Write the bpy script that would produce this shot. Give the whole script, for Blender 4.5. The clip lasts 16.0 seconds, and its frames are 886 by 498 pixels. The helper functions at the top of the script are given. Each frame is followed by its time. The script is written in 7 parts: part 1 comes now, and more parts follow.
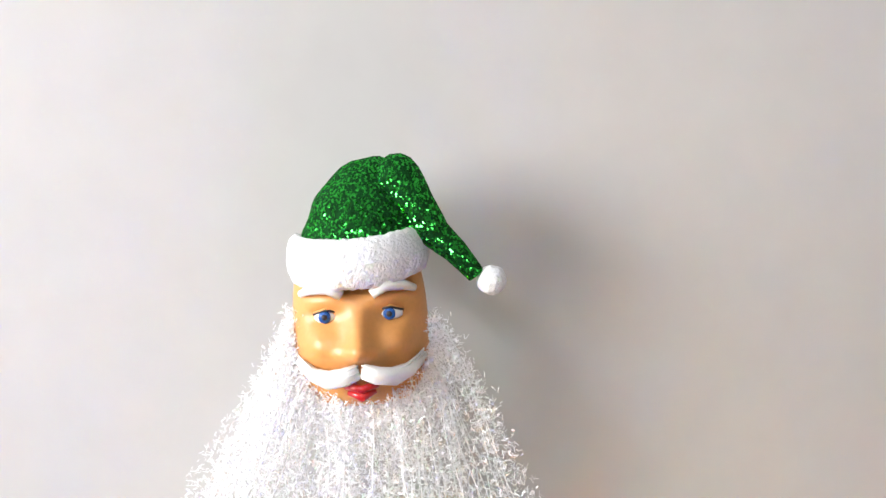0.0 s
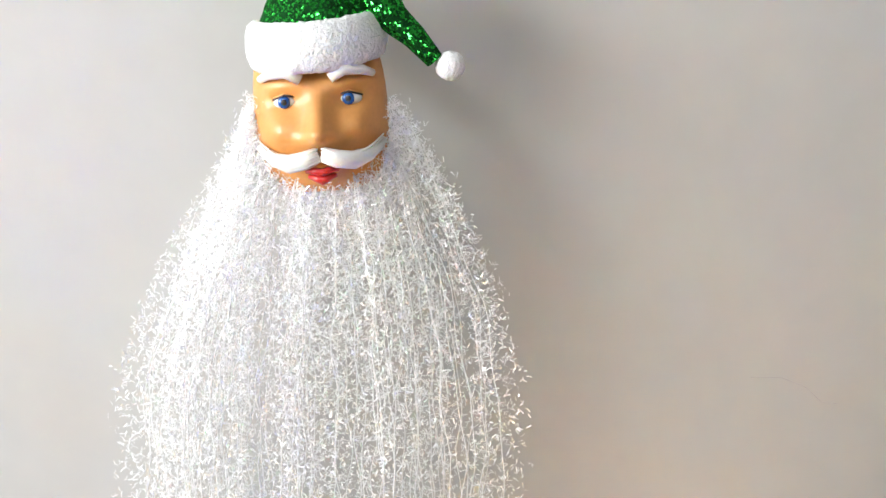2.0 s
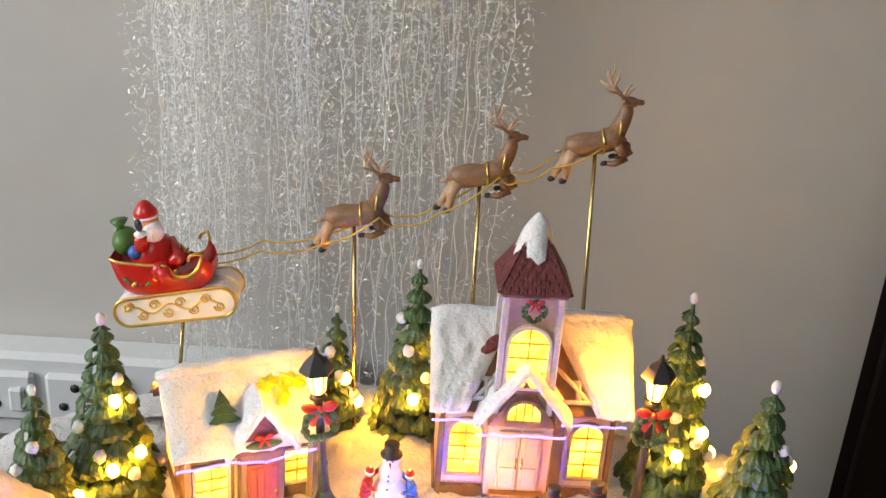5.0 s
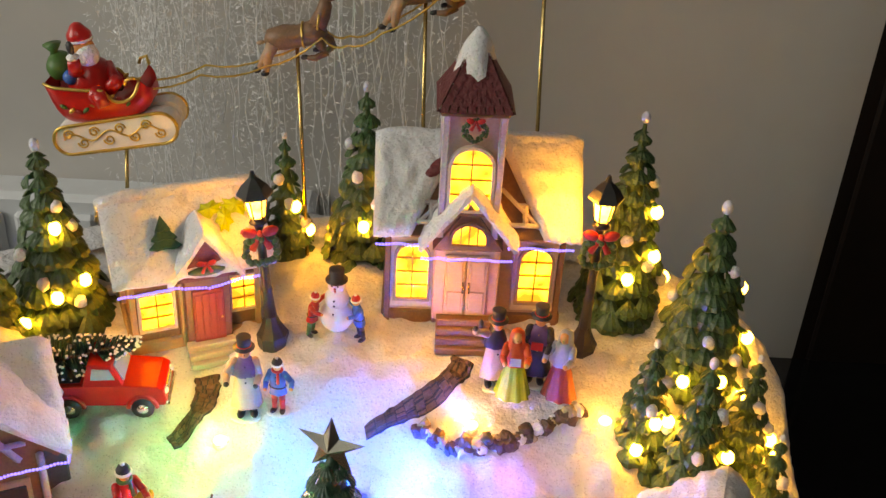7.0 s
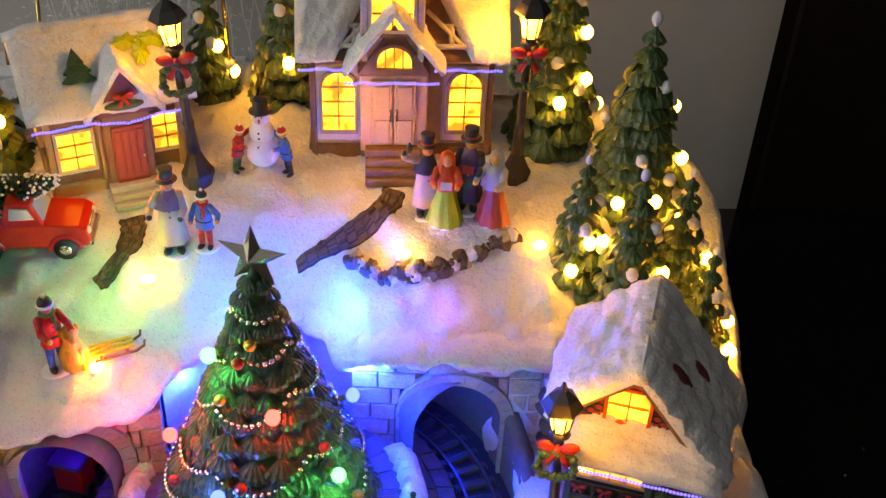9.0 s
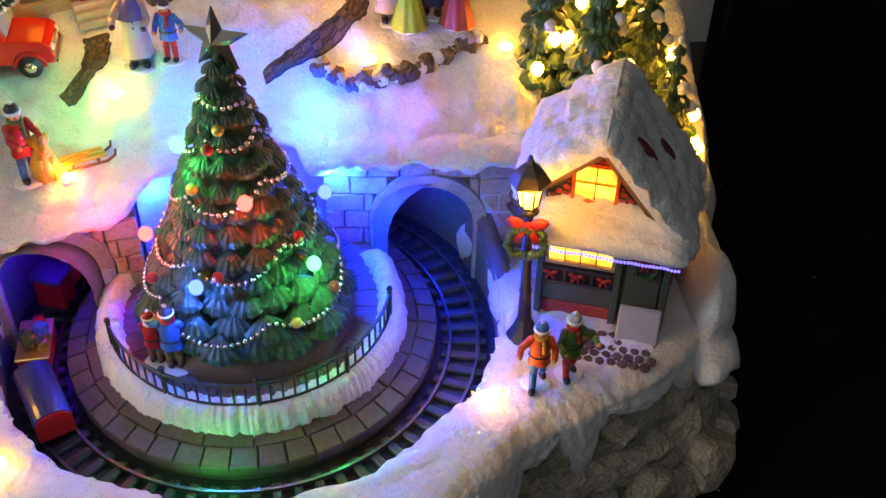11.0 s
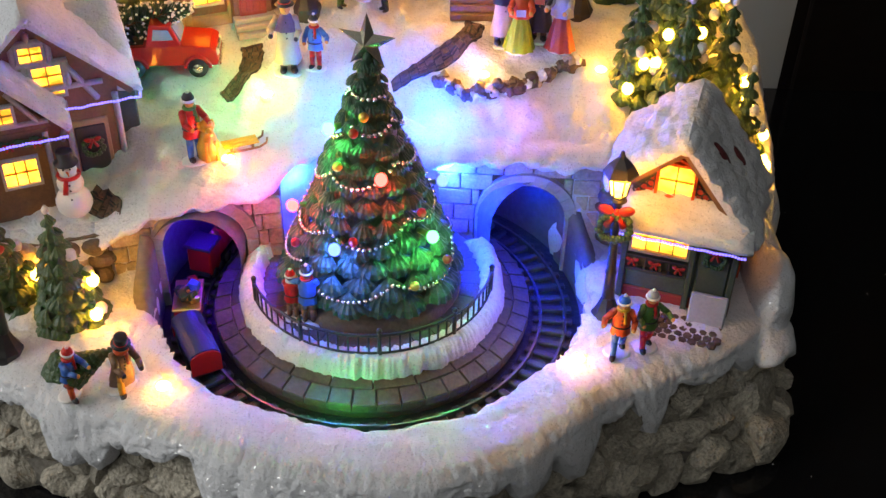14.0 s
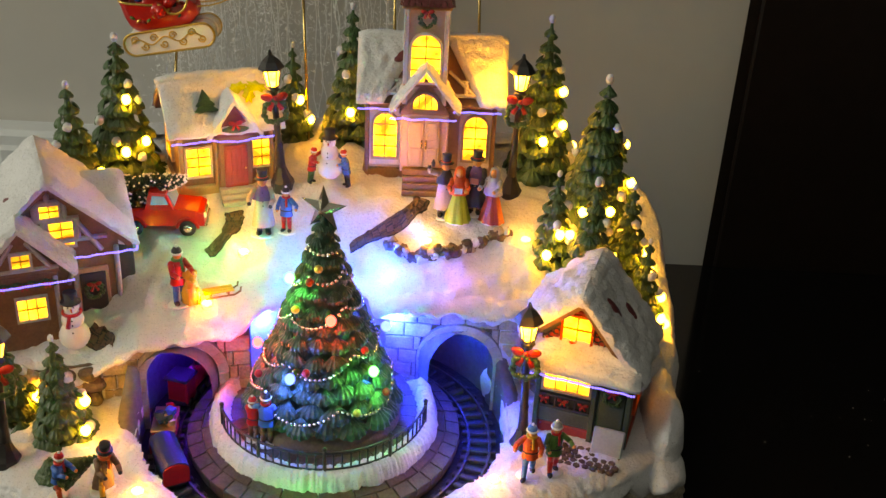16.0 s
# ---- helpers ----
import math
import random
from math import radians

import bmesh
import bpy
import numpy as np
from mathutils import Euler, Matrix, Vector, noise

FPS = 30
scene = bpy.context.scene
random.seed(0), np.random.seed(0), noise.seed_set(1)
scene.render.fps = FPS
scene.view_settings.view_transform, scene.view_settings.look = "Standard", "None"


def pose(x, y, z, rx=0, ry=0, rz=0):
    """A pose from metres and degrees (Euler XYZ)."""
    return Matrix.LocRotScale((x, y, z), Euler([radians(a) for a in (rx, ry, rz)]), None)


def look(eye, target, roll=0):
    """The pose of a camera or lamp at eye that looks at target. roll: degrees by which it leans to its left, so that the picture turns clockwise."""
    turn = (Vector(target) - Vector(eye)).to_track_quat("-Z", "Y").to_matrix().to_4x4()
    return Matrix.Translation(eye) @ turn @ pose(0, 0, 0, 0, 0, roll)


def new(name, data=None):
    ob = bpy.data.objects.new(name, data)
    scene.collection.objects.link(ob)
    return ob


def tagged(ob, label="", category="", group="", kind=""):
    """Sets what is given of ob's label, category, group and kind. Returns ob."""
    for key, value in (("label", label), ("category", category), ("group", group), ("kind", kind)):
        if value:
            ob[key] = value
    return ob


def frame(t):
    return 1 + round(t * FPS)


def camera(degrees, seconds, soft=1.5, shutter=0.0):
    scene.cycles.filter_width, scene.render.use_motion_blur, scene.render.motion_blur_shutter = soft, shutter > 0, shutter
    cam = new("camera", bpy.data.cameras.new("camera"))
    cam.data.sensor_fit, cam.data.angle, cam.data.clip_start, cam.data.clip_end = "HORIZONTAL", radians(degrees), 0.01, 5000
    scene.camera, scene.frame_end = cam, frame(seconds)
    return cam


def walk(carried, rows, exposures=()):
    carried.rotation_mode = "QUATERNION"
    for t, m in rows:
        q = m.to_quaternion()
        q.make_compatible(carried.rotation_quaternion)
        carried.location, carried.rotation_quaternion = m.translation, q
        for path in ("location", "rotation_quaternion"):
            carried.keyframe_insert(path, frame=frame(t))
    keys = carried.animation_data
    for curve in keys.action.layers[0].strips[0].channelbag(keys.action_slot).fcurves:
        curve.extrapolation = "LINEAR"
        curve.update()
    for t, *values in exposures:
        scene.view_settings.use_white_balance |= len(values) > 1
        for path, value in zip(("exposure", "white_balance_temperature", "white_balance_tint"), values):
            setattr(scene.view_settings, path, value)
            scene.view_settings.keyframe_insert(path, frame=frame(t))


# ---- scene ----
cam = camera(44.7, 16.0)
PATH = [
    (0, (-0.022, 0.001, 0.757), (0.039, 1.993, 0.591), 0.8),
    (0.5, (-0.014, 0.002, 0.746), (0.035, 1.986, 0.505), 0.5),
    (1, (-0.006, -0.009, 0.722), (0.027, 1.972, 0.449), 0.2),
    (1.5, (-0.009, -0.012, 0.727), (0.04, 1.951, 0.345), 0.2),
    (2, (-0.004, -0.016, 0.715), (0.081, 1.935, 0.284), 0.5),
    (2.5, (0.014, -0.017, 0.685), (0.074, 1.92, 0.189), 0.7),
    (3, (0.011, -0.029, 0.649), (0.064, 1.895, 0.106), 1.3),
    (3.5, (-0.008, -0.044, 0.611), (0.087, 1.873, 0.047), 2.7),
    (4, (-0.002, -0.061, 0.584), (0.051, 1.839, -0.039), 3.2),
    (4.5, (0.002, -0.058, 0.564), (0.053, 1.804, -0.163), 3.9),
    (4.7, (0.005, -0.056, 0.56), (0.06, 1.793, -0.202), 4.2),
    (6.8, (0.046, -0.046, 0.545), (0.074, 1.658, -0.502), 3.4),
    (7, (0.049, -0.047, 0.538), (0.087, 1.652, -0.517), 3.4),
    (7.5, (0.057, -0.049, 0.526), (0.112, 1.628, -0.563), 3.2),
    (8, (0.063, -0.056, 0.514), (0.139, 1.605, -0.598), 3.1),
    (8.5, (0.063, -0.061, 0.503), (0.162, 1.576, -0.641), 3.0),
    (9, (0.068, -0.064, 0.492), (0.177, 1.553, -0.679), 2.7),
    (9.5, (0.076, -0.069, 0.483), (0.206, 1.52, -0.725), 2.0),
    (10, (0.079, -0.074, 0.471), (0.214, 1.478, -0.784), 1.2),
    (10.2, (0.078, -0.078, 0.467), (0.215, 1.46, -0.804), 1.0),
    (12.3, (0.063, -0.149, 0.439), (0.202, 1.359, -0.867), 1.2),
    (12.5, (0.06, -0.155, 0.44), (0.196, 1.356, -0.863), 1.3),
    (13, (0.05, -0.165, 0.447), (0.155, 1.354, -0.85), 1.5),
    (13.5, (0.046, -0.178, 0.454), (0.108, 1.377, -0.803), 1.7),
    (14, (0.047, -0.192, 0.472), (0.075, 1.402, -0.736), 1.6),
    (14.5, (0.043, -0.216, 0.488), (0.072, 1.437, -0.638), 2.2),
    (15, (0.056, -0.247, 0.499), (0.09, 1.448, -0.563), 2.8),
    (15.5, (0.073, -0.273, 0.512), (0.102, 1.464, -0.48), 2.8),
    (16, (0.08, -0.297, 0.515), (0.105, 1.478, -0.408), 3.1),
]
EXPOSURES = [(0, 2.1, 6900, 16), (2.0, 2.0, 6900, 12), (2.8, 1.75, 7000, 13), (3.5, 1.75, 7000, 14), (4.0, 1.7, 7000, 15), (4.6, 1.4, 7200, 14), (5.6, 0.75, 7500, 11), (6.8, 0.35, 8500, 10), (9.0, -0.2, 7900, 14), (10.2, -0.3, 7700, 14), (12.3, 0.35, 6200, 3), (13.0, 0.4, 6300, 8), (13.7, 0.25, 6900, 11), (14.5, 0.1, 7700, 11), (16.0, 0.15, 9300, 4)]
walk(cam, [(t, look(eye, target, roll)) for t, eye, target, roll in PATH], EXPOSURES)


# ---------- world and light ----------
world = bpy.data.worlds.new("world")
scene.world = world
world.use_nodes = True
bg = world.node_tree.nodes["Background"]
sky = world.node_tree.nodes.new("ShaderNodeTexSky")
sky.sky_type = "NISHITA"
sky.sun_disc = False
sky.sun_elevation = radians(35)
sky.sun_rotation = radians(250)
world.node_tree.links.new(sky.outputs[0], bg.inputs[0])
bg.inputs[1].default_value = 0.08


def lamp(name, kind, at, power, color, size=0.01, aim=None, size_y=None):
    data = bpy.data.lights.new(name, kind)
    data.energy, data.color = power, color
    if kind == "AREA":
        data.size = size
        if size_y:
            data.shape, data.size_y = "RECTANGLE", size_y
    else:
        data.shadow_soft_size = size
    ob = new(name, data)
    ob.matrix_world = look(at, aim) if aim else Matrix.Translation(at)
    return ob


# daylight of the window to the left, and an added fill lamp overhead
lamp("window_daylight", "AREA", (-1.93, -0.3, 1.05), 20.5, (0.85, 0.935, 1.0), 1.2, (0.0, 0.5, 0.55), 1.1)
lamp("overhead_fill", "AREA", (-0.30, -1.05, 1.75), 6.8, (0.85, 0.935, 1.0), 1.1, (0.05, 0.05, 0.0), 1.1)


# ---------- materials ----------
def mat(name, color, rough=0.6, metal=0.0, var=0.15, scale=60.0, bump=0.0, bscale=200.0, spec=0.5, emit=0.0, ecolor=None, fine=None, coat=0.0, trans=0.0, rnd=0.0, bdist=0.002):
    """A principled material with colour variation at two scales, bump, and a random shade per object (rnd)."""
    m = bpy.data.materials.new(name)
    m.use_nodes = True
    nt = m.node_tree
    n, l = nt.nodes, nt.links
    b = n["Principled BSDF"]
    b.inputs["Roughness"].default_value = rough
    b.inputs["Metallic"].default_value = metal
    b.inputs["Specular IOR Level"].default_value = spec
    b.inputs["Coat Weight"].default_value = coat
    b.inputs["Transmission Weight"].default_value = trans
    tc = n.new("ShaderNodeTexCoord")
    col = None
    if var > 0:
        a = n.new("ShaderNodeTexNoise")
        a.inputs["Scale"].default_value = scale
        a.inputs["Detail"].default_value = 6
        a2 = n.new("ShaderNodeTexNoise")
        a2.inputs["Scale"].default_value = (fine or scale * 9)
        a2.inputs["Detail"].default_value = 3
        l.new(tc.outputs["Object"], a.inputs["Vector"])
        l.new(tc.outputs["Object"], a2.inputs["Vector"])
        add = n.new("ShaderNodeMath")
        add.operation = "ADD"
        l.new(a.outputs["Fac"], add.inputs[0])
        l.new(a2.outputs["Fac"], add.inputs[1])
        mr = n.new("ShaderNodeMapRange")
        mr.inputs[1].default_value, mr.inputs[2].default_value = 0.6, 1.4
        mr.inputs[3].default_value, mr.inputs[4].default_value = 1 - var, 1 + var
        l.new(add.outputs[0], mr.inputs[0])
        src = mr.outputs[0]
        if rnd > 0:
            oi = n.new("ShaderNodeObjectInfo")
            r = n.new("ShaderNodeMapRange")
            r.inputs[3].default_value, r.inputs[4].default_value = 1 - rnd, 1 + rnd
            l.new(oi.outputs["Random"], r.inputs[0])
            mu = n.new("ShaderNodeMath")
            mu.operation = "MULTIPLY"
            l.new(src, mu.inputs[0])
            l.new(r.outputs[0], mu.inputs[1])
            src = mu.outputs[0]
        mix = n.new("ShaderNodeVectorMath")
        mix.operation = "SCALE"
        mix.inputs[0].default_value = color
        l.new(src, mix.inputs["Scale"])
        l.new(mix.outputs[0], b.inputs["Base Color"])
        col = mix.outputs[0]
    else:
        b.inputs["Base Color"].default_value = (*color, 1)
    if bump > 0:
        t = n.new("ShaderNodeTexNoise")
        t.inputs["Scale"].default_value = bscale
        t.inputs["Detail"].default_value = 5
        l.new(tc.outputs["Object"], t.inputs["Vector"])
        bp = n.new("ShaderNodeBump")
        bp.inputs["Strength"].default_value = bump
        bp.inputs["Distance"].default_value = bdist
        l.new(t.outputs["Fac"], bp.inputs["Height"])
        l.new(bp.outputs[0], b.inputs["Normal"])
    if emit > 0:
        b.inputs["Emission Color"].default_value = (*(ecolor or color), 1)
        b.inputs["Emission Strength"].default_value = emit
    return m


def glow(name, color, strength, vary=0.0, scale=60.0):
    """A lamp's own surface: a lit diffuser, uneven where vary is given."""
    m = bpy.data.materials.new(name)
    m.use_nodes = True
    n, l = m.node_tree.nodes, m.node_tree.links
    n.remove(n["Principled BSDF"])
    e = n.new("ShaderNodeEmission")
    e.inputs[0].default_value = (*color, 1)
    e.inputs[1].default_value = strength
    l.new(e.outputs[0], n["Material Output"].inputs[0])
    if vary:
        tc, t, r = n.new("ShaderNodeTexCoord"), n.new("ShaderNodeTexNoise"), n.new("ShaderNodeMapRange")
        t.inputs["Scale"].default_value = scale
        l.new(tc.outputs["Object"], t.inputs["Vector"])
        r.inputs[1].default_value, r.inputs[2].default_value = 0.38, 0.66
        r.inputs[3].default_value, r.inputs[4].default_value = strength * (1 - vary), strength * (1 + 2.2 * vary)
        l.new(t.outputs["Fac"], r.inputs[0])
        l.new(r.outputs[0], e.inputs[1])
    return m


def sparkle(m, scale, amount, color=(1, 1, 1), blend=0.3):
    """Glitter: tiny mirror flakes with random tilt, over the material's own surface."""
    nt = m.node_tree
    n, l = nt.nodes, nt.links
    out = n["Material Output"]
    base = n["Principled BSDF"]
    tc, v = n.new("ShaderNodeTexCoord"), n.new("ShaderNodeTexVoronoi")
    v.inputs["Scale"].default_value = scale
    l.new(tc.outputs["Object"], v.inputs["Vector"])
    g = n.new("ShaderNodeBsdfGlossy")
    g.inputs["Color"].default_value = (*color, 1)
    g.inputs["Roughness"].default_value = 0.15
    geo = n.new("ShaderNodeNewGeometry")
    sub, sc, ad, no = [n.new("ShaderNodeVectorMath") for _ in range(4)]
    sub.operation, sc.operation, ad.operation, no.operation = "SUBTRACT", "SCALE", "ADD", "NORMALIZE"
    l.new(v.outputs["Color"], sub.inputs[0])
    sub.inputs[1].default_value = (0.5, 0.5, 0.5)
    l.new(sub.outputs[0], sc.inputs[0])
    sc.inputs["Scale"].default_value = 1.2
    l.new(sc.outputs[0], ad.inputs[0])
    l.new(geo.outputs["Normal"], ad.inputs[1])
    l.new(ad.outputs[0], no.inputs[0])
    l.new(no.outputs[0], g.inputs["Normal"])
    sep, gt = n.new("ShaderNodeSeparateColor"), n.new("ShaderNodeMath")
    l.new(v.outputs["Color"], sep.inputs[0])
    gt.operation = "GREATER_THAN"
    gt.inputs[1].default_value = 1 - amount
    l.new(sep.outputs[2], gt.inputs[0])
    soft = n.new("ShaderNodeMath")
    soft.operation = "MULTIPLY"
    soft.inputs[1].default_value = blend
    l.new(gt.outputs[0], soft.inputs[0])
    mx = n.new("ShaderNodeMixShader")
    l.new(soft.outputs[0], mx.inputs[0])
    l.new(base.outputs[0], mx.inputs[1])
    l.new(g.outputs[0], mx.inputs[2])
    l.new(mx.outputs[0], out.inputs[0])
    return m


M = {}
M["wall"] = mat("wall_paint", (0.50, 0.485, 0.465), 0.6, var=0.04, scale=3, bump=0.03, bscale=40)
# for walls and ceiling out of view, darkened to bounce less light
M["plain"] = mat("unseen_room_paint", (0.38, 0.37, 0.355), 0.8, var=0.05, scale=2)
M["table"] = mat("black_glass_table", (0.006, 0.006, 0.007), 0.10, var=0.3, scale=20, spec=0.5, bump=0.02, bscale=30)
M["panel"] = mat("dark_brown_panel", (0.008, 0.005, 0.004), 0.6, var=0.3, scale=8, spec=0.15)
M["pvc"] = mat("white_plastic", (0.62, 0.65, 0.68), 0.35, var=0.04, scale=12)
M["hole"] = mat("black_plastic", (0.02, 0.02, 0.02), 0.5, var=0.1)
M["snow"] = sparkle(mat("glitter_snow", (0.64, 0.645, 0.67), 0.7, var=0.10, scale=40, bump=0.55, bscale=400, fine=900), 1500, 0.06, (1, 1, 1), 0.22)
M["fur"] = mat("white_plush", (0.85, 0.85, 0.85), 0.95, var=0.06, scale=60, bump=0.9, bscale=420)
M["rock"] = mat("grey_cast_rock", (0.13, 0.115, 0.095), 0.8, var=0.55, scale=60, bump=1.0, bscale=170, rnd=0.2)
M["boulder"] = mat("grey_brown_boulder", (0.43, 0.385, 0.31), 0.62, var=0.5, scale=1.6, fine=8, bump=0.5, bscale=4.2, rnd=0.25, bdist=0.06)
M["brick"] = mat("tan_cast_brick", (0.43, 0.35, 0.25), 0.75, var=0.32, scale=70, bump=0.7, bscale=260, rnd=0.12)
M["joint"] = mat("dark_joint", (0.13, 0.10, 0.072), 0.85, var=0.3)
M["arch"] = mat("grey_arch_stone", (0.36, 0.33, 0.29), 0.7, var=0.2, scale=50, bump=0.4, bscale=200, rnd=0.1)
M["cobble"] = mat("brown_cobble", (0.105, 0.066, 0.048), 0.7, var=0.35, scale=90, bump=0.5, bscale=260, rnd=0.25)
M["slab"] = mat("brown_slab", (0.105, 0.078, 0.056), 0.6, var=0.35, scale=60, bump=0.4, bscale=220, rnd=0.10)
M["tunnel"] = mat("grey_tunnel_plaster", (0.14, 0.125, 0.125), 0.7, var=0.3, scale=30)
M["black"] = mat("black_cast_iron", (0.018, 0.017, 0.016), 0.42, var=0.3, scale=80, spec=0.6)
M["trackbed"] = mat("track_bed", (0.02, 0.02, 0.022), 0.5, var=0.3, scale=120, bump=0.4, bscale=300)
M["rail"] = mat("worn_rail", (0.14, 0.14, 0.15), 0.33, metal=0.8, var=0.25, scale=150)
M["leaf"] = mat("dark_green_cast_fir", (0.020, 0.066, 0.040), 0.36, var=0.45, scale=110, bump=0.5, bscale=330)
M["leaf2"] = mat("green_cast_fir", (0.040, 0.085, 0.026), 0.40, var=0.5, scale=90, bump=0.5, bscale=300)
M["wood"] = mat("brown_wood", (0.17, 0.085, 0.04), 0.55, var=0.3, scale=70, bump=0.3, bscale=200)
M["beam"] = mat("grey_beam", (0.42, 0.39, 0.40), 0.6, var=0.25, scale=90, bump=0.3)
M["cream"] = mat("cream_wall", (0.62, 0.50, 0.38), 0.6, var=0.12, scale=60, bump=0.15)
M["pinkwall"] = mat("pink_beige_wall", (0.44, 0.285, 0.205), 0.55, var=0.15, scale=60)
M["tan"] = mat("tan_door", (0.37, 0.25, 0.145), 0.5, var=0.15, scale=80)
M["door"] = mat("red_brown_door", (0.24, 0.035, 0.018), 0.45, var=0.2, scale=90)
M["maroon"] = mat("maroon_shingle", (0.13, 0.022, 0.025), 0.5, var=0.35, scale=150, bump=0.5, bscale=400)
M["greenwall"] = mat("dark_green_wall", (0.05, 0.065, 0.045), 0.5, var=0.3, scale=80)
M["redbase"] = mat("red_base", (0.32, 0.03, 0.02), 0.5, var=0.2, scale=80)
M["grey"] = mat("grey_stone", (0.33, 0.34, 0.38), 0.65, var=0.12, scale=70, bump=0.2)
M["red"] = mat("red_gloss_paint", (0.50, 0.012, 0.010), 0.28, var=0.12, scale=70, coat=0.3)
M["bow"] = mat("red_bow", (0.36, 0.016, 0.012), 0.45, var=0.2, scale=100)
M["white"] = mat("white_paint", (0.78, 0.77, 0.74), 0.45, var=0.06, scale=80)
M["gold"] = mat("gold_paint", (0.72, 0.48, 0.13), 0.3, metal=0.85, var=0.15, scale=90)
M["brass"] = mat("brass_rod", (0.58, 0.42, 0.17), 0.25, metal=1.0, var=0.1, scale=60)
M["star"] = mat("pewter_star", (0.42, 0.40, 0.34), 0.25, metal=1.0, var=0.08, scale=60)
M["bead"] = mat("silver_bead", (0.75, 0.72, 0.66), 0.2, metal=1.0, var=0.05)
M["skin"] = mat("painted_skin", (0.66, 0.29, 0.085), 0.40, var=0.08, scale=40, coat=0.08)
M["navy"] = mat("navy_paint", (0.012, 0.030, 0.11), 0.35, var=0.2, scale=90, coat=0.2)
# black sleepers greyed, the light on their tops put into the colour
M["sleeper"] = mat("lit_grey_sleeper", (0.055, 0.053, 0.05), 0.4, var=0.4, scale=200, rnd=0.2)
M["brown"] = mat("deer_brown", (0.20, 0.105, 0.055), 0.5, var=0.3, scale=90)
M["tanfur"] = mat("deer_tan", (0.42, 0.27, 0.17), 0.5, var=0.2, scale=90)
M["blue"] = mat("blue_paint", (0.035, 0.13, 0.46), 0.4, var=0.15, scale=90)
M["eyeblue"] = mat("iris_blue", (0.02, 0.10, 0.35), 0.15, var=0.2, scale=300)
M["green"] = mat("green_paint", (0.06, 0.15, 0.03), 0.45, var=0.15, scale=90)
M["lime"] = mat("lime_paint", (0.30, 0.42, 0.012), 0.42, var=0.15, scale=90)
M["rust"] = mat("rust_paint", (0.30, 0.040, 0.010), 0.45, var=0.2, scale=90)
M["orange"] = mat("orange_paint", (0.62, 0.085, 0.018), 0.45, var=0.15, scale=90)
M["yellow"] = mat("yellow_paint", (0.65, 0.33, 0.03), 0.45, var=0.15, scale=90)
M["coat"] = mat("beige_coat", (0.47, 0.36, 0.27), 0.55, var=0.12, scale=90)
M["violet"] = mat("violet_grey_paint", (0.16, 0.09, 0.20), 0.5, var=0.2, scale=90)
M["dark"] = mat("black_coat", (0.025, 0.022, 0.025), 0.5, var=0.2, scale=90)
M["tinsel"] = mat("green_tinsel_cloth", (0.002, 0.045, 0.008), 0.8, var=0.6, scale=160, bump=0.9, bscale=420, spec=0.08)
sparkle(M["tinsel"], 760, 0.36, (0.03, 0.55, 0.07), 0.9)


def foil(name, color, gloss):
    """Thin clear foil: lets light through, scatters it, and glints."""
    m = bpy.data.materials.new(name)
    m.use_nodes = True
    n, l = m.node_tree.nodes, m.node_tree.links
    n.remove(n["Principled BSDF"])
    d, t, g, a, b = [n.new("ShaderNode" + k) for k in ("BsdfDiffuse", "BsdfTranslucent", "BsdfGlossy", "MixShader", "MixShader")]
    d.inputs[0].default_value = t.inputs[0].default_value = (*color, 1)
    g.inputs["Roughness"].default_value = 0.18
    a.inputs[0].default_value, b.inputs[0].default_value = 0.25, gloss
    l.new(d.outputs[0], a.inputs[1])
    l.new(t.outputs[0], a.inputs[2])
    l.new(a.outputs[0], b.inputs[1])
    l.new(g.outputs[0], b.inputs[2])
    l.new(b.outputs[0], n["Material Output"].inputs[0])
    return m


M["fleck"] = foil("clear_tinsel", (0.98, 0.97, 0.98), 0.12)
M["strand"] = foil("white_thread", (0.95, 0.95, 0.95), 0.12)
M["glass"] = mat("car_glass", (0.30, 0.42, 0.50), 0.12, var=0.05, spec=0.8)
M["window"] = glow("lit_window", (1.0, 0.42, 0.035), 3.4, 0.6, 75)
M["amber"] = glow("amber_window", (1.0, 0.33, 0.02), 0.8, 0.3, 80)
M["bulb"] = glow("warm_bulb", (1.0, 0.44, 0.04), 68)
M["lantern"] = glow("lantern_glass", (1.0, 0.46, 0.06), 16, 0.5, 90)
M["bulb_red"] = glow("red_bulb", (1.0, 0.07, 0.06), 8)
M["bulb_green"] = glow("green_bulb", (0.08, 1.0, 0.22), 6)
M["bulb_blue"] = glow("blue_bulb", (0.05, 0.10, 1.0), 8)
M["neon"] = glow("violet_edge_light", (0.16, 0.13, 1.0), 3.2)


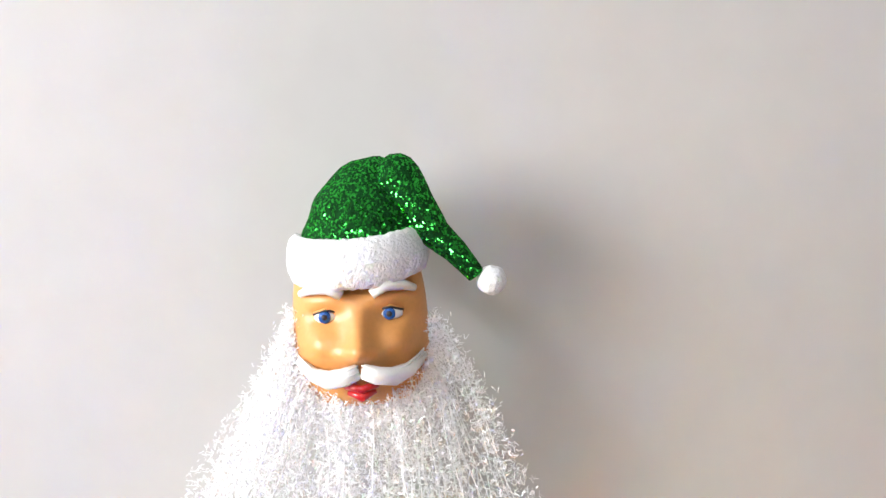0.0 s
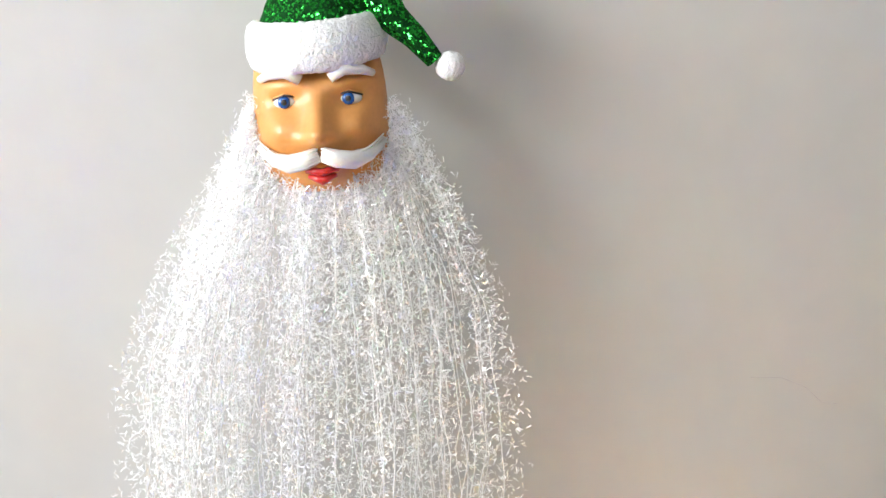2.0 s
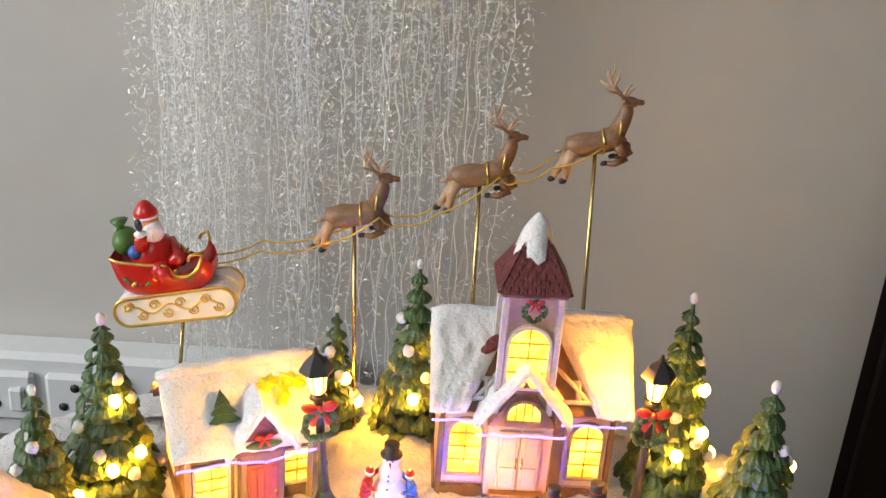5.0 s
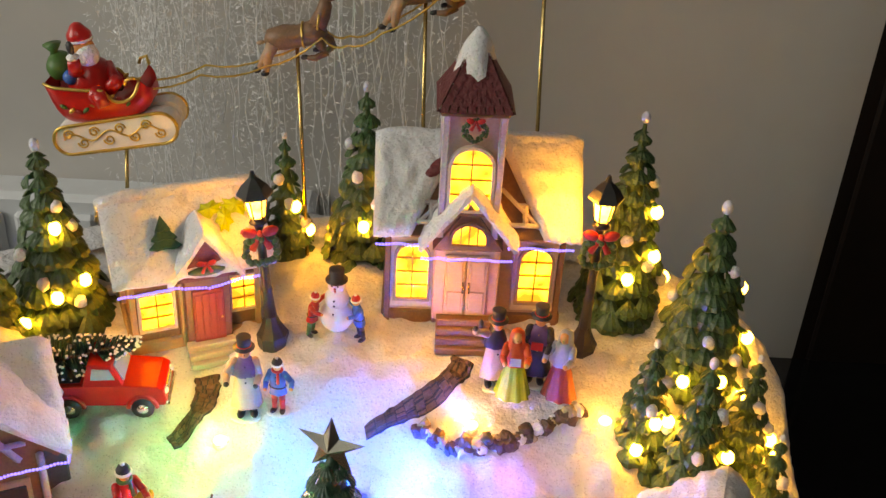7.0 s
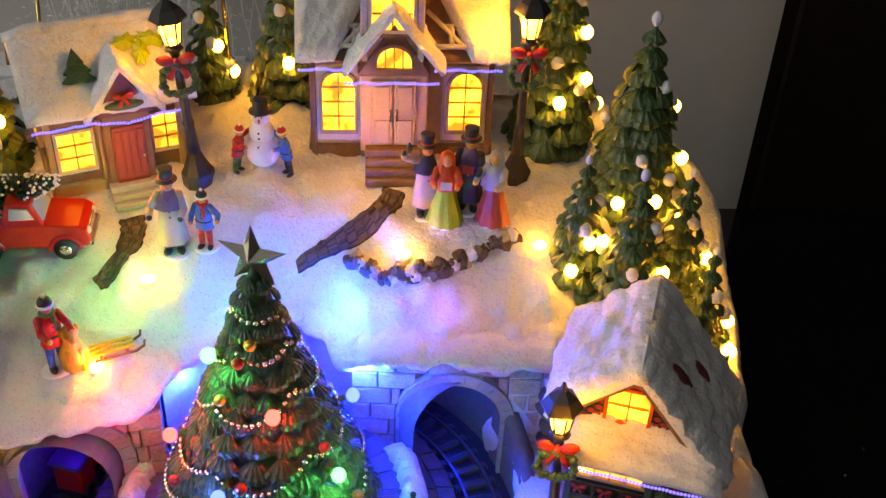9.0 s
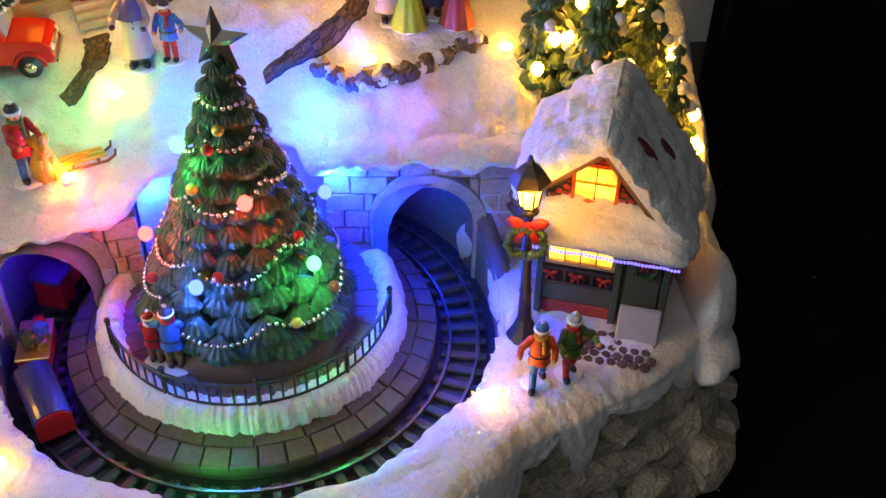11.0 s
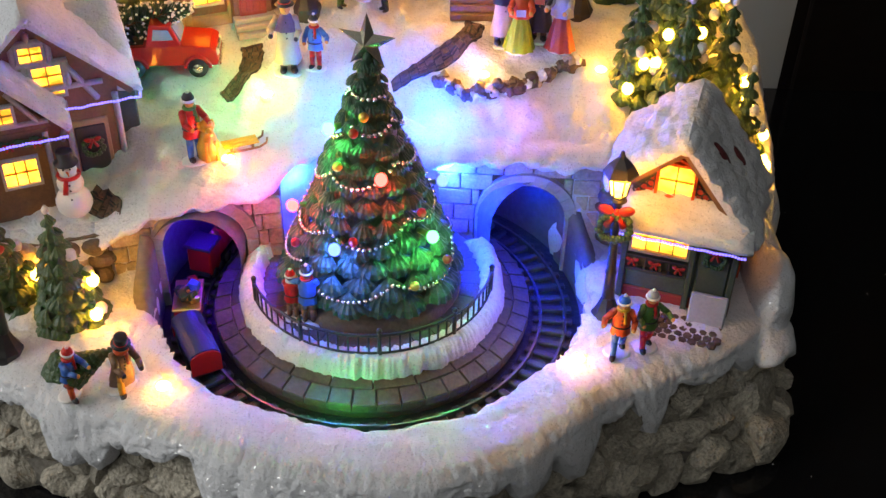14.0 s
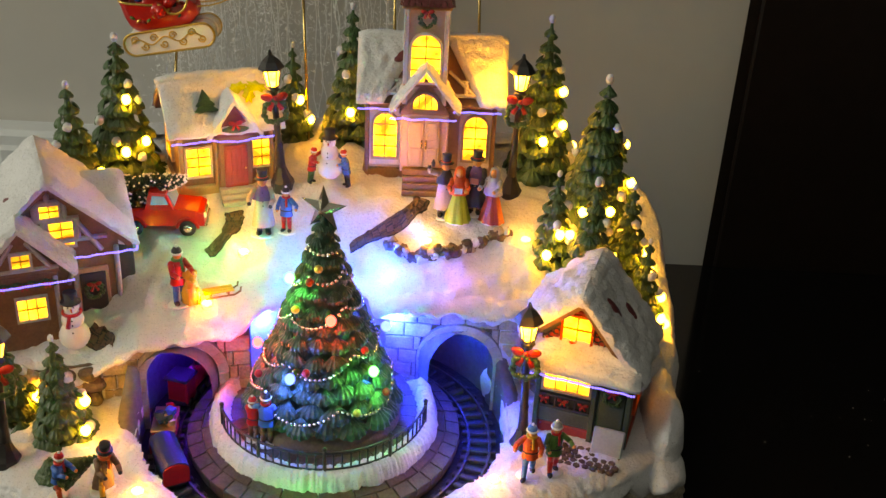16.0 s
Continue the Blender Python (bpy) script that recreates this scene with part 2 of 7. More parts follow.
# ---------- mesh helpers ----------
class Geo:
    """Vertices and faces of one mesh, each face with a material slot."""

    def __init__(self):
        self.v, self.f, self.m, self.s = [], [], [], []

    def add(self, verts, faces, m=0, smooth=False, at=None):
        o = len(self.v)
        if at is not None:
            verts = [tuple(at @ Vector(p)) for p in verts]
        self.v += [tuple(p) for p in verts]
        self.f += [tuple(i + o for i in f) for f in faces]
        self.m += [m] * len(faces)
        self.s += [smooth] * len(faces)
        return self

    def box(self, c, size, m=0, at=None, bevel=0.0, rot=(0, 0, 0)):
        x, y, z = [s / 2 for s in size]
        e = min(bevel, x * .9, y * .9, z * .9)
        R = pose(*c, *rot)
        R = at @ R if at is not None else R
        if e <= 0:
            vs = [(a * x, b * y, d * z) for a in (-1, 1) for b in (-1, 1) for d in (-1, 1)]
            fs = [(0, 1, 3, 2), (4, 6, 7, 5), (0, 4, 5, 1), (2, 3, 7, 6), (0, 2, 6, 4), (1, 5, 7, 3)]
            return self.add(vs, fs, m, False, R)
        vs, idx = [], {}
        for a in (-1, 1):
            for b in (-1, 1):
                for d in (-1, 1):
                    for k, q in enumerate(((a * x, b * (y - e), d * (z - e)), (a * (x - e), b * y, d * (z - e)), (a * (x - e), b * (y - e), d * z))):
                        idx[a, b, d, k] = len(vs)
                        vs.append(q)
        fs = []
        for s in (-1, 1):
            r = [(-1, -1), (1, -1), (1, 1), (-1, 1)]
            fs.append([idx[s, p, q, 0] for p, q in r][::s])
            fs.append([idx[p, s, q, 1] for p, q in r][::-s])
            fs.append([idx[p, q, s, 2] for p, q in r][::s])
        for p in (-1, 1):
            for q in (-1, 1):
                w = p * q
                fs.append([idx[p, q, -1, 0], idx[p, q, 1, 0], idx[p, q, 1, 1], idx[p, q, -1, 1]][::-w])
                fs.append([idx[p, -1, q, 0], idx[p, 1, q, 0], idx[p, 1, q, 2], idx[p, -1, q, 2]][::w])
                fs.append([idx[-1, p, q, 1], idx[1, p, q, 1], idx[1, p, q, 2], idx[-1, p, q, 2]][::-w])
                for d in (-1, 1):
                    fs.append([idx[p, q, d, 0], idx[p, q, d, 1], idx[p, q, d, 2]][::w * d])
        return self.add(vs, fs, m, False, R)

    def lathe(self, prof, seg=12, m=0, at=None, smooth=True, squash=1.0):
        """prof: (radius, z) from the bottom up; closed at both ends."""
        vs, fs = [], []
        for r, z in prof:
            for i in range(seg):
                a = 2 * math.pi * i / seg
                vs.append((r * math.cos(a), r * squash * math.sin(a), z))
        for k in range(len(prof) - 1):
            for i in range(seg):
                j = (i + 1) % seg
                fs.append((k * seg + i, k * seg + j, (k + 1) * seg + j, (k + 1) * seg + i))
        fs.append(tuple(range(seg))[::-1])
        fs.append(tuple((len(prof) - 1) * seg + i for i in range(seg)))
        return self.add(vs, fs, m, smooth, at)

    def ball(self, c, r, m=0, seg=10, rings=6, at=None, rot=(0, 0, 0)):
        r = r if isinstance(r, tuple) else (r, r, r)
        prof = [(math.sin(math.pi * (k + .02) / (rings + .04)), -math.cos(math.pi * (k + .02) / (rings + .04))) for k in range(rings + 1)]
        T = pose(*c, *rot) @ Matrix.Diagonal((*r, 1))
        return self.lathe(prof, seg, m, at @ T if at is not None else T)

    def rod(self, p, q, r0, r1=None, m=0, seg=8, at=None):
        p, q = Vector(p), Vector(q)
        r1 = r0 if r1 is None else r1
        L = (q - p).length
        if L < 1e-7:
            return self
        T = Matrix.Translation(p) @ (q - p).to_track_quat("Z", "Y").to_matrix().to_4x4()
        return self.lathe([(r0, 0), (r1, L)], seg, m, at @ T if at is not None else T)

    def tube(self, pts, r, m=0, seg=6, at=None, closed=False):
        """r: a number or a function of 0..1."""
        pts = [Vector(p) for p in pts]
        n = len(pts)
        vs, fs = [], []
        up = Vector((0.13, 0.21, 0.97)).normalized()
        for i, p in enumerate(pts):
            d = (pts[(i + 1) % n if closed else min(i + 1, n - 1)] - pts[(i - 1) % n if closed else max(i - 1, 0)]).normalized()
            u = d.cross(up)
            u = u.normalized() if u.length > 1e-4 else Vector((1, 0, 0))
            w = u.cross(d)
            rr = r(i / max(n - 1, 1)) if callable(r) else r
            for k in range(seg):
                a = 2 * math.pi * k / seg
                vs.append(p + (u * math.cos(a) + w * math.sin(a)) * rr)
        for i in range(n if closed else n - 1):
            for k in range(seg):
                j, i2 = (k + 1) % seg, (i + 1) % n
                fs.append((i * seg + k, i * seg + j, i2 * seg + j, i2 * seg + k))
        if not closed:
            fs += [tuple(range(seg))[::-1], tuple((n - 1) * seg + k for k in range(seg))]
        return self.add(vs, fs, m, True, at)

    def prism(self, poly, y0, y1, m=0, at=None, smooth=False):
        """A polygon in x and z, pushed from y0 to y1."""
        n = len(poly)
        vs = [(x, y0, z) for x, z in poly] + [(x, y1, z) for x, z in poly]
        fs = [tuple(range(n)), tuple(range(n, 2 * n))[::-1]] + [(i, i + n, (i + 1) % n + n, (i + 1) % n) for i in range(n)]
        return self.add(vs, fs, m, smooth, at)

    def grid(self, rows, m=0, smooth=True, at=None, wrap=False):
        n = len(rows[0])
        vs = [p for r in rows for p in r]
        fs = []
        for i in range(len(rows) - 1):
            for k in range(n if wrap else n - 1):
                j = (k + 1) % n
                fs.append((i * n + k, i * n + j, (i + 1) * n + j, (i + 1) * n + k))
        return self.add(vs, fs, m, smooth, at)

    def mesh(self, name, mats):
        me = bpy.data.meshes.new(name)
        me.from_pydata(self.v, [], self.f)
        for k in mats:
            me.materials.append(M[k])
        me.polygons.foreach_set("material_index", self.m)
        me.polygons.foreach_set("use_smooth", self.s)
        me.update()
        return me


def thing(name, label, category, at=None, group="", kind=""):
    ob = new(name)
    ob.empty_display_size = 0.02
    if at is not None:
        ob.matrix_world = at
    return tagged(ob, label, category, group, kind)


def part(name, geo, mats, parent=None, label="", category="", kind="", group="", at=None):
    mats = [mats] if isinstance(mats, str) else mats
    ob = new(name, geo if isinstance(geo, bpy.types.Mesh) else geo.mesh(name, mats))
    if parent is not None:
        ob.parent = parent
    if at is not None:
        ob.matrix_local = at
    return tagged(ob, label, category, group, kind)


def nz(x, y=0.0, z=0.0, s=1.0):
    return noise.noise(Vector((x * s, y * s, z * s)))


def interp(x, xs, ys):
    return float(np.interp(x, xs, ys))


# ---------- the lie of the model ----------
TABLE = 0.02
CX, CY = 0.016, 0.285           # the middle of the railway's ring
R_CURB, R_TRACK, R_PIT = 0.089, 0.103, 0.121


def edge_y(x):
    """Where the upper snowfield ends, above the tunnels and round the tree's niche."""
    return interp(x, [-.27, -.20, -.125, -.05, -.034, .0, .03, .045, .052, .13, .15, .17, .22, .27], [.262, .275, .284, .300, .325, .358, .358, .345, .332, .327, .327, .330, .336, .345])


def upper(x, y):
    k = min(max((-.025 - x) / .03, 0), 1)
    k3 = min(max((-.105 - x) / .03, 0), 1) * min(max((.35 - y) / .03, 0), 1)
    left = interp(y, [.20, .28, .30, .32, .363, .39, .42, .48, .55], [.110, .127, .138, .145, .158, .170, .183, .190, .195]) - .013 * k3
    k2 = min(max((x - .15) / .06, 0), 1) * min(max((.42 - y) / .07, 0), 1)
    right = -.034 * k2 + interp(y, [.20, .28, .32, .345, .375, .40, .42, .48, .55], [.118, .130, .141, .155, .172, .187, .192, .197, .20])
    dip = .020 * math.exp(-((x - .018) / .034) ** 2) * min(max((.392 - y) / .034, 0), 1)
    return left * k + right * (1 - k) - dip


def ground(x, y):
    return upper(x, y) if y > edge_y(x) else 0.09


# ---------- the room ----------
def room():
    z0, z1, x0, x1, y0, y1 = -0.73, 1.85, -2.0, 1.9, -2.6, 0.745
    g = Geo().box(((x0 + x1) / 2, y1 + .05, (z0 + z1) / 2), (x1 - x0 + .2, .1, z1 - z0))
    part("wall_north", g, "wall", label="plain off-white painted wall", kind="structure", category="wall")
    # unseen back wall, side walls and ceiling take the darkened paint
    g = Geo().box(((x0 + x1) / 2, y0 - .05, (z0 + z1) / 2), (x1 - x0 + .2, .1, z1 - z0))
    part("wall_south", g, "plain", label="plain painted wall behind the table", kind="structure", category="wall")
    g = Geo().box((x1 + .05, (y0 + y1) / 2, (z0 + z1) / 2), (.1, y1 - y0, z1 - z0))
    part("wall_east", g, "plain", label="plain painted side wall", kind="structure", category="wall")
    # the window wall, with its opening
    g = Geo()
    wy0, wy1, wz0, wz1 = -.85, .45, .45, 1.6
    g.box((x0 - .05, (y0 + wy0) / 2, (z0 + z1) / 2), (.1, wy0 - y0, z1 - z0))
    g.box((x0 - .05, (wy1 + y1) / 2, (z0 + z1) / 2), (.1, y1 - wy1, z1 - z0))
    g.box((x0 - .05, (wy0 + wy1) / 2, (z0 + wz0) / 2), (.1, wy1 - wy0, wz0 - z0))
    g.box((x0 - .05, (wy0 + wy1) / 2, (wz1 + z1) / 2), (.1, wy1 - wy0, z1 - wz1))
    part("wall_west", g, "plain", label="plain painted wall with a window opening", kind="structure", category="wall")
    part("floor", Geo().box(((x0 + x1) / 2, (y0 + y1) / 2, z0 - .05), (x1 - x0 + .2, y1 - y0 + .2, .1)), "panel", label="dark floor under the table", kind="structure", category="floor")
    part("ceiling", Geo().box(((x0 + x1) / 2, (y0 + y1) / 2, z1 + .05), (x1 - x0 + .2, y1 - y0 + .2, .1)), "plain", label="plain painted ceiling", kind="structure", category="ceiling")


room()


def table():
    t = thing("table", "black glossy table standing a little off the wall", "table")
    part("tabletop", Geo().box((.1, .29, TABLE - .0125), (1.9, .72, .025), bevel=.004), "table", t)
    for x in (-.8, 1.0):
        for y in (0, .58):
            part("leg", Geo().box((x, y, -.3625), (.05, .05, .735), bevel=.004), "panel", t)


table()


def cabinet():
    c = thing("cabinet", "tall dark brown cabinet standing beside the table at the wall", "cabinet", pose(.352, .735, 0))
    g = Geo()
    q = [(0, -.085), (.70, -.085), (.70, 0), (.048, 0)]
    g.add([(x, y, z) for z in (-.71, .80) for x, y in q], [(3, 2, 1, 0), (4, 5, 6, 7)] + [(i, (i + 1) % 4, (i + 1) % 4 + 4, i + 4) for i in range(4)])
    part("body", g, "panel", c)
    part("door", Geo().box((.20, -.088, .06), (.38, .006, 1.44), bevel=.002), "panel", c)
    part("plinth", Geo().box((.40, -.0425, -.72), (.56, .07, .02)), "panel", c)


cabinet()


def trunking():
    t = thing("socket_strip", "white plastic wall trunking with sockets", "socket", pose(-.20, .745, .06))
    part("body", Geo().box((-.15, -.018, 0), (.62, .036, .082), bevel=.005), "pvc", t)
    for k in range(4):
        x = -.05 - k * .075
        p = part("socket", Geo().box((x, -.039, .004), (.066, .008, .046), bevel=.004), "pvc", t)
        h = Geo()
        for a in (0, 120, 240):
            h.rod((x + .012 * math.sin(radians(a)) - .008, -.0432, .004 + .012 * math.cos(radians(a))), (x + .012 * math.sin(radians(a)) - .008, -.0436, .004 + .012 * math.cos(radians(a))), .004)
        part("pin_holes", h, "hole", p)
        part("rocker_switch", Geo().box((x + .02, -.045, .004), (.012, .006, .022), bevel=.002), "pvc", p)


trunking()


# ---------- the cast base ----------
OUT = [(-.255, .36), (-.245, .285), (-.205, .236), (-.157, .209), (-.095, .181), (-.050, .162), (-.002, .147), (.050, .146), (.088, .164), (.122, .194), (.154, .214), (.186, .230), (.216, .252), (.236, .285), (.242, .34), (.232, .41), (.205, .465), (.14, .51), (0, .525), (-.13, .515), (-.215, .46)]
FOOT = [(-.262, .36), (-.25, .27), (-.21, .213), (-.16, .182), (-.095, .168), (-.05, .160), (0, .154), (.05, .154), (.096, .163), (.14, .175), (.187, .192), (.222, .206), (.249, .224), (.262, .27), (.258, .34), (.245, .41), (.215, .47), (.14, .515), (0, .53), (-.13, .52), (-.22, .465)]


def outline(P, n=240):
    """The plan of the base, as a smooth closed line."""
    P, res, k = [Vector(p) for p in P], [], len(P)
    for i in range(n):
        u = i * k / n
        j, f = int(u), u - int(u)
        a, b, c, d = [P[(j + q) % k] for q in (-1, 0, 1, 2)]
        res.append(.5 * (2 * b + (c - a) * f + (2 * a - 5 * b + 4 * c - d) * f * f + (3 * b - a - 3 * c + d) * f ** 3))
    return res


LINE, LOW = outline(OUT), outline(FOOT)


def inside(x, y):
    """Signed distance to the outline, positive inside, roughly."""
    best, hit = 9, False
    n = len(LINE)
    for i in range(0, n, 2):
        a, b = LINE[i], LINE[(i + 2) % n]
        if (a.y > y) != (b.y > y) and x < (b.x - a.x) * (y - a.y) / (b.y - a.y) + a.x:
            hit = not hit
        best = min(best, (a.x - x) ** 2 + (a.y - y) ** 2)
    return math.sqrt(best) * (1 if hit else -1)


def top_z(x, y, d):
    z = upper(x, y) if y > edge_y(x) else .090
    z += .0042 * nz(x, y, 0, 38) + .0022 * nz(x, y, 3, 95) + .0008 * nz(x, y, 9, 330) + .0016 * nz(x, y, 5, 60) + .0040 * abs(nz(x, y, 0, 58)) + .0020 * abs(nz(x, y, 3, 150))
    if y < edge_y(x):
        z += .0022 * nz(x, y, 5, 55) + .0016 * nz(x, y, 8, 120) - .010 * max(0, 1 - d / .03) ** 2
    return z


def base():
    b = thing("village_base", "grey cast rock base of the model village, standing on the table", "model base", kind="structure")
    rows = []
    for k in range(9):
        z = TABLE + .002 + (.083 - TABLE) * k / 8
        rows.append([((q.x + (p.x - q.x) * k / 8) * .975 + .004 * nz(p.x, p.y, z, 40), .34 + (q.y + (p.y - q.y) * k / 8 - .34) * .965 + .004 * nz(p.y, p.x, z, 43), z) for p, q in zip(LINE, LOW)])
    g = Geo().grid(rows, wrap=True)
    g.f.append(tuple(range(len(LINE)))[::-1]); g.m.append(0); g.s.append(False)
    part("rock_core", g, "rock", b)
    # boulders cast in relief round the front and the sides
    rnd = random.Random(5)
    n = len(LINE)
    shapes = []
    for s in range(9):
        g = Geo()
        bm = bmesh.new()
        bmesh.ops.create_icosphere(bm, subdivisions=3, radius=1)
        cuts = [(Vector((rnd.gauss(0, 1), rnd.gauss(0, 1), rnd.gauss(0, 1))).normalized(), rnd.uniform(.55, .86)) for _ in range(15)]
        for v in bm.verts:
            for nn, dd in cuts:
                over = v.co.dot(nn) - dd
                if over > 0:
                    v.co -= nn * over * .96
            c = v.co.copy()
            v.co *= 1.24 + .12 * nz(c.x + s * 7, c.y, c.z, 1.4) + .05 * nz(c.x, c.y, c.z + s, 4)
        g.add([v.co for v in bm.verts], [[v.index for v in f.verts] for f in bm.faces], 0, False)
        bm.free()
        shapes.append(g.mesh("boulder", ["boulder"]))
    for row, z in enumerate((.029, .046, .062)):
        i = row * 1.7
        while i < n * .80:
            j = int(i + n * .93) % n
            f = (z - TABLE) / (.083 - TABLE)
            p, q = LOW[j].lerp(LINE[j], f), LOW[(j + 1) % n].lerp(LINE[(j + 1) % n], f)
            nrm = Vector((q.y - p.y, p.x - q.x)).normalized()
            w = rnd.uniform(.0085, .0165)
            if p.y < .44:
                at = Vector((p.x, p.y, 0)) - Vector((nrm.x, nrm.y, 0)) * rnd.uniform(.004, .007)
                part("boulder", shapes[rnd.randrange(9)], "rock", b, at=Matrix.LocRotScale((at.x, at.y, z + rnd.uniform(-.006, .004)), Euler((rnd.uniform(-.5, .5), rnd.uniform(-.9, .9), math.atan2(nrm.x, -nrm.y) + rnd.uniform(-.5, .5))), (w, rnd.uniform(.0085, .011), rnd.uniform(.0085, .0135))))
            i += w * 1.95 / .0065
    return b


BASE = base()


def ringpt(r, deg, z):
    return (CX + r * math.cos(radians(deg)), CY + r * math.sin(radians(deg)), z)


def drips(a, cell, lo, hi, seed):
    """Rounded fingers of snow of random length along a line of length a."""
    i, best = math.floor(a / cell), 0.0
    for j in (i - 1, i, i + 1):
        r = random.Random(j * 7919 + seed)
        c, hgt, wd = (j + .5 + r.uniform(-.3, .3)) * cell, r.uniform(lo, hi), cell * r.uniform(.42, .8)
        t = abs(a - c) / wd
        if t < 1:
            best = max(best, hgt * (1 - t ** 2.0))
    return best


def snowfield():
    s = thing("snow_cover", "white glittering sculpted snow covering the model village base", "snow", kind="structure")
    step = .0028
    X = np.arange(-.27, .275, step)
    Y = np.arange(.12, .56, step)
    ids, g = {}, Geo()
    verts, faces = [], []
    D = {}
    for i, x in enumerate(X):
        for j, y in enumerate(Y):
            d = inside(x, y)
            pit = math.hypot(x - CX, y - CY) < R_PIT - .002 and y < edge_y(x)
            D[i, j] = d
            if d > -.001 and not pit:
                ids[i, j] = len(verts)
                verts.append((x, y, top_z(x, y, d)))
    for i in range(len(X) - 1):
        for j in range(len(Y) - 1):
            q = [(i, j), (i + 1, j), (i + 1, j + 1), (i, j + 1)]
            if all(k in ids for k in q):
                faces.append([ids[k] for k in q])
    g.add(verts, faces, 0, True)
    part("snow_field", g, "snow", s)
    # the rim that hangs over the rock in thick drips
    fine = outline(OUT, 960)
    n = len(fine)
    rows, a = [], 0.0
    prof = ((-.022, .0015), (-.012, .003), (-.002, .0015), (.006, -.003), (1.0, -.30), (1.12, -.55), (1.08, -.80), (.85, -.96), (.35, -1.05), (-.4, -.9))
    for i in range(n):
        p, q, o = fine[i], fine[(i + 1) % n], fine[i - 1]
        a += (p - o).length
        nr = Vector((q.y - o.y, o.x - q.x)).normalized()
        front = 1 if p.y < .30 else .7
        drop = (.004 + max(drips(a, .030, .008, .042, 3), drips(a, .014, .0, .018, 8)) + abs(nz(a, 6, 0, 60)) * .006) * front
        bulge = .0105 + .16 * drop + .003 * nz(a, 5, 0, 30)
        e = p - nr * .012
        zt = (upper(e.x, e.y) if e.y > edge_y(e.x) else .0875) + .0030 * nz(e.x, e.y, 0, 38) + .0015
        pts = []
        for k in range(28):
            u = k / 27 * 9
            m, f = min(int(u), 8), u - min(int(u), 8)
            o_, h = [(prof[m][c], prof[m + 1][c]) for c in (0, 1)]
            val = []
            for e, (oo, hh) in enumerate(((o_[0], h[0]), (o_[1], h[1]))):
                val.append((oo + bulge * .4 * (m + e > 1), zt + hh) if m + e < 4 else (bulge * oo, zt - .003 + drop * hh))
            off = val[0][0] + (val[1][0] - val[0][0]) * f
            z = val[0][1] + (val[1][1] - val[0][1]) * f
            off += .0016 * nz(a, k * .12, 0, 90) + .0010 * nz(a, z, 3, 260)
            pts.append((p.x + nr.x * off, p.y + nr.y * off, z + .0010 * nz(a, off, 2, 240)))
        rows.append(pts)
    rows.append(rows[0])
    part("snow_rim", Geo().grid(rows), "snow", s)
    # drifts banked against the cottage
    for c, r in (((.239, .292, .088), (.012, .044, .030)), ((.236, .262, .074), (.016, .028, .013)), ((.222, .330, .110), (.022, .030, .026)), ((.150, .285, .082), (.016, .022, .014))):
        g = Geo().ball(c, r, seg=28, rings=18)
        g.v = [tuple(Vector(v) + (Vector(v) - Vector(c)) * (.22 * nz(*v, 55) + .11 * nz(*v, 150) + .04 * nz(*v, 400))) for v in g.v]
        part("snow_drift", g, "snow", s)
    # the rounded edge against the railway
    rows = []
    for d in np.arange(178, 388, 1.2):
        c, q = math.cos(radians(d)), math.sin(radians(d))
        w = .0035 * nz(c, q, 0, 5) + .002 * nz(c, q, 4, 14) + .004 * max(0, math.cos(radians(d - 275))) ** 4
        x, y, _ = ringpt(R_PIT, d, 0)
        z = .0905 + .0030 * nz(x, y, 0, 38)
        pr = [(.0015, .068), (-.001, .080), (-.0012, .0865), (.0012, .0905), (.0055, .0925), (.011, .0915), (.017, .0885)]
        rows.append([ringpt(R_PIT - w + a + .0008 * nz(d, k, 0, .4), d, b if k < 2 else z + b - .0905) for k, (a, b) in enumerate(pr)])
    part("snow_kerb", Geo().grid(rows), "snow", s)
    # the lip along the edge of the upper field
    rows = []
    xs = np.arange(-.225, .235, .0011)
    for x in xs:
        y = edge_y(x)
        dx = .002
        t = Vector((2 * dx, edge_y(x + dx) - edge_y(x - dx))).normalized()
        nr = Vector((t.y, -t.x))
        zt = upper(x, y + .004)
        drop = .003 + (max(drips(x, .020, .003, .016, 5), drips(x, .008, 0, .008, 2)) + abs(nz(x, 4, 0, 130)) * .004) * (.3 if -.135 < x < -.03 else .65)
        pts = []
        for k, (o_, z) in enumerate(((-.016, zt + .001), (-.008, zt + .003), (0, zt + .0022), (.0055, zt - .001), (.008, zt - drop * .4), (.008, zt - drop * .8), (.005, zt - drop), (.0, zt - drop * .9))):
            off = o_ + .0018 * nz(x, k * .2, 0, 120) + .0009 * nz(x, k * .4, 5, 300)
            pts.append((x + nr.x * off, y + nr.y * off, z + .0015 * nz(x, k * .3, 0, 150)))
        rows.append(pts)
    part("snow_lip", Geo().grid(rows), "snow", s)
    return s


SNOW = snowfield()


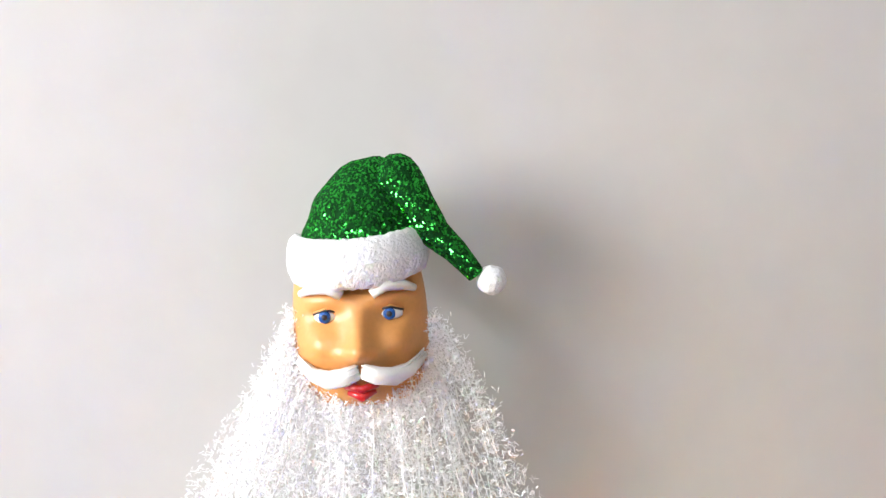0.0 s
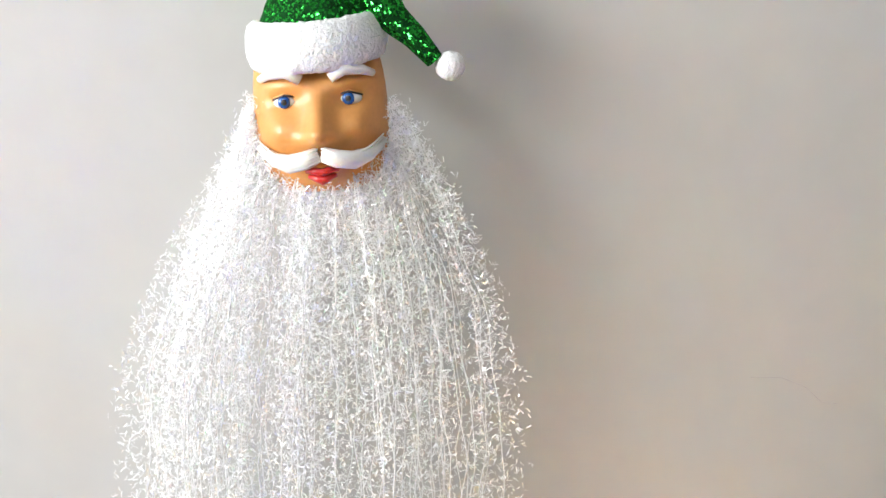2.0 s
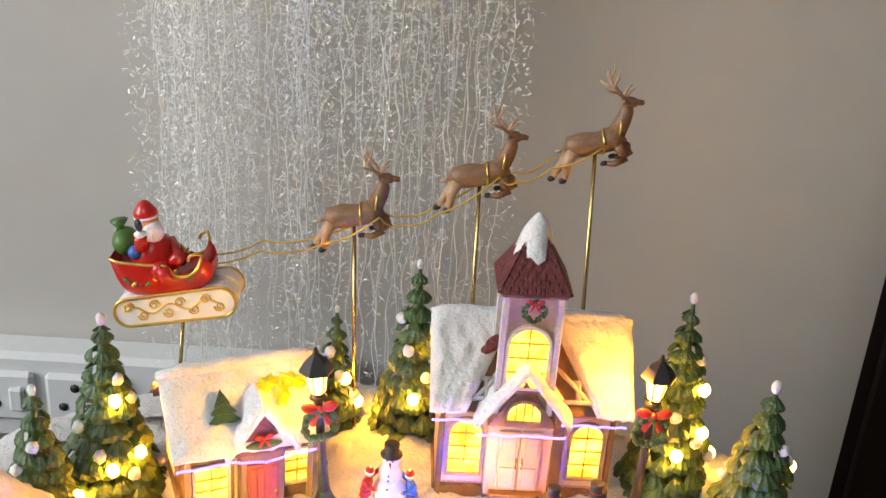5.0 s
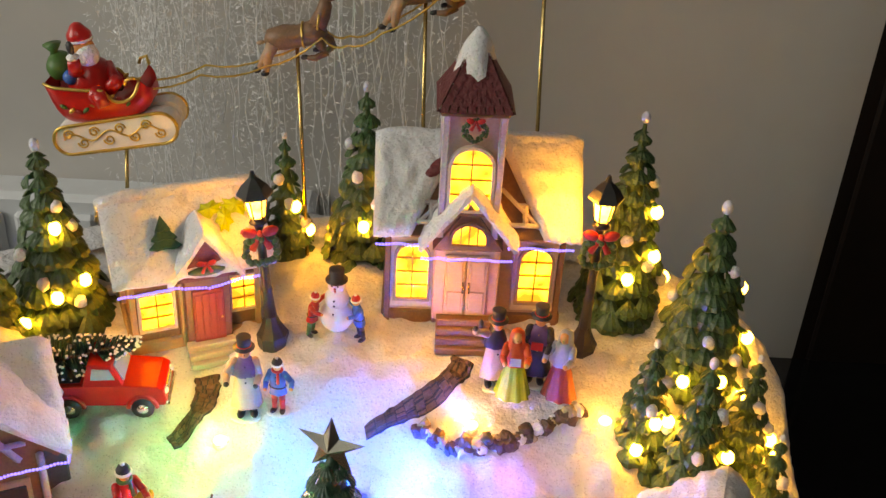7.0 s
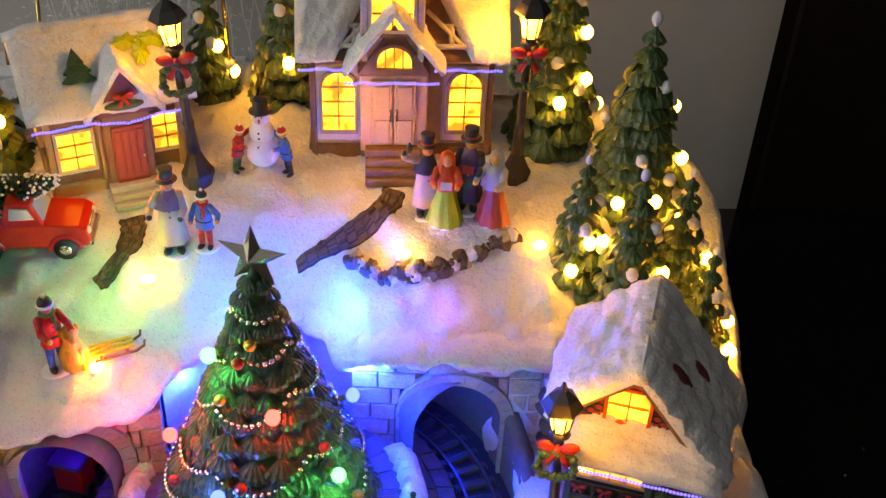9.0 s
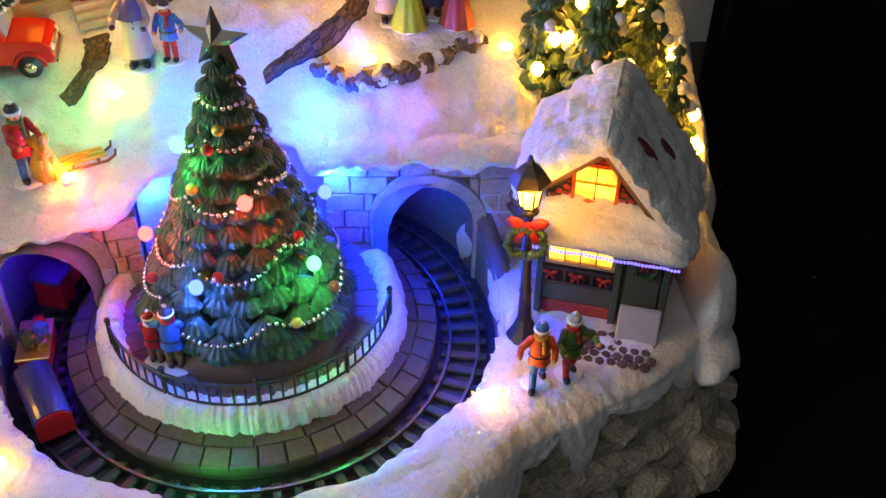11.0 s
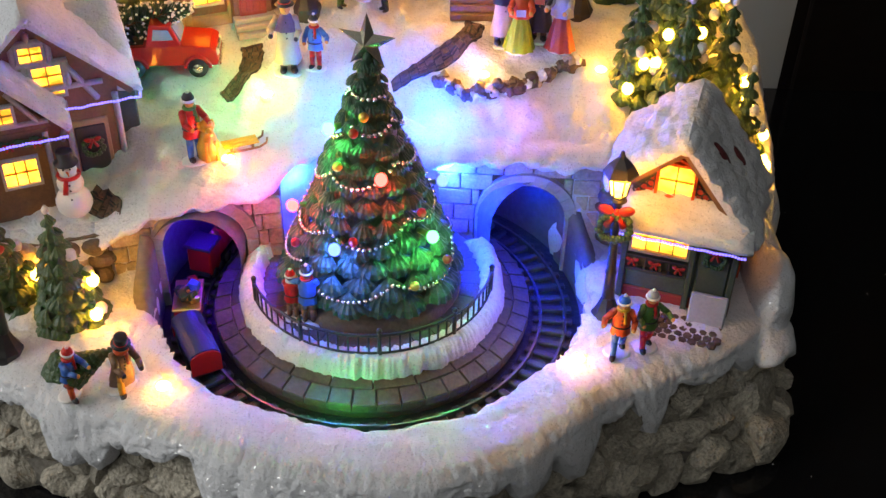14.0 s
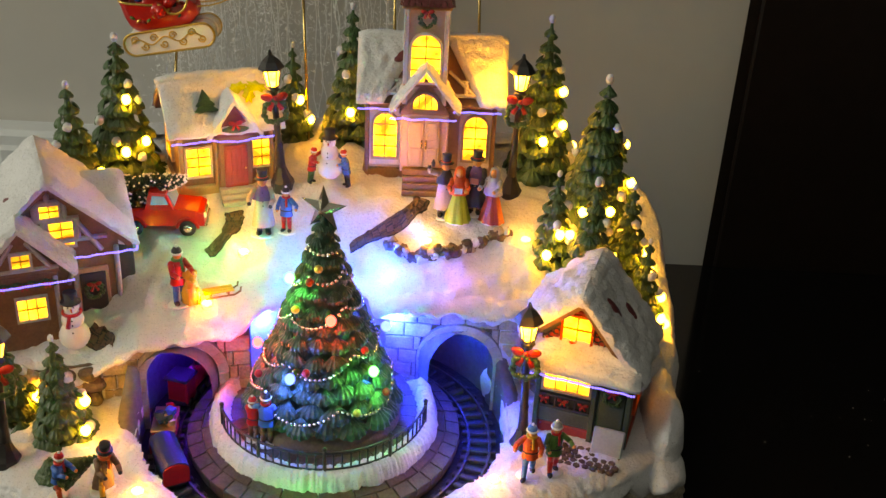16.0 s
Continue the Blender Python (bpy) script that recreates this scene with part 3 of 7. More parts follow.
# ---------- tunnels, ring and railway ----------
def facade(p0, p1, cx, spring, rad, ztop, label):
    """A brick front with an arched tunnel mouth; u runs along it, v is the height."""
    p0, p1 = Vector(p0), Vector(p1)
    L, ang = (p1 - p0).length, math.degrees(math.atan2(p1.y - p0.y, p1.x - p0.x))
    f = thing("tunnel_front", label, "tunnel front", pose(p0.x, p0.y, 0, 0, 0, ang), kind="structure")
    u0 = (cx - p0.x) / math.cos(radians(ang))
    zb = .066
    arc = [(u0 + rad * math.cos(a), spring + rad * math.sin(a)) for a in np.linspace(0, math.pi, 17)]
    way = (p1 - p0).normalized()

    def top(u):
        q = p0 + way * u
        return min(ztop, upper(q.x, max(q.y, edge_y(q.x)) + .004) - .001)
    g = Geo()
    for a, b in ((0, (u0 - rad) / 2), ((u0 - rad) / 2, u0 - rad), (u0 + rad, (u0 + rad + L) / 2), ((u0 + rad + L) / 2, L)):
        g.prism([(a, zb), (b, zb), (b, top(b)), (a, top(a))], 0, .010)
    for a, b in zip(arc, arc[1:]):
        g.prism([b, a, (a[0], max(top(a[0]), a[1] + .001)), (b[0], max(top(b[0]), b[1] + .001))], 0, .010)
    part("backing", g, "joint", f)
    # bricks
    rnd = random.Random(int(cx * 1000))
    h, v, r = .0108, zb, 0
    while v < ztop - .002:
        u = -(r % 2) * .008
        while u < L:
            w = rnd.uniform(.016, .026)
            a, b = max(u, 0), min(u + w, L)
            c = ((a + b) / 2, v + h / 2)
            near = lambda q: (math.hypot(q[0] - u0, q[1] - spring) < rad + .0065) if q[1] > spring else abs(q[0] - u0) < rad + .0065
            if b - a > .003 and v + h * .6 < top((a + b) / 2):
                hits = [near((a + .001, v + h / 2)), near((b - .001, v + h / 2)), near(c)]
                if not any(hits):
                    part("brick", Geo().box((c[0], -.0006, c[1]), (b - a - .0006, .0034, h - .0006), bevel=.0006, rot=(rnd.uniform(-2, 2), 0, rnd.uniform(-2, 2))), "brick", f)
                elif not all(hits):
                    lo, hi = (a, b)
                    for _ in range(12):
                        mid = (lo + hi) / 2
                        if near((a + .001, c[1])):
                            lo, hi = (mid, hi) if near((mid, c[1])) else (lo, mid)
                        else:
                            lo, hi = (lo, mid) if near((mid, c[1])) else (mid, hi)
                    a2, b2 = (hi, b) if near((a + .001, c[1])) else (a, lo)
                    if b2 - a2 > .002:
                        part("brick", Geo().box(((a2 + b2) / 2, -.0006, c[1]), (b2 - a2 - .0006, .0034, h - .0006), bevel=.0006), "brick", f)
            u += w
        v += h
        r += 1
    # ring of arch stones and jambs
    for k in range(11):
        a0, a1 = math.pi * k / 11 + .004, math.pi * (k + 1) / 11 - .004
        q = [(u0 + R * math.cos(a), spring + R * math.sin(a)) for R, a in ((rad - .0005, a0), (rad + .0065, a0), (rad + .0065, (a0 + a1) / 2), (rad + .0065, a1), (rad - .0005, a1), (rad - .0005, (a0 + a1) / 2))]
        part("arch_stone", Geo().prism(q, -.0045, .004), "arch", f)
    for sgn in (-1, 1):
        for k in range(4):
            z = zb + (spring - zb) * (k + .5) / 4
            part("arch_stone", Geo().box((u0 + sgn * (rad + .003), -.0005, z), (.0066, .009, (spring - zb) / 4 - .0002), bevel=.0004), "arch", f)
    return f


facade((-.128, .2835), (-.036, .306), -.079, .106, .0235, .1365, "tan cast brick tunnel front with an arched mouth under snow")
facade((.052, .334), (.147, .327), .1045, .1035, .0235, .1415, "tan cast brick tunnel front with a grey stone arch")


def rubble_wall(label, p0, p1, seed):
    """A low retaining wall of rough stones set in dark mortar, under the snow."""
    p0, p1 = Vector(p0), Vector(p1)
    L, ang = (p1 - p0).length, math.degrees(math.atan2(p1.y - p0.y, p1.x - p0.x))
    w = thing("retaining_wall", label, "wall", pose(p0.x, p0.y, 0, 0, 0, ang), kind="structure")
    top = lambda u: upper(*(lambda q: (q.x, max(q.y, edge_y(q.x)) + .006))(p0 + (p1 - p0) * (u / L))) - .002
    part("mortar", Geo().prism([(0, .066), (L, .066), (L, top(L)), (0, top(0))], .001, .012), "joint", w)
    rnd = random.Random(seed)
    for row in range(6):
        z, u = .085 + row * .0092, rnd.uniform(-.004, .002)
        while u < L - .002:
            wd = rnd.uniform(.010, .019)
            c = min(u + wd / 2, L - .004)
            if z < top(c) + .001:
                g = Geo().ball((0, 0, 0), (wd * .54, .0052, .0054), seg=10, rings=7)
                g.v = [tuple(Vector(v) * (1 + .30 * nz(v[0] + u * 9, v[1], v[2] + z * 9, 110))) for v in g.v]
                g.s = [False] * len(g.s)
                part("stone", g, "slab" if rnd.random() < .6 else "brick", w, at=pose(c, rnd.uniform(-.001, .001), z + rnd.uniform(-.001, .001), 0, rnd.uniform(-12, 12), 0))
            u += wd * .96
    return w


rubble_wall("rough tan stone retaining wall below the snow", (-.196, .2685), (-.129, .2795), 4)
rubble_wall("short rough stone pier beside the tunnel", (.1475, .3265), (.1640, .3105), 7)


def railway():
    w = thing("railway", "dark toy railway ring with sleepers and two rails", "railway", kind="structure")
    g = Geo()
    prof = [(R_CURB - .004, .062), (R_CURB - .004, .0665), (R_PIT + .002, .0665), (R_PIT + .002, .062)]
    g.grid([[ringpt(r, d, z) for r, z in prof] for d in np.linspace(0, 360, 97)], smooth=False)
    part("track_bed", g, "trackbed", w)
    for r in (.0965, .1105):
        g = Geo()
        prof = [(r - .0011, .0665), (r - .0007, .0708), (r + .0007, .0708), (r + .0011, .0665)]
        g.grid([[ringpt(q, d, z) for q, z in prof] for d in np.linspace(0, 360, 121)], smooth=False)
        part("rail", g, "rail", w)
    sl = Geo().box((0, 0, 0), (.0225, .0042, .0030), bevel=.0006).mesh("sleeper", ["sleeper"])
    for k in range(66):
        d = 360 * k / 66
        part("sleeper", sl, "sleeper", w, at=Matrix.Translation(ringpt(R_TRACK + .0005, d, .0677)) @ pose(0, 0, 0, 0, 0, d))


railway()


def tunnel_lining():
    for name, a0, a1, lab in (("left", 181, 100, "x"), ("right", 24, 98, "x")):
        t = thing("tunnel_lining", "dim grey curved lining of the railway tunnel", "tunnel", kind="structure")
        rows = []
        for d in np.linspace(a0, a1, 16):
            pr = [(.0245 * math.cos(a) * 1.0, .1045 + .0245 * math.sin(a)) for a in np.linspace(0, math.pi, 13)]
            pr = [(.0245, .064)] + pr + [(-.0245, .064)]
            rows.append([ringpt(R_TRACK - .005 + u, d, z) for u, z in pr])
        part("lining", Geo().grid(rows), "tunnel", t)
    # the outer walls of the ring, falling from the tunnel mouths towards the front
    for a0, a1 in ((181, 226), (25, -36)):
        rows = []
        for k in range(19):
            f = k / 18
            d = a0 + (a1 - a0) * f
            z = .088 + .030 * max(0, 1 - f * 2.2) ** 1.3 - .004 * f
            rows.append([ringpt(.1195, d, .062), ringpt(.1198, d, z - .004), ringpt(.122, d, z), ringpt(.127, d, z), ringpt(.134, d, .086)])
        part("tunnel_side_wall", Geo().grid(rows), "tunnel", label="smooth grey side wall curving out of the tunnel", kind="structure", category="wall")
    # the curved back of the tree's niche
    rows = []
    for x in np.linspace(-.038, .054, 48):
        y = edge_y(x) + .0015
        rows.append([(x, y, .064), (x, y, .10), (x, y, upper(x, y) - .002)])
    part("niche_wall", Geo().grid(rows), "arch", label="pale grey curved wall behind the Christmas tree", kind="structure", category="wall")


tunnel_lining()


def plaza():
    p = thing("tree_plaza", "round paved stand with snow round its edge and brown slabs", "plaza", kind="structure")
    prof = [(.086, .062), (.0885, .0725), (.0865, .0765), (.066, .0825), (.0655, .089), (.0, .0895)]
    g = Geo().grid([[ringpt(r, d, z) for r, z in prof] for d in np.linspace(0, 360, 73)], smooth=False)
    part("core", g, "slab", p)
    for R0, R1, Z0, Z1, n, off in ((.0800, .0895, .0790, .0768, 44, 0), (.066, .0797, .083, .0792, 22, 3)):
        q = [(R0, -.5), (R1, -.5), (R1, .5), (R0, .5)]
        w0, w1 = 2 * math.pi * R0 / n - .0004, 2 * math.pi * R1 / n - .0004
        v = [(R0, -w0 / 2, Z0), (R1, -w1 / 2, Z1), (R1, w1 / 2, Z1), (R0, w0 / 2, Z0)]
        e = .0004
        vt = [(R0 + e, -w0 / 2 + e, Z0 + .001), (R1 - e, -w1 / 2 + e, Z1 + .001), (R1 - e, w1 / 2 - e, Z1 + .001), (R0 + e, w0 / 2 - e, Z0 + .001)]
        vb = [(a, b, c - .004) for a, b, c in v]
        me = Geo().add(vb + v + vt, [(8, 9, 10, 11)] + [(i, (i + 1) % 4, (i + 1) % 4 + 4, i + 4) for i in range(4)] + [(i + 4, (i + 1) % 4 + 4, (i + 1) % 4 + 8, i + 8) for i in range(4)]).mesh("paving_slab", ["slab"])
        for k in range(n):
            d = 360 * k / n + off
            part("paving_slab", me, "slab", p, at=pose(CX, CY, 0, 0, 0, d))
    # radial flags of the deck
    for R0, R1, n in ((.049, .0635, 30),):
        w0, w1 = 2 * math.pi * R0 / n - .0006, 2 * math.pi * R1 / n - .0006
        me = Geo().prism([(R0, -w0 / 2), (R1, -w1 / 2), (R1, w1 / 2), (R0, w0 / 2)], -.0008, .0008)
        me.v = [(x, z, .0902 + y) for x, y, z in me.v]
        me = me.mesh("paving_slab", ["slab"])
        for k in range(n):
            part("paving_slab", me, "slab", p, at=pose(CX, CY, 0, 0, 0, 360 * k / n))
    # the snowy edge
    rows = []
    for d in np.arange(152, 392, .45):
        a = radians(d)
        end = min(1, (d - 152) / 8, (390.5 - d) / 8)
        drop = (.003 + max(drips(a * .075, .020, .003, .020, 6), drips(a * .075, .011, 0, .010, 9))) * max(end, .15)
        up = .003 + .0015 * nz(math.cos(a), math.sin(a), 2, 9)
        if d < 200 or d > 352:
            up += .007 * min(1, max((200 - d) / 14, (d - 352) / 14))
        up *= max(end, .1)
        pr = [(.0605, .0895), (.0625, .0905 + up * .8), (.067, .0905 + up), (.072, .0895 + up * .6), (.0745, .088 - drop * .3), (.0750, .087 - drop * .7), (.0735, .0865 - drop), (.068, .0855 - drop * .9)]
        rows.append([ringpt(r + .0014 * nz(d, k, 0, .3) + .001 * nz(d, k, 7, .9), d, z + .0008 * nz(d, k, 4, .6)) for k, (r, z) in enumerate(pr)])
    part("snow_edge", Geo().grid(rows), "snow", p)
    return p


plaza()


def railing():
    r = thing("railing", "black iron railing curving round the Christmas tree", "railing")
    a0, a1, R = 203, 349, .0675
    for z, h in ((.1055, .0009), (.0935, .0007)):
        part("rail", Geo().tube([ringpt(R, d, z) for d in np.linspace(a0, a1, 50)], h, seg=6), "black", r)
    for k in range(5):
        d = a0 + (a1 - a0) * k / 4
        g = Geo().rod(ringpt(R, d, .0905), ringpt(R, d, .1075), .0012).ball(ringpt(R, d, .1085), .0016, seg=8, rings=5)
        part("post", g, "black", r)
    for k in range(1, 32):
        if k % 8:
            d = a0 + (a1 - a0) * k / 32
            part("baluster", Geo().rod(ringpt(R, d, .0935), ringpt(R, d, .1055), .0006, seg=5), "black", r)


railing()


# ---------- trees ----------
def fir(name, label, at, h, R, rows, seed, leafmat, clumps=0, bulbs=(), group="snowy fir trees"):
    """A cast fir: a trunk, a crown of overlapping ribbed sprays, snow clumps and lit bulbs."""
    rnd = random.Random(seed)
    t = thing(name, label, "tree", at, group)
    part("trunk", Geo().lathe([(R * .22, -.012), (R * .2, h * .2), (R * .1, h * .8)], 8), "brown", t)
    g = Geo()
    g.lathe([(R * .62, h * .04), (R * .42, h * .35), (R * .16, h * .7), (.0006, h * .99)], 12)
    for k in range(rows):
        f = k / (rows - 1)
        L = R * .62 * (1 - .50 * f)
        z = h * (.02 + .86 * f)
        r = R * (1 - f) ** .95 * .92 + R * .20
        n = max(5, int(2 * math.pi * r / (L * 1.0)))
        for i in range(n):
            a = 2 * math.pi * (i + .5 * (k % 2) + rnd.uniform(-.16, .16)) / n
            spray(g, a, r * rnd.uniform(.86, 1.10), z + rnd.uniform(-.012, .012) * h, L * rnd.uniform(.88, 1.15), 9, .82, rnd.uniform(.75, 1.05))
    part("crown", g, leafmat, t)
    if clumps:
        part("snow_tip", Geo().ball((0, 0, h * .985), (R * .10, R * .10, R * .14), seg=8, rings=6), "snow", t)
    for k in range(clumps):
        f = (k + .5) / clumps * .82
        a = radians(-90 + (k * 137) % 180 - 90) if k % 4 else rnd.uniform(0, 6.28)
        r = R * ((1 - f) ** .88 + .10)
        g = Geo().ball((r * math.cos(a), r * math.sin(a), h * (.06 + .85 * f)), (.0032, .0032, .0036), seg=9, rings=7, rot=(rnd.uniform(-30, 30), rnd.uniform(-30, 30), 0))
        g.v = [tuple(Vector(v) + Vector((nz(*v, 500), nz(*v, 510), nz(*v, 520))) * .0009) for v in g.v]
        part("snow_clump", g, "snow", t)
    for a, f in bulbs:
        r = R * ((1 - f) ** .88 + .16)
        c = Vector((r * math.cos(radians(a)), r * math.sin(radians(a)), h * (.05 + .85 * f)))
        b = part("light_bulb", Geo().ball(c, (.0033, .0033, .0038), seg=8, rings=6), "bulb", t, "small warm lit bulb")
        part("socket", Geo().rod(c + Vector((0, 0, .0022)), c + Vector((-.3 * c.x, -.3 * c.y, .006)), .0014, seg=6), "green", b)
    return t


def spray(g, a, rt, zt, L, n=9, spread=.85, down=.78):
    """One drooping spray of needles, its tip at radius rt and height zt: a ribbed, scalloped shell."""
    ca, sa = math.cos(a), math.sin(a)
    out = Vector((ca, sa, 0))
    D = (out * math.cos(down) - Vector((0, 0, math.sin(down)))).normalized()
    N = (out * math.sin(down) + Vector((0, 0, math.cos(down)))).normalized()
    S = Vector((-sa, ca, 0))
    root = out * rt + Vector((0, 0, zt)) - D * L
    pts = [root]
    for q, (rho, lift) in enumerate(((.45, .13), (.80, .12), (1.0, -.02))):
        for k in range(n):
            p = -1 + 2 * k / (n - 1)
            rib = (.022 if k % 2 else -.022) * (.5 + .5 * q)
            rr = L * rho * (1 - .10 * p * p + (rib * .8 if q == 2 else 0))
            th = spread * p
            pts.append(root + D * rr * math.cos(th) + S * rr * math.sin(th) + N * L * (lift * (1 - .9 * p * p) + rib - .10 * p * p * rho))
    pts.append(root + D * L * .5 - N * L * .22)
    fs = [(0, k + 1, k + 2) for k in range(n - 1)]
    for q in (0, 1):
        fs += [(k + 1 + q * n, k + 1 + (q + 1) * n, k + 2 + (q + 1) * n, k + 2 + q * n) for k in range(n - 1)]
    last = 3 * n + 1
    fs += [(k + 1 + 2 * n, last, k + 2 + 2 * n) for k in range(n - 1)] + [(0, last, 1 + 2 * n, 1 + n, 1), (0, n, 2 * n, 3 * n, last)]
    g.add(pts, fs, 0, False)


def christmas_tree():
    z0, h, R = .0985, .126, .0440
    t = thing("christmas_tree", "dark green Christmas tree with silver beads and coloured bulbs", "christmas tree", pose(CX, CY - .003, z0))
    part("stand", Geo().lathe([(.0500, -.0095), (.0500, -.006), (.047, -.001), (.040, .003), (.030, .006)], 40), "slab", t, "dark round stand")
    g = Geo()
    g.lathe([(R * .80, .004), (R * .55, h * .4), (R * .30, h * .75), (.0070, h * .92), (.0030, h * 1.02), (.001, h * 1.07)], 20)
    rnd = random.Random(3)
    rows = 13
    for k in range(rows):
        f = k / (rows - 1)
        z = .0050 + h * .95 * f
        r = R * (1 - f) ** 1.12 + .0078
        L = .0158 - .0090 * f
        n = max(5, int(2 * math.pi * r / (L * 1.12)))
        for i in range(n):
            a = 2 * math.pi * (i + .5 * (k % 2) + rnd.uniform(-.12, .12)) / n
            spray(g, a, r * rnd.uniform(.93, 1.05), z + rnd.uniform(-.0015, .0015), L * rnd.uniform(.92, 1.12), 13, .92, rnd.uniform(.70, .95))
    part("crown", g, "leaf", t)

    def on(a, f, out=.0):
        r = R * (1 - f) ** 1.12 + .008 + out
        return Vector((r * math.cos(radians(a)), r * math.sin(radians(a)), .008 + h * .93 * f))
    # swags of silver beads, hanging from ring to ring
    for k, (f0, n, dip) in enumerate(((.13, 5, .075), (.34, 5, .07), (.55, 4, .06), (.72, 4, .05), (.86, 3, .04))):
        g = Geo()
        a, turn = 20 * k, 0.0
        while turn < 360:
            ph = turn / 360 * n % 1
            p = on(a + turn, f0 + .05 * math.sin(radians(turn + 70 * k)) - dip * 4 * ph * (1 - ph) + dip * .6, -.0008 - .0010 * f0)
            g.ball(p, .00135, seg=7, rings=5)
            turn += math.degrees(.0029 / max(math.hypot(p.x, p.y), .004))
        part("bead_garland", g, "bead", t, "silver bead garland", kind="stuff")
    for a, f, k in ((-100, .33, "bow"), (-60, .12, "gold"), (-125, .62, "gold"), (-150, .22, "bow"), (-75, .58, "gold"), (-40, .40, "bow"), (-95, .84, "gold"), (-30, .15, "bow"), (-140, .08, "gold"), (-110, .77, "bow")):
        part("bauble", Geo().ball(on(a, f, .003), .0026, seg=10, rings=7), k, t)
    for a, f, k in ((-76, .60, "bulb_red"), (-112, .30, "bulb_blue"), (-40, .30, "bulb_green"), (-168, .34, "bulb_red"), (-148, .76, "bulb_green"), (20, .36, "bulb_blue"), (100, .5, "bulb_green")):
        b = part("light_bulb", Geo().ball(on(a, f, .006), (.0032, .0032, .0036), seg=10, rings=7), k, t, "lit " + k[5:] + " bulb")
        if a < 0:
            p = t.matrix_world @ on(a, f, .011)
            lamp("tree_bulb_light", "POINT", p, {"r": .085, "g": .10, "b": .22}[k[5]], {"r": (1, .04, .02), "g": (.05, 1, .2), "b": (.03, .12, 1)}[k[5]], .003)
        part("socket", Geo().rod(on(a, f, .002), on(a, f, -.004), .0017, seg=6), "green", b)
    # a five-pointed star with a ridged face on both sides
    g = Geo()
    c = Vector((0, 0, h + .0125))
    P = []
    for k in range(10):
        r = .0155 if k % 2 == 0 else .0060
        P.append((r * math.sin(math.pi * k / 5), 0, c.z + r * math.cos(math.pi * k / 5)))
    vs = P + [(0, -.0048, c.z), (0, .0048, c.z)]
    g.add(vs, [(10, (k + 1) % 10, k) for k in range(10)] + [(11, k, (k + 1) % 10) for k in range(10)], at=pose(0, 0, 0, 0, 0, -18))
    part("star", g, "star", t, "pewter star with ridged points")
    return t


christmas_tree()

SNOWFIR = "green cast fir tree with snow clumps and lit bulbs"
for n_, (x, y, z, h, R, rows, clumps, bulbs) in enumerate((
        (-.147, .435, .180, .110, .0265, 10, 6, ((-55, .66), (-70, .28), (-110, .12), (-30, .33))),
        (-.174, .405, .172, .092, .0235, 9, 5, ((-100, .42), (-60, .30), (-150, .1))),
        (-.031, .497, .193, .078, .0165, 8, 4, ((-70, .50), (-40, .25))),
        (.015, .493, .193, .112, .0225, 10, 5, ((-45, .66), (-110, .30), (-50, .36))),
        (.159, .452, .190, .124, .0240, 11, 6, ((-60, .62), (-75, .40), (-120, .30), (-30, .2))),
        (.199, .418, .165, .118, .0285, 11, 7, ((-30, .62), (-50, .36), (-110, .22), (-80, .10), (-150, .2))),
        (.166, .376, .150, .078, .0190, 8, 5, ((-85, .48), (-150, .28), (-120, .5))),
        (.190, .360, .130, .100, .0235, 9, 7, ((-80, .50), (-115, .20), (-60, .16), (-140, .34))),
        (.219, .378, .140, .080, .0180, 8, 4, ((-85, .42), (-60, .2))),
        (.229, .352, .118, .074, .0170, 8, 4, ((-85, .46), (-70, .10), (-100, .24))),
        (-.143, .245, .086, .076, .0185, 8, 3, ((-60, .38), (-95, .16))),
        (-.182, .262, .086, .060, .0200, 7, 2, ((-70, .3),)))):
    fir("fir_tree", SNOWFIR, pose(x, y, z, 0, 0, n_ * 7), h, R, rows, 20 + n_, "leaf2", clumps, bulbs)


# ---------- buildings ----------
def snow_slab(parent, a, b, c, d, thick=.004, seed=0, ragged=.0, n=16, name="roof_snow", under=.0012):
    """A quilt of snow on the roof plane a-b (ridge side) d-c (eave side); ragged: how far the eave edge hangs and waves."""
    a, b, c, d = [Vector(p) for p in (a, b, c, d)]
    nrm = (b - a).cross(d - a).normalized()
    if nrm.z < 0:
        nrm = -nrm
    rows, low = [], []
    for i in range(n + 1):
        v = i / n
        r, s = [], []
        for k in range(n + 1):
            u = k / n
            vv = v * (1 + ragged * (.4 * nz(u * 3, seed, 1, 1.7) + .6 * abs(nz(u * 3, seed + 5, 0, 3.1)))) if ragged else v
            p = a.lerp(b, u).lerp(d.lerp(c, u), vv)
            e = min(u, 1 - u, 1 - v if True else 1) * 7
            e2 = min(1, e) ** .5 if e > 0 else 0
            t = thick * (.25 + .75 * e2) + thick * .35 * nz(p.x + seed, p.y, p.z, 130) + thick * .22 * nz(p.x, p.y + seed, p.z, 330)
            lift = nrm
            if v == 0:
                t, lift = thick * (.35 + .65 * min(1, min(u, 1 - u) * 7) ** .5), Vector((0, 0, 1))
            r.append(tuple(p + lift * t))
            s.append(tuple(p - nrm * under))
        rows.append(r)
        low.append(s)
    g = Geo().grid(rows).grid(low)
    ring = lambda R: R[0] + [q[-1] for q in R[1:]] + R[-1][-2::-1] + [q[0] for q in R[-2:0:-1]]
    g.grid([ring(rows), ring(low)], wrap=True)
    return part(name, g, "snow", parent)


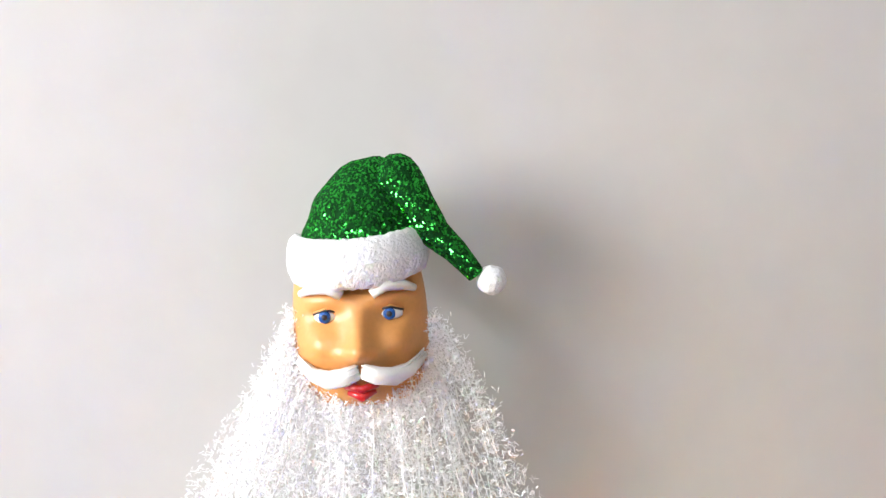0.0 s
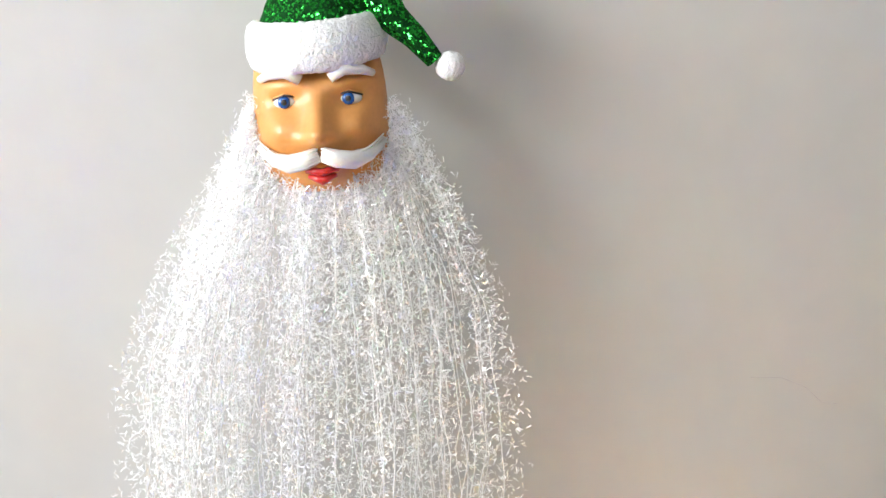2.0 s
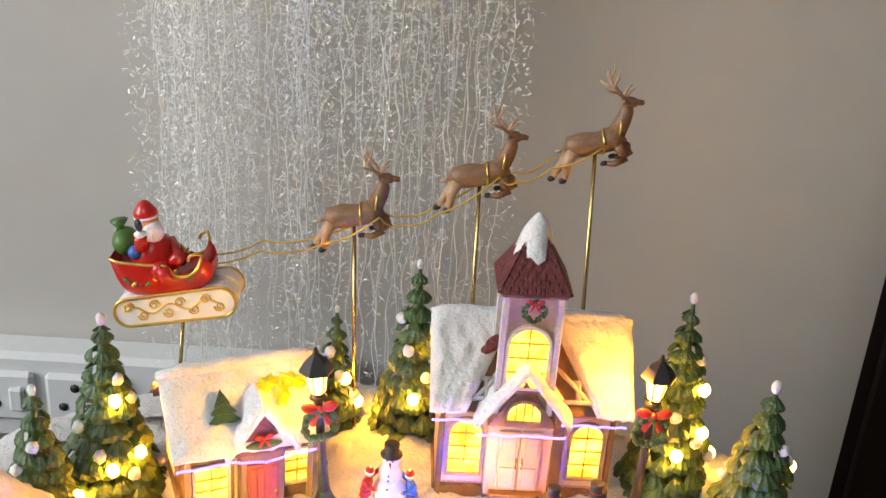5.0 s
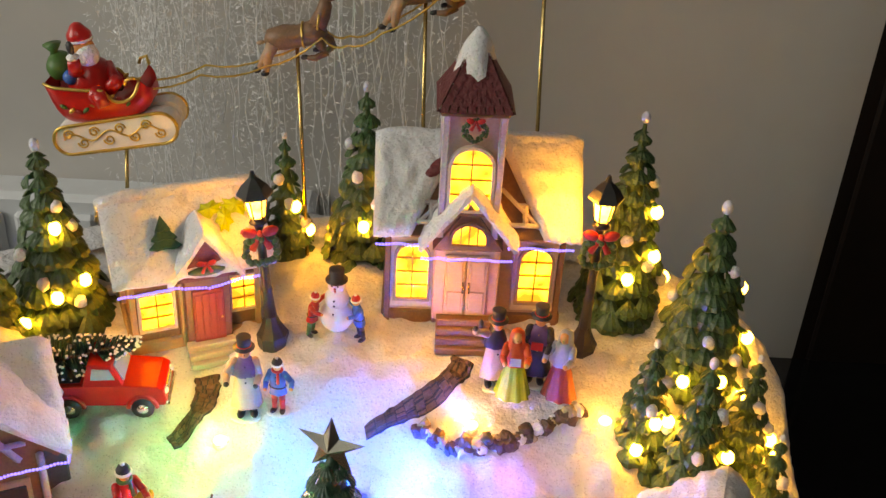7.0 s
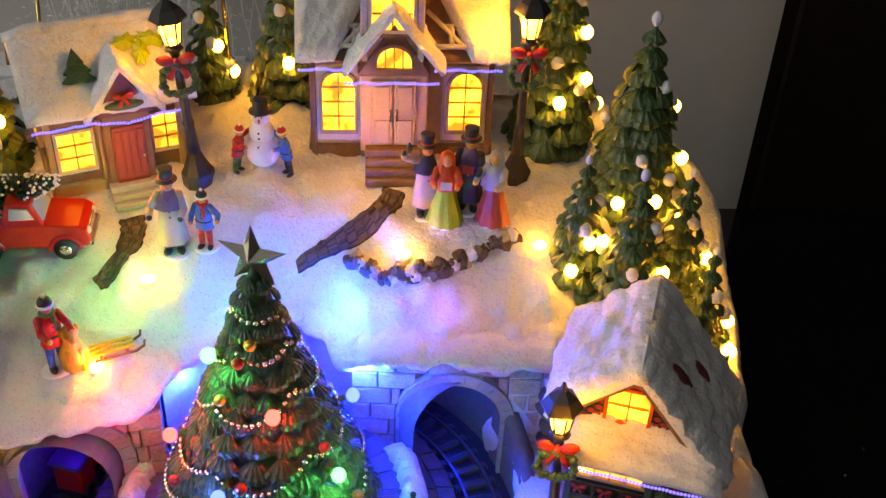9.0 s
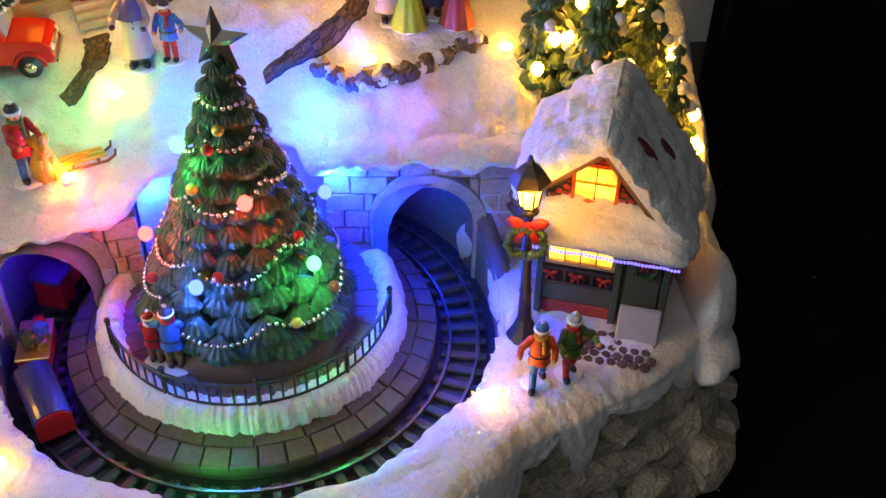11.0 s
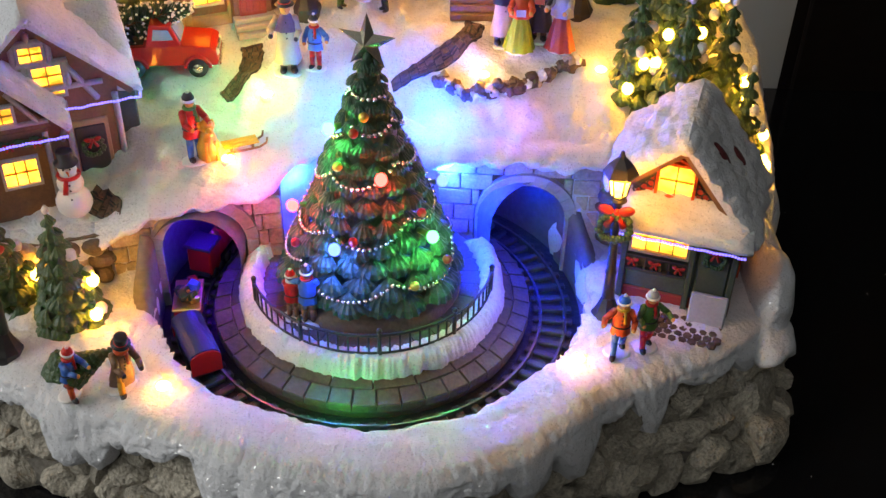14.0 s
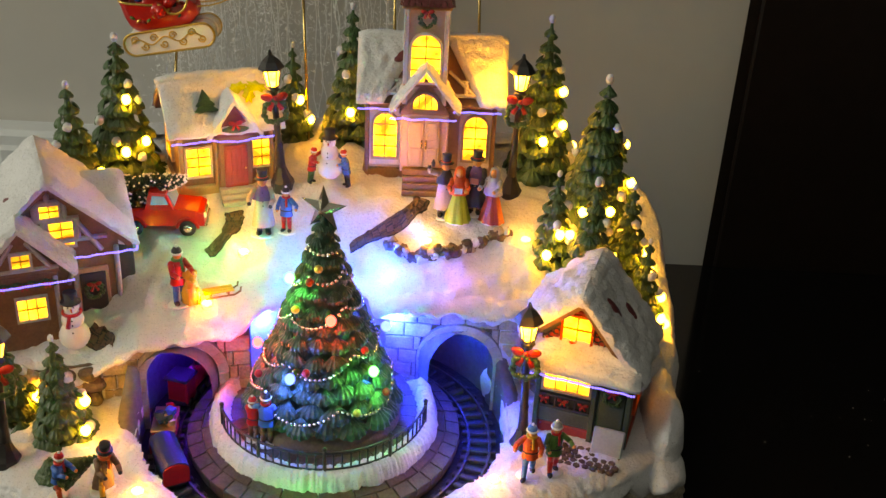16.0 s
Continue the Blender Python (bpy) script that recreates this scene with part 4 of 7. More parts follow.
def ridge_snow(parent, a, b, r):
    a, b = Vector(a), Vector(b)
    pts = [a.lerp(b, f) + Vector((0, 0, .0012 * nz(f * 9, a.x * 50, 0, 1.1))) for f in np.linspace(0, 1, 16)]
    return part("ridge_snow", Geo().tube(pts, lambda f: r * (1 + .18 * nz(f * 12, 3, r * 99, 1.3)) * min(1, .45 + f * 5, .45 + (1 - f) * 5), 0, 10), "snow", parent)


def slab(parent, name, a, b, c, d, thick, m):
    a, b, c, d = [Vector(p) for p in (a, b, c, d)]
    nrm = (b - a).cross(d - a).normalized() * thick
    if nrm.z > 0:
        nrm = -nrm
    vs = [a, b, c, d] + [p + nrm for p in (a, b, c, d)]
    return part(name, Geo().add(vs, [(0, 1, 2, 3), (7, 6, 5, 4), (0, 4, 5, 1), (1, 5, 6, 2), (2, 6, 7, 3), (3, 7, 4, 0)]), m, parent)


def window(parent, x, z, w, h, y=0.0, cols=2, rows=3, arched=False, frame_mat="cream", pane_mat="window", at=None):
    """A lit window in a wall facing -y: frame, glowing pane and glazing bars."""
    T = at if at is not None else Matrix()
    e = .0016

    def shape(k):
        q = [(x - w / 2 - k, z - h / 2 - k), (x + w / 2 + k, z - h / 2 - k)]
        if arched:
            s = z + h / 2 - w / 2
            return q + [(x + (w / 2 + k) * math.cos(a), s + (w / 2 + k) * math.sin(a)) for a in np.linspace(0, math.pi, 11)]
        return q + [(x + w / 2 + k, z + h / 2 + k), (x - w / 2 - k, z + h / 2 + k)]
    o, i = shape(e), shape(0)
    n = len(o)
    g = Geo()
    vs = [(p[0], y - .0022, p[1]) for p in o] + [(p[0], y - .0022, p[1]) for p in i] + [(p[0], y + .001, p[1]) for p in o] + [(p[0], y + .001, p[1]) for p in i]
    fs = []
    for k in range(n):
        j = (k + 1) % n
        fs += [(k, j, n + j, n + k), (k, k + 2 * n, j + 2 * n, j), (n + k, n + j, 3 * n + j, 3 * n + k)]
    g.add(vs, fs, at=T)
    f = part("window", g, frame_mat, parent)
    part("pane", Geo().add([(p[0], y - .0004, p[1]) for p in i], [tuple(range(n))], at=T), pane_mat, f, "glowing yellow pane")
    g = Geo()
    for k in range(1, cols):
        g.box((x - w / 2 + w * k / cols, y - .0010, z), (.0007, .0012, h * .98), at=T)
    for k in range(1, rows):
        g.box((x, y - .0010, z - h / 2 + h * k / rows), (w * .98, .0012, .0007), at=T)
    part("glazing_grid", g, "yellow", f)
    return f


def neon(parent, pts, r=.00075):
    """A string of tiny violet lamps on a wavering wire under an eave."""
    g = Geo()
    x = 0.0
    for a, b in zip(pts, pts[1:]):
        a, b = Vector(a), Vector(b)
        n = max(2, int((b - a).length / .00155))
        for i in range(n):
            p = a.lerp(b, i / n)
            x += .00155
            g.ball((p.x, p.y, p.z + .0011 * nz(x, a.z * 40, 0, 160)), r, seg=6, rings=4)
    return part("edge_light", g, "neon", parent, "string of tiny violet lamps under the eave", kind="stuff")


def bow(g, c, s, m=0, at=None):
    for q in (-1, 1):
        g.ball((c[0] + q * s * .62, c[1], c[2] + s * .12), (s * .55, s * .22, s * .36), m, 8, 5, at, (0, q * -18, 0))
        g.rod((c[0], c[1], c[2]), (c[0] + q * s * .55, c[1] - s * .1, c[2] - s * 1.0), s * .12, s * .24, m, 6, at)
    g.ball(c, (s * .22, s * .25, s * .22), m, 8, 5, at)
    return g


def wreath(parent, c, r, bowmat="bow", name="wreath"):
    rnd = random.Random(int(c[0] * 1e5))
    g = Geo()
    for k in range(26):
        a = 2 * math.pi * k / 26
        for q in range(2):
            rr = r * (1 + .22 * rnd.uniform(-1, 1))
            g.ball((c[0] + rr * math.cos(a), c[1] - rnd.uniform(0, .25) * r, c[2] + rr * math.sin(a)), (r * .2, r * .18, r * .2), 0, 6, 4)
    w = part(name, g, "leaf2", parent, kind="stuff")
    part("bow", bow(Geo(), (c[0], c[1] - r * .4, c[2] + r), r * .8), bowmat, w, "red ribbon bow")
    return w


def poly_wall(parent, name, poly, y0, y1, m):
    return part(name, Geo().prism(poly, y0, y1), m, parent)


def red_door_house():
    """Brown house with a red door under a gabled dormer; ridge parallel to the front."""
    H = thing("house", "brown model house with a snowy roof and a red door", "house", pose(-.0690, .4200, .186, 0, 0, 23), group="model village buildings")
    W, D, E, Rz = .067, .054, .046, .071
    poly_wall(H, "front_wall", [(-W / 2, -.004), (W / 2, -.004), (W / 2, E), (-W / 2, E)], 0, .004, "wood")
    for s in (-1, 1):
        g = Geo()
        x0, x1 = s * (W / 2 - .004), s * W / 2 - s * .0002
        g.add([(x0, .004, -.004), (x0, D, -.004), (x0, D, E), (x0, D / 2, Rz - .005), (x0, .004, E), (x1, .004, -.004), (x1, D, -.004), (x1, D, E), (x1, D / 2, Rz - .005), (x1, .004, E)],
              [(0, 1, 2, 3, 4), (9, 8, 7, 6, 5), (0, 5, 6, 1), (1, 6, 7, 2), (2, 7, 8, 3), (3, 8, 9, 4), (4, 9, 5, 0)])
        part("side_wall", g, "wood", H)
    poly_wall(H, "back_wall", [(-W / 2, -.004), (W / 2, -.004), (W / 2, E), (-W / 2, E)], D - .004, D, "wood")
    part("plinth", Geo().box((0, D / 2, -.001), (W + .004, D + .004, .008), bevel=.001), "tan", H)
    y0, z0 = -.008, E - .002
    slab(H, "roof", (-W / 2 - .006, D / 2, Rz), (W / 2 + .006, D / 2, Rz), (W / 2 + .006, y0, z0), (-W / 2 - .006, y0, z0), .003, "maroon")
    slab(H, "roof", (-W / 2 - .006, D / 2, Rz), (W / 2 + .006, D / 2, Rz), (W / 2 + .006, D + .008, z0), (-W / 2 - .006, D + .008, z0), .003, "maroon")
    snow_slab(H, (-W / 2 - .008, D / 2 - .001, Rz + .001), (W / 2 + .008, D / 2 - .001, Rz + .001), (W / 2 + .008, y0 - .002, z0), (-W / 2 - .008, y0 - .002, z0), .005, 1, .10, 26)
    snow_slab(H, (-W / 2 - .008, D / 2, Rz + .001), (W / 2 + .008, D / 2, Rz + .001), (W / 2 + .008, D + .009, z0), (-W / 2 - .008, D + .009, z0), .005, 2, .06)
    # porch bay with the door and its little gable
    part("porch", Geo().box((.005, -.003, .019), (.024, .010, .046), bevel=.0008), "wood", H)
    poly_wall(H, "dormer", [(-.010, .041), (.020, .041), (.005, .064)], -.0095, .012, "maroon")
    for s in (-1, 1):
        snow_slab(H, (.005 - .0003 * s, .014, .068), (.005 - .0003 * s, -.012, .068), (.005 + s * .019, -.012, .041), (.005 + s * .019, .014, .041), .0035, 3 + s, .05, 10)
    g = bow(Geo(), (.005, -.0115, .0515), .0045)
    part("bow", g, "bow", H, "red bow with greenery")
    part("greenery", Geo().ball((.005, -.0105, .047), (.010, .0018, .0028), seg=10, rings=5), "leaf2", H)
    dr = part("door", Geo().box((.005, -.0085, .018), (.0165, .002, .033), bevel=.0005), "door", H, "red-brown panelled door")
    for k in range(4):
        part("door_board", Geo().box((-.0007 + k * .0038, -.0098, .019), (.0030, .0010, .027), bevel=.0003), "door", dr)
    part("knob", Geo().ball((.0115, -.0103, .017), .0008, seg=8, rings=5), "gold", dr)
    for k in range(3):
        part("step", Geo().box((.005, -.0105 - k * .0035, .001 - k * .0034), (.026, .006, .0036), bevel=.0005), "grey", H)
    window(H, -.0205, .021, .0165, .021, 0)
    window(H, .0255, .024, .0135, .020, 0)
    side = pose(-W / 2, 0, 0, 0, 0, -90)
    window(H, -.034, .026, .020, .022, 0, at=side)
    window(H, -.031, .060, .010, .010, 0, at=side, rows=2)
    for x in (-W / 2 + .001, -.0075, W / 2 - .001):
        part("corner_post", Geo().box((x, -.0008, .021), (.003, .003, .048), bevel=.0004), "tan", H)
    neon(H, [(-W / 2 - .006, -.0125, .0405), (-.010, -.0125, .0405), (.005, -.0155, .0395), (.020, -.0135, .0405), (W / 2 + .004, -.0125, .0405)])
    # the fir and the holly moulded on the roof
    up = math.atan2(Rz - z0, D / 2 - y0)
    tilt = Matrix.Translation((0, y0 - .004, z0 + .0068)) @ pose(0, 0, 0, math.degrees(up), 0, 0)
    g = Geo()
    for k, (w, v) in enumerate(((.0082, .016), (.0066, .0205), (.0040, .025))):
        g.prism([(-.013 - w, v - .003), (-.013 - w * .5, v - .0042), (-.013, v - .0034), (-.013 + w * .5, v - .0042), (-.013 + w, v - .003), (-.013, v + .0052)], 0, .0018 + .0005 * k, at=tilt @ Matrix(((1, 0, 0, 0), (0, 0, 1, 0), (0, 1, 0, 0), (0, 0, 0, 1))))
    part("roof_fir_relief", g, "leaf", H, "dark green fir moulded on the roof")
    g = Geo()
    for cx, cy, rz in ((.012, .030, 20), (.026, .030, -25), (.019, .024, 80)):
        q = []
        for k in range(14):
            r = .0088 if k % 2 == 0 else .0060
            q.append((r * math.cos(k * math.pi / 7), .58 * r * math.sin(k * math.pi / 7)))
        T = tilt @ pose(cx, cy, .0006, 0, 0, rz)
        g.add([(x, y, 0) for x, y in q] + [(0, 0, .0024)], [(k, (k + 1) % 14, 14) for k in range(14)], at=T)
    part("roof_holly_relief", g, "lime", H, "green holly moulded on the roof")
    ridge_snow(H, (-W / 2 - .009, D / 2, Rz + .003), (W / 2 + .009, D / 2, Rz + .003), .0052)
    return H


red_door_house()


def church():
    C = thing("church", "beige model church with a maroon steeple, snowy roofs and lit windows", "church", pose(.0765, .433, .193, 0, 0, 1), group="model village buildings")
    W, D, E, Rz = .094, .052, .062, .097
    for nm, y in (("front_wall", 0), ("back_wall", D - .004)):
        poly_wall(C, nm, [(-W / 2, -.004), (W / 2, -.004), (W / 2, E), (-W / 2, E)], y, y + .004, "pinkwall")
    for s in (-1, 1):
        x0, x1 = s * (W / 2 - .004), s * W / 2 - s * .0002
        q = [(.004, -.004), (D - .004, -.004), (D - .004, E), (D / 2, Rz - .004), (.004, E)]
        part("side_wall", Geo().add([(x0, y, z) for y, z in q] + [(x1, y, z) for y, z in q], [(0, 1, 2, 3, 4), (9, 8, 7, 6, 5)] + [(i, i + 5, (i + 1) % 5 + 5, (i + 1) % 5) for i in range(5)]), "pinkwall", C)
    part("plinth", Geo().box((0, D / 2, .002), (W + .003, D + .003, .013), bevel=.001), "wood", C)
    y0 = -.014
    for s in (-1, 1):
        slab(C, "roof", (-W / 2 - .004, D / 2, Rz), (W / 2 + .004, D / 2, Rz), (W / 2 + .004, D / 2 + s * (D / 2 + .012), E), (-W / 2 - .004, D / 2 + s * (D / 2 + .012), E), .003, "wood")
    for s in (-1, 1):
        snow_slab(C, (s * (W / 2 + .007), D / 2, Rz + .001), (s * .010, D / 2, Rz + .001), (s * .034, y0, E + .001), (s * (W / 2 + .006), y0, E), .0055, 7 + s, .06, 20)
    snow_slab(C, (-W / 2 - .006, D / 2, Rz + .001), (W / 2 + .006, D / 2, Rz + .001), (W / 2 + .006, D + .012, E), (-W / 2 - .006, D + .012, E), .005, 9, .05)
    ridge_snow(C, (-W / 2 - .007, D / 2, Rz + .002), (W / 2 + .007, D / 2, Rz + .002), .0052)
    # half-timbering between the snow and the tower
    for s in (-1, 1):
        slope = lambda u, v: (s * u, y0 + v * (D / 2 - y0), E + v * (Rz - E))
        for a, b in (((.012, .52), (.031, .14)), ((.013, .16), (.034, .16)), ((.020, .36), (.030, .36)), ((.024, .36), (.024, .16))):
            p, q = Vector(slope(*a)), Vector(slope(*b))
            part("timber", Geo().rod(p + Vector((0, -.002, .0012)), q + Vector((0, -.002, .0012)), .0015, seg=4), "beam", C)
    part("slate_patch", Geo().ball((0, 0, 0), (.0085, .0036, .0014), seg=12, rings=6, at=pose(-.0215, .0095, .0905, 42, 0, 0) @ pose(0, 0, 0, 0, 0, 42)), "maroon", C, "dark slate patch bare of snow")
    # tower
    tx, ty, tw = -.0055, .001, .0146
    T = part("tower", Geo().box((tx, ty, .0965), (tw * 2 - .004, tw * 2 - .004, .068), bevel=.0005), "pinkwall", C)
    for sx in (-1, 1):
        for sy in (-1, 1):
            part("corner_post", Geo().box((tx + sx * tw * .94, ty + sy * tw * .94, .0965), (.0035, .0035, .068), bevel=.0005), "beam", T)
    part("sill", Geo().box((tx, ty - tw * .9, .0765), (tw * 2, .005, .0022), bevel=.0004), "wood", T)
    part("cornice", Geo().box((tx, ty, .1315), (tw * 2 + .0040, tw * 2 + .0040, .003), bevel=.0008), "wood", T)
    # flared pyramid roof with rows of shingles
    g = Geo()
    for k in range(10):
        f0, f1 = k / 10, (k + 1) / 10
        w = lambda f: (tw + .0020) * (1 - f) ** 1.12 + .0012
        for q in range(4):
            Rm = Matrix.Translation((tx, ty, 0)) @ pose(0, 0, 0, 0, 0, 90 * q)
            n = max(1, int(8 * (1 - f0)))
            for i in range(n):
                a0, a1 = -1 + 2 * i / n + .02, -1 + 2 * (i + 1) / n - .02
                z0_, z1_ = .133 + .033 * f0, .133 + .033 * f1 + .001
                g.add([(a0 * w(f0), -w(f0) - .0009, z0_), (a1 * w(f0), -w(f0) - .0009, z0_), (a1 * w(f1), -w(f1), z1_), (a0 * w(f1), -w(f1), z1_), (a0 * w(f0), -w(f0) + .001, z0_), (a1 * w(f0), -w(f0) + .001, z0_)],
                      [(0, 1, 2, 3), (4, 5, 1, 0)], at=Rm)
    g.lathe([(tw * 1.08, .1332), (tw * .48, .149), (.001, .1655)], 4, 0, Matrix.Translation((tx, ty, 0)) @ pose(0, 0, 0, 0, 0, 45), False)
    part("steeple_roof", g, "maroon", T, "maroon shingled steeple roof", kind="stuff")
    rows = []
    for k in range(7):
        f = k / 6
        row = []
        for i in range(20):
            a = 2 * math.pi * i / 20
            ext = .0062 + .0060 * abs(nz(math.cos(a) * 1.3, math.sin(a) * 1.3, 2, 2.2)) * 2 + .006 * (math.cos(a - 3.9) > .4)
            z = .1695 - f * (ext + .005)
            r = (.1695 - z) * .52 + .0016 * math.sin(math.pi * min(1, f * 1.15)) + .0008
            row.append((tx + r * math.cos(a), ty + r * math.sin(a), z))
        rows.append(row)
    part("steeple_snow", Geo().grid(rows, wrap=True), "snow", T)
    window(T, tx, .0960, .0200, .0335, ty - tw + .001, 2, 4, True, "cream")
    wreath(T, (tx, ty - tw - .0035, .1245), .0050)
    # porch with doors and steps
    part("porch", Geo().box((-.0045, -.006, .033), (.034, .014, .044), bevel=.0008), "pinkwall", C)
    poly_wall(C, "porch_gable", [(-.0225, .0555), (.0135, .0555), (-.0045, .082)], -.0145, .006, "wood")
    window(C, -.0045, .0655, .017, .0115, -.0146, 4, 1, True, "wood")
    for s in (-1, 1):
        snow_slab(C, (-.0045 - .0003 * s, .006, .090), (-.0045 - .0003 * s, -.019, .090), (-.0045 + s * .0245, -.019, .0575), (-.0045 + s * .0245, .006, .0575), .004, 13 + s, .06, 12)
    for s in (-1, 1):
        d = part("door", Geo().box((-.0045 + s * .0058, -.0138, .034), (.0110, .002, .037), bevel=.0005), "tan", C, "tan double door leaf")
        for zz in (.024, .043):
            part("door_panel", Geo().box((-.0045 + s * .0058, -.0151, zz), (.0075, .0008, .013), bevel=.0003), "tan", d)
        part("door_handle", Geo().tube([(-.0045 + s * .0016, -.0150, .0300), (-.0045 + s * .0016, -.0168, .0312), (-.0045 + s * .0016, -.0168, .0352), (-.0045 + s * .0016, -.0150, .0364)], .0006, seg=6), "brass", d)
    for k in range(4):
        part("step", Geo().box((-.0045, -.0145 - k * .0026, .0125 - k * .0044), (.029, .0075, .0046), bevel=.0006), "wood", C)
    for x in (-.0325, .0325):
        part("window_bay", Geo().box((x, -.0005, .033), (.0235, .003, .044), bevel=.0006), "cream", C)
        window(C, x, .0345, .0165, .0335, -.002, 2, 4, True, "tan")
    for x in (-W / 2 + .0015, -.0195, .0110, W / 2 - .0015):
        part("corner_post", Geo().box((x, -.0012, .031), (.0032, .0034, .062), bevel=.0005), "wood", C)
    for a, b in ((-W / 2 - .004, -.024), (.016, W / 2 + .003)):
        neon(C, [(a, -.0165, .0590), (b, -.0165, .0590)])
    neon(C, [(-.028, -.0215, .0545), (.0185, -.0215, .0545)])
    return C


church()


def timber_house():
    """The large half-timbered house on the left, its gable to the front, a lower gabled bay before it."""
    H = thing("timbered_house", "half-timbered model house with snowy gables and lit windows", "house", pose(-.1625, .316, .128, 0, 0, 24), group="model village buildings")
    W, D, E, Ap = .082, .066, .056, .098
    hw = W / 2
    poly_wall(H, "front_wall", [(-hw, -.006), (hw, -.006), (hw, E), (.0, Ap), (-hw, E)], 0, .004, "wood")
    poly_wall(H, "back_wall", [(-hw, -.006), (hw, -.006), (hw, E), (.0, Ap), (-hw, E)], D - .004, D, "wood")
    for s in (-1, 1):
        part("side_wall", Geo().box((s * (hw - .002), D / 2, .025), (.004, D - .0085, .062)), "wood", H)
        slab(H, "roof", (0, -.006, Ap + .003), (0, D + .005, Ap + .003), (s * (hw + .008), D + .005, E - .002), (s * (hw + .008), -.006, E - .002), .003, "wood")
        snow_slab(H, (0, -.010, Ap + .005), (0, D + .007, Ap + .005), (s * (hw + .011), D + .007, E - .001), (s * (hw + .011), -.010, E - .001), .006, 21 + s, .05, 22)
    part("slate_patch", Geo().ball((-.022, .012, .086), (.006, .010, .003), seg=10, rings=6, rot=(0, -45, 0)), "maroon", H, "dark slate patch bare of snow")
    # cross wing to the right with its own snow
    slab(H, "wing_roof", (.012, D * .62, .080), (.049, D * .62, .080), (.049, .010, .052), (.026, .010, .052), .003, "wood")
    snow_slab(H, (.010, D * .62, .083), (.053, D * .62, .083), (.054, .000, .051), (.032, .004, .051), .006, 25, .05, 14)
    part("wing", Geo().box((.040, .032, .022), (.022, .050, .056), bevel=.0008), "greenwall", H)
    ridge_snow(H, (0, -.010, Ap + .0045), (0, D + .005, Ap + .0045), .0062)
    # timbers of the gable
    bm = lambda p, q: part("timber", Geo().rod((p[0], -.0010, p[1]), (q[0], -.0012, q[1]), .0018, seg=4), "beam", H)
    for p, q in (((-.034, .0600), (.034, .0600)), ((-.018, .0755), (.018, .0755)), ((-.020, .0600), (-.0085, .0755)), ((.024, .0600), (.0145, .0755)), ((-.0085, .0755), (-.0085, .0865)), ((.0095, .0755), (.0095, .0865)), ((-.008, .0880), (.008, .0880)), ((0, .0880), (0, .0945)), ((.030, .050), (.024, .060)), ((hw - .002, -.004), (hw - .002, .052)), ((.012, -.004), (.012, .052)), ((.007, .028), (.012, .042)), ((-.004, .0600), (-.004, .0755)), ((.0165, .0600), (.0165, .0755))):
        bm(p, q)
    window(H, .0005, .0815, .0115, .0085, 0, 2, 2, False, "beam")
    window(H, .0065, .0650, .0145, .0170, 0, 2, 3, False, "beam")
    # lower bay in front
    bx = -.0205
    part("bay", Geo().box((bx, -.009, .021), (.042, .018, .054), bevel=.0008), "wood", H)
    poly_wall(H, "bay_gable", [(bx - .023, .048), (bx + .023, .048), (bx, .077)], -.0185, .004, "wood")
    for s in (-1, 1):
        snow_slab(H, (bx, .004, .081), (bx, -.024, .081), (bx + s * .031, -.024, .047), (bx + s * .031, .004, .047), .0055, 30 + s, .06, 16)
        part("timber", Geo().rod((bx + s * .017, -.019, .052), (bx + s * .004, -.019, .071), .0014, seg=4), "beam", H)
    part("timber", Geo().rod((bx - .022, -.019, .052), (bx + .022, -.019, .052), .0015, seg=4), "beam", H)
    window(H, bx, .0590, .0105, .0090, -.0188, 2, 2, False, "beam")
    window(H, bx + .003, .0240, .017, .015, -.0182, 3, 2, False, "beam")
    for s in (-1, 1):
        part("timber", Geo().rod((bx + s * .019, -.0185, -.004), (bx + s * .019, -.0185, .045), .0015, seg=4), "beam", H)
    g = Geo()
    for k in range(9):
        g.ball((bx - .017 + k * .0043, -.0195, .041 + .0012 * (k % 2)), (.0034, .002, .0024), seg=7, rings=4)
    gl = part("greenery", g, "leaf2", H)
    for k in (-1, 0, 1):
        part("bow", bow(Geo(), (bx + k * .014, -.0215, .042), .003), "bow", gl, "red bow")
    dr = part("door", Geo().box((.0225, -.0008, .0165), (.0165, .003, .036), bevel=.0006), "dark", H, "dark door with a wreath")
    part("door_frame", Geo().box((.0225, .0002, .0175), (.021, .003, .041), bevel=.0006), "tan", H)
    wreath(dr, (.0225, -.0034, .022), .0052)
    part("step", Geo().box((.0225, -.006, -.003), (.022, .012, .005), bevel=.0008), "cobble", H)
    neon(H, [(bx - .031, -.0275, .0450), (bx + .031, -.0275, .0450)])
    neon(H, [(.012, -.0125, .0525), (hw + .010, -.0125, .0525), (hw + .0130, .004, .0525)])
    return H


timber_house()


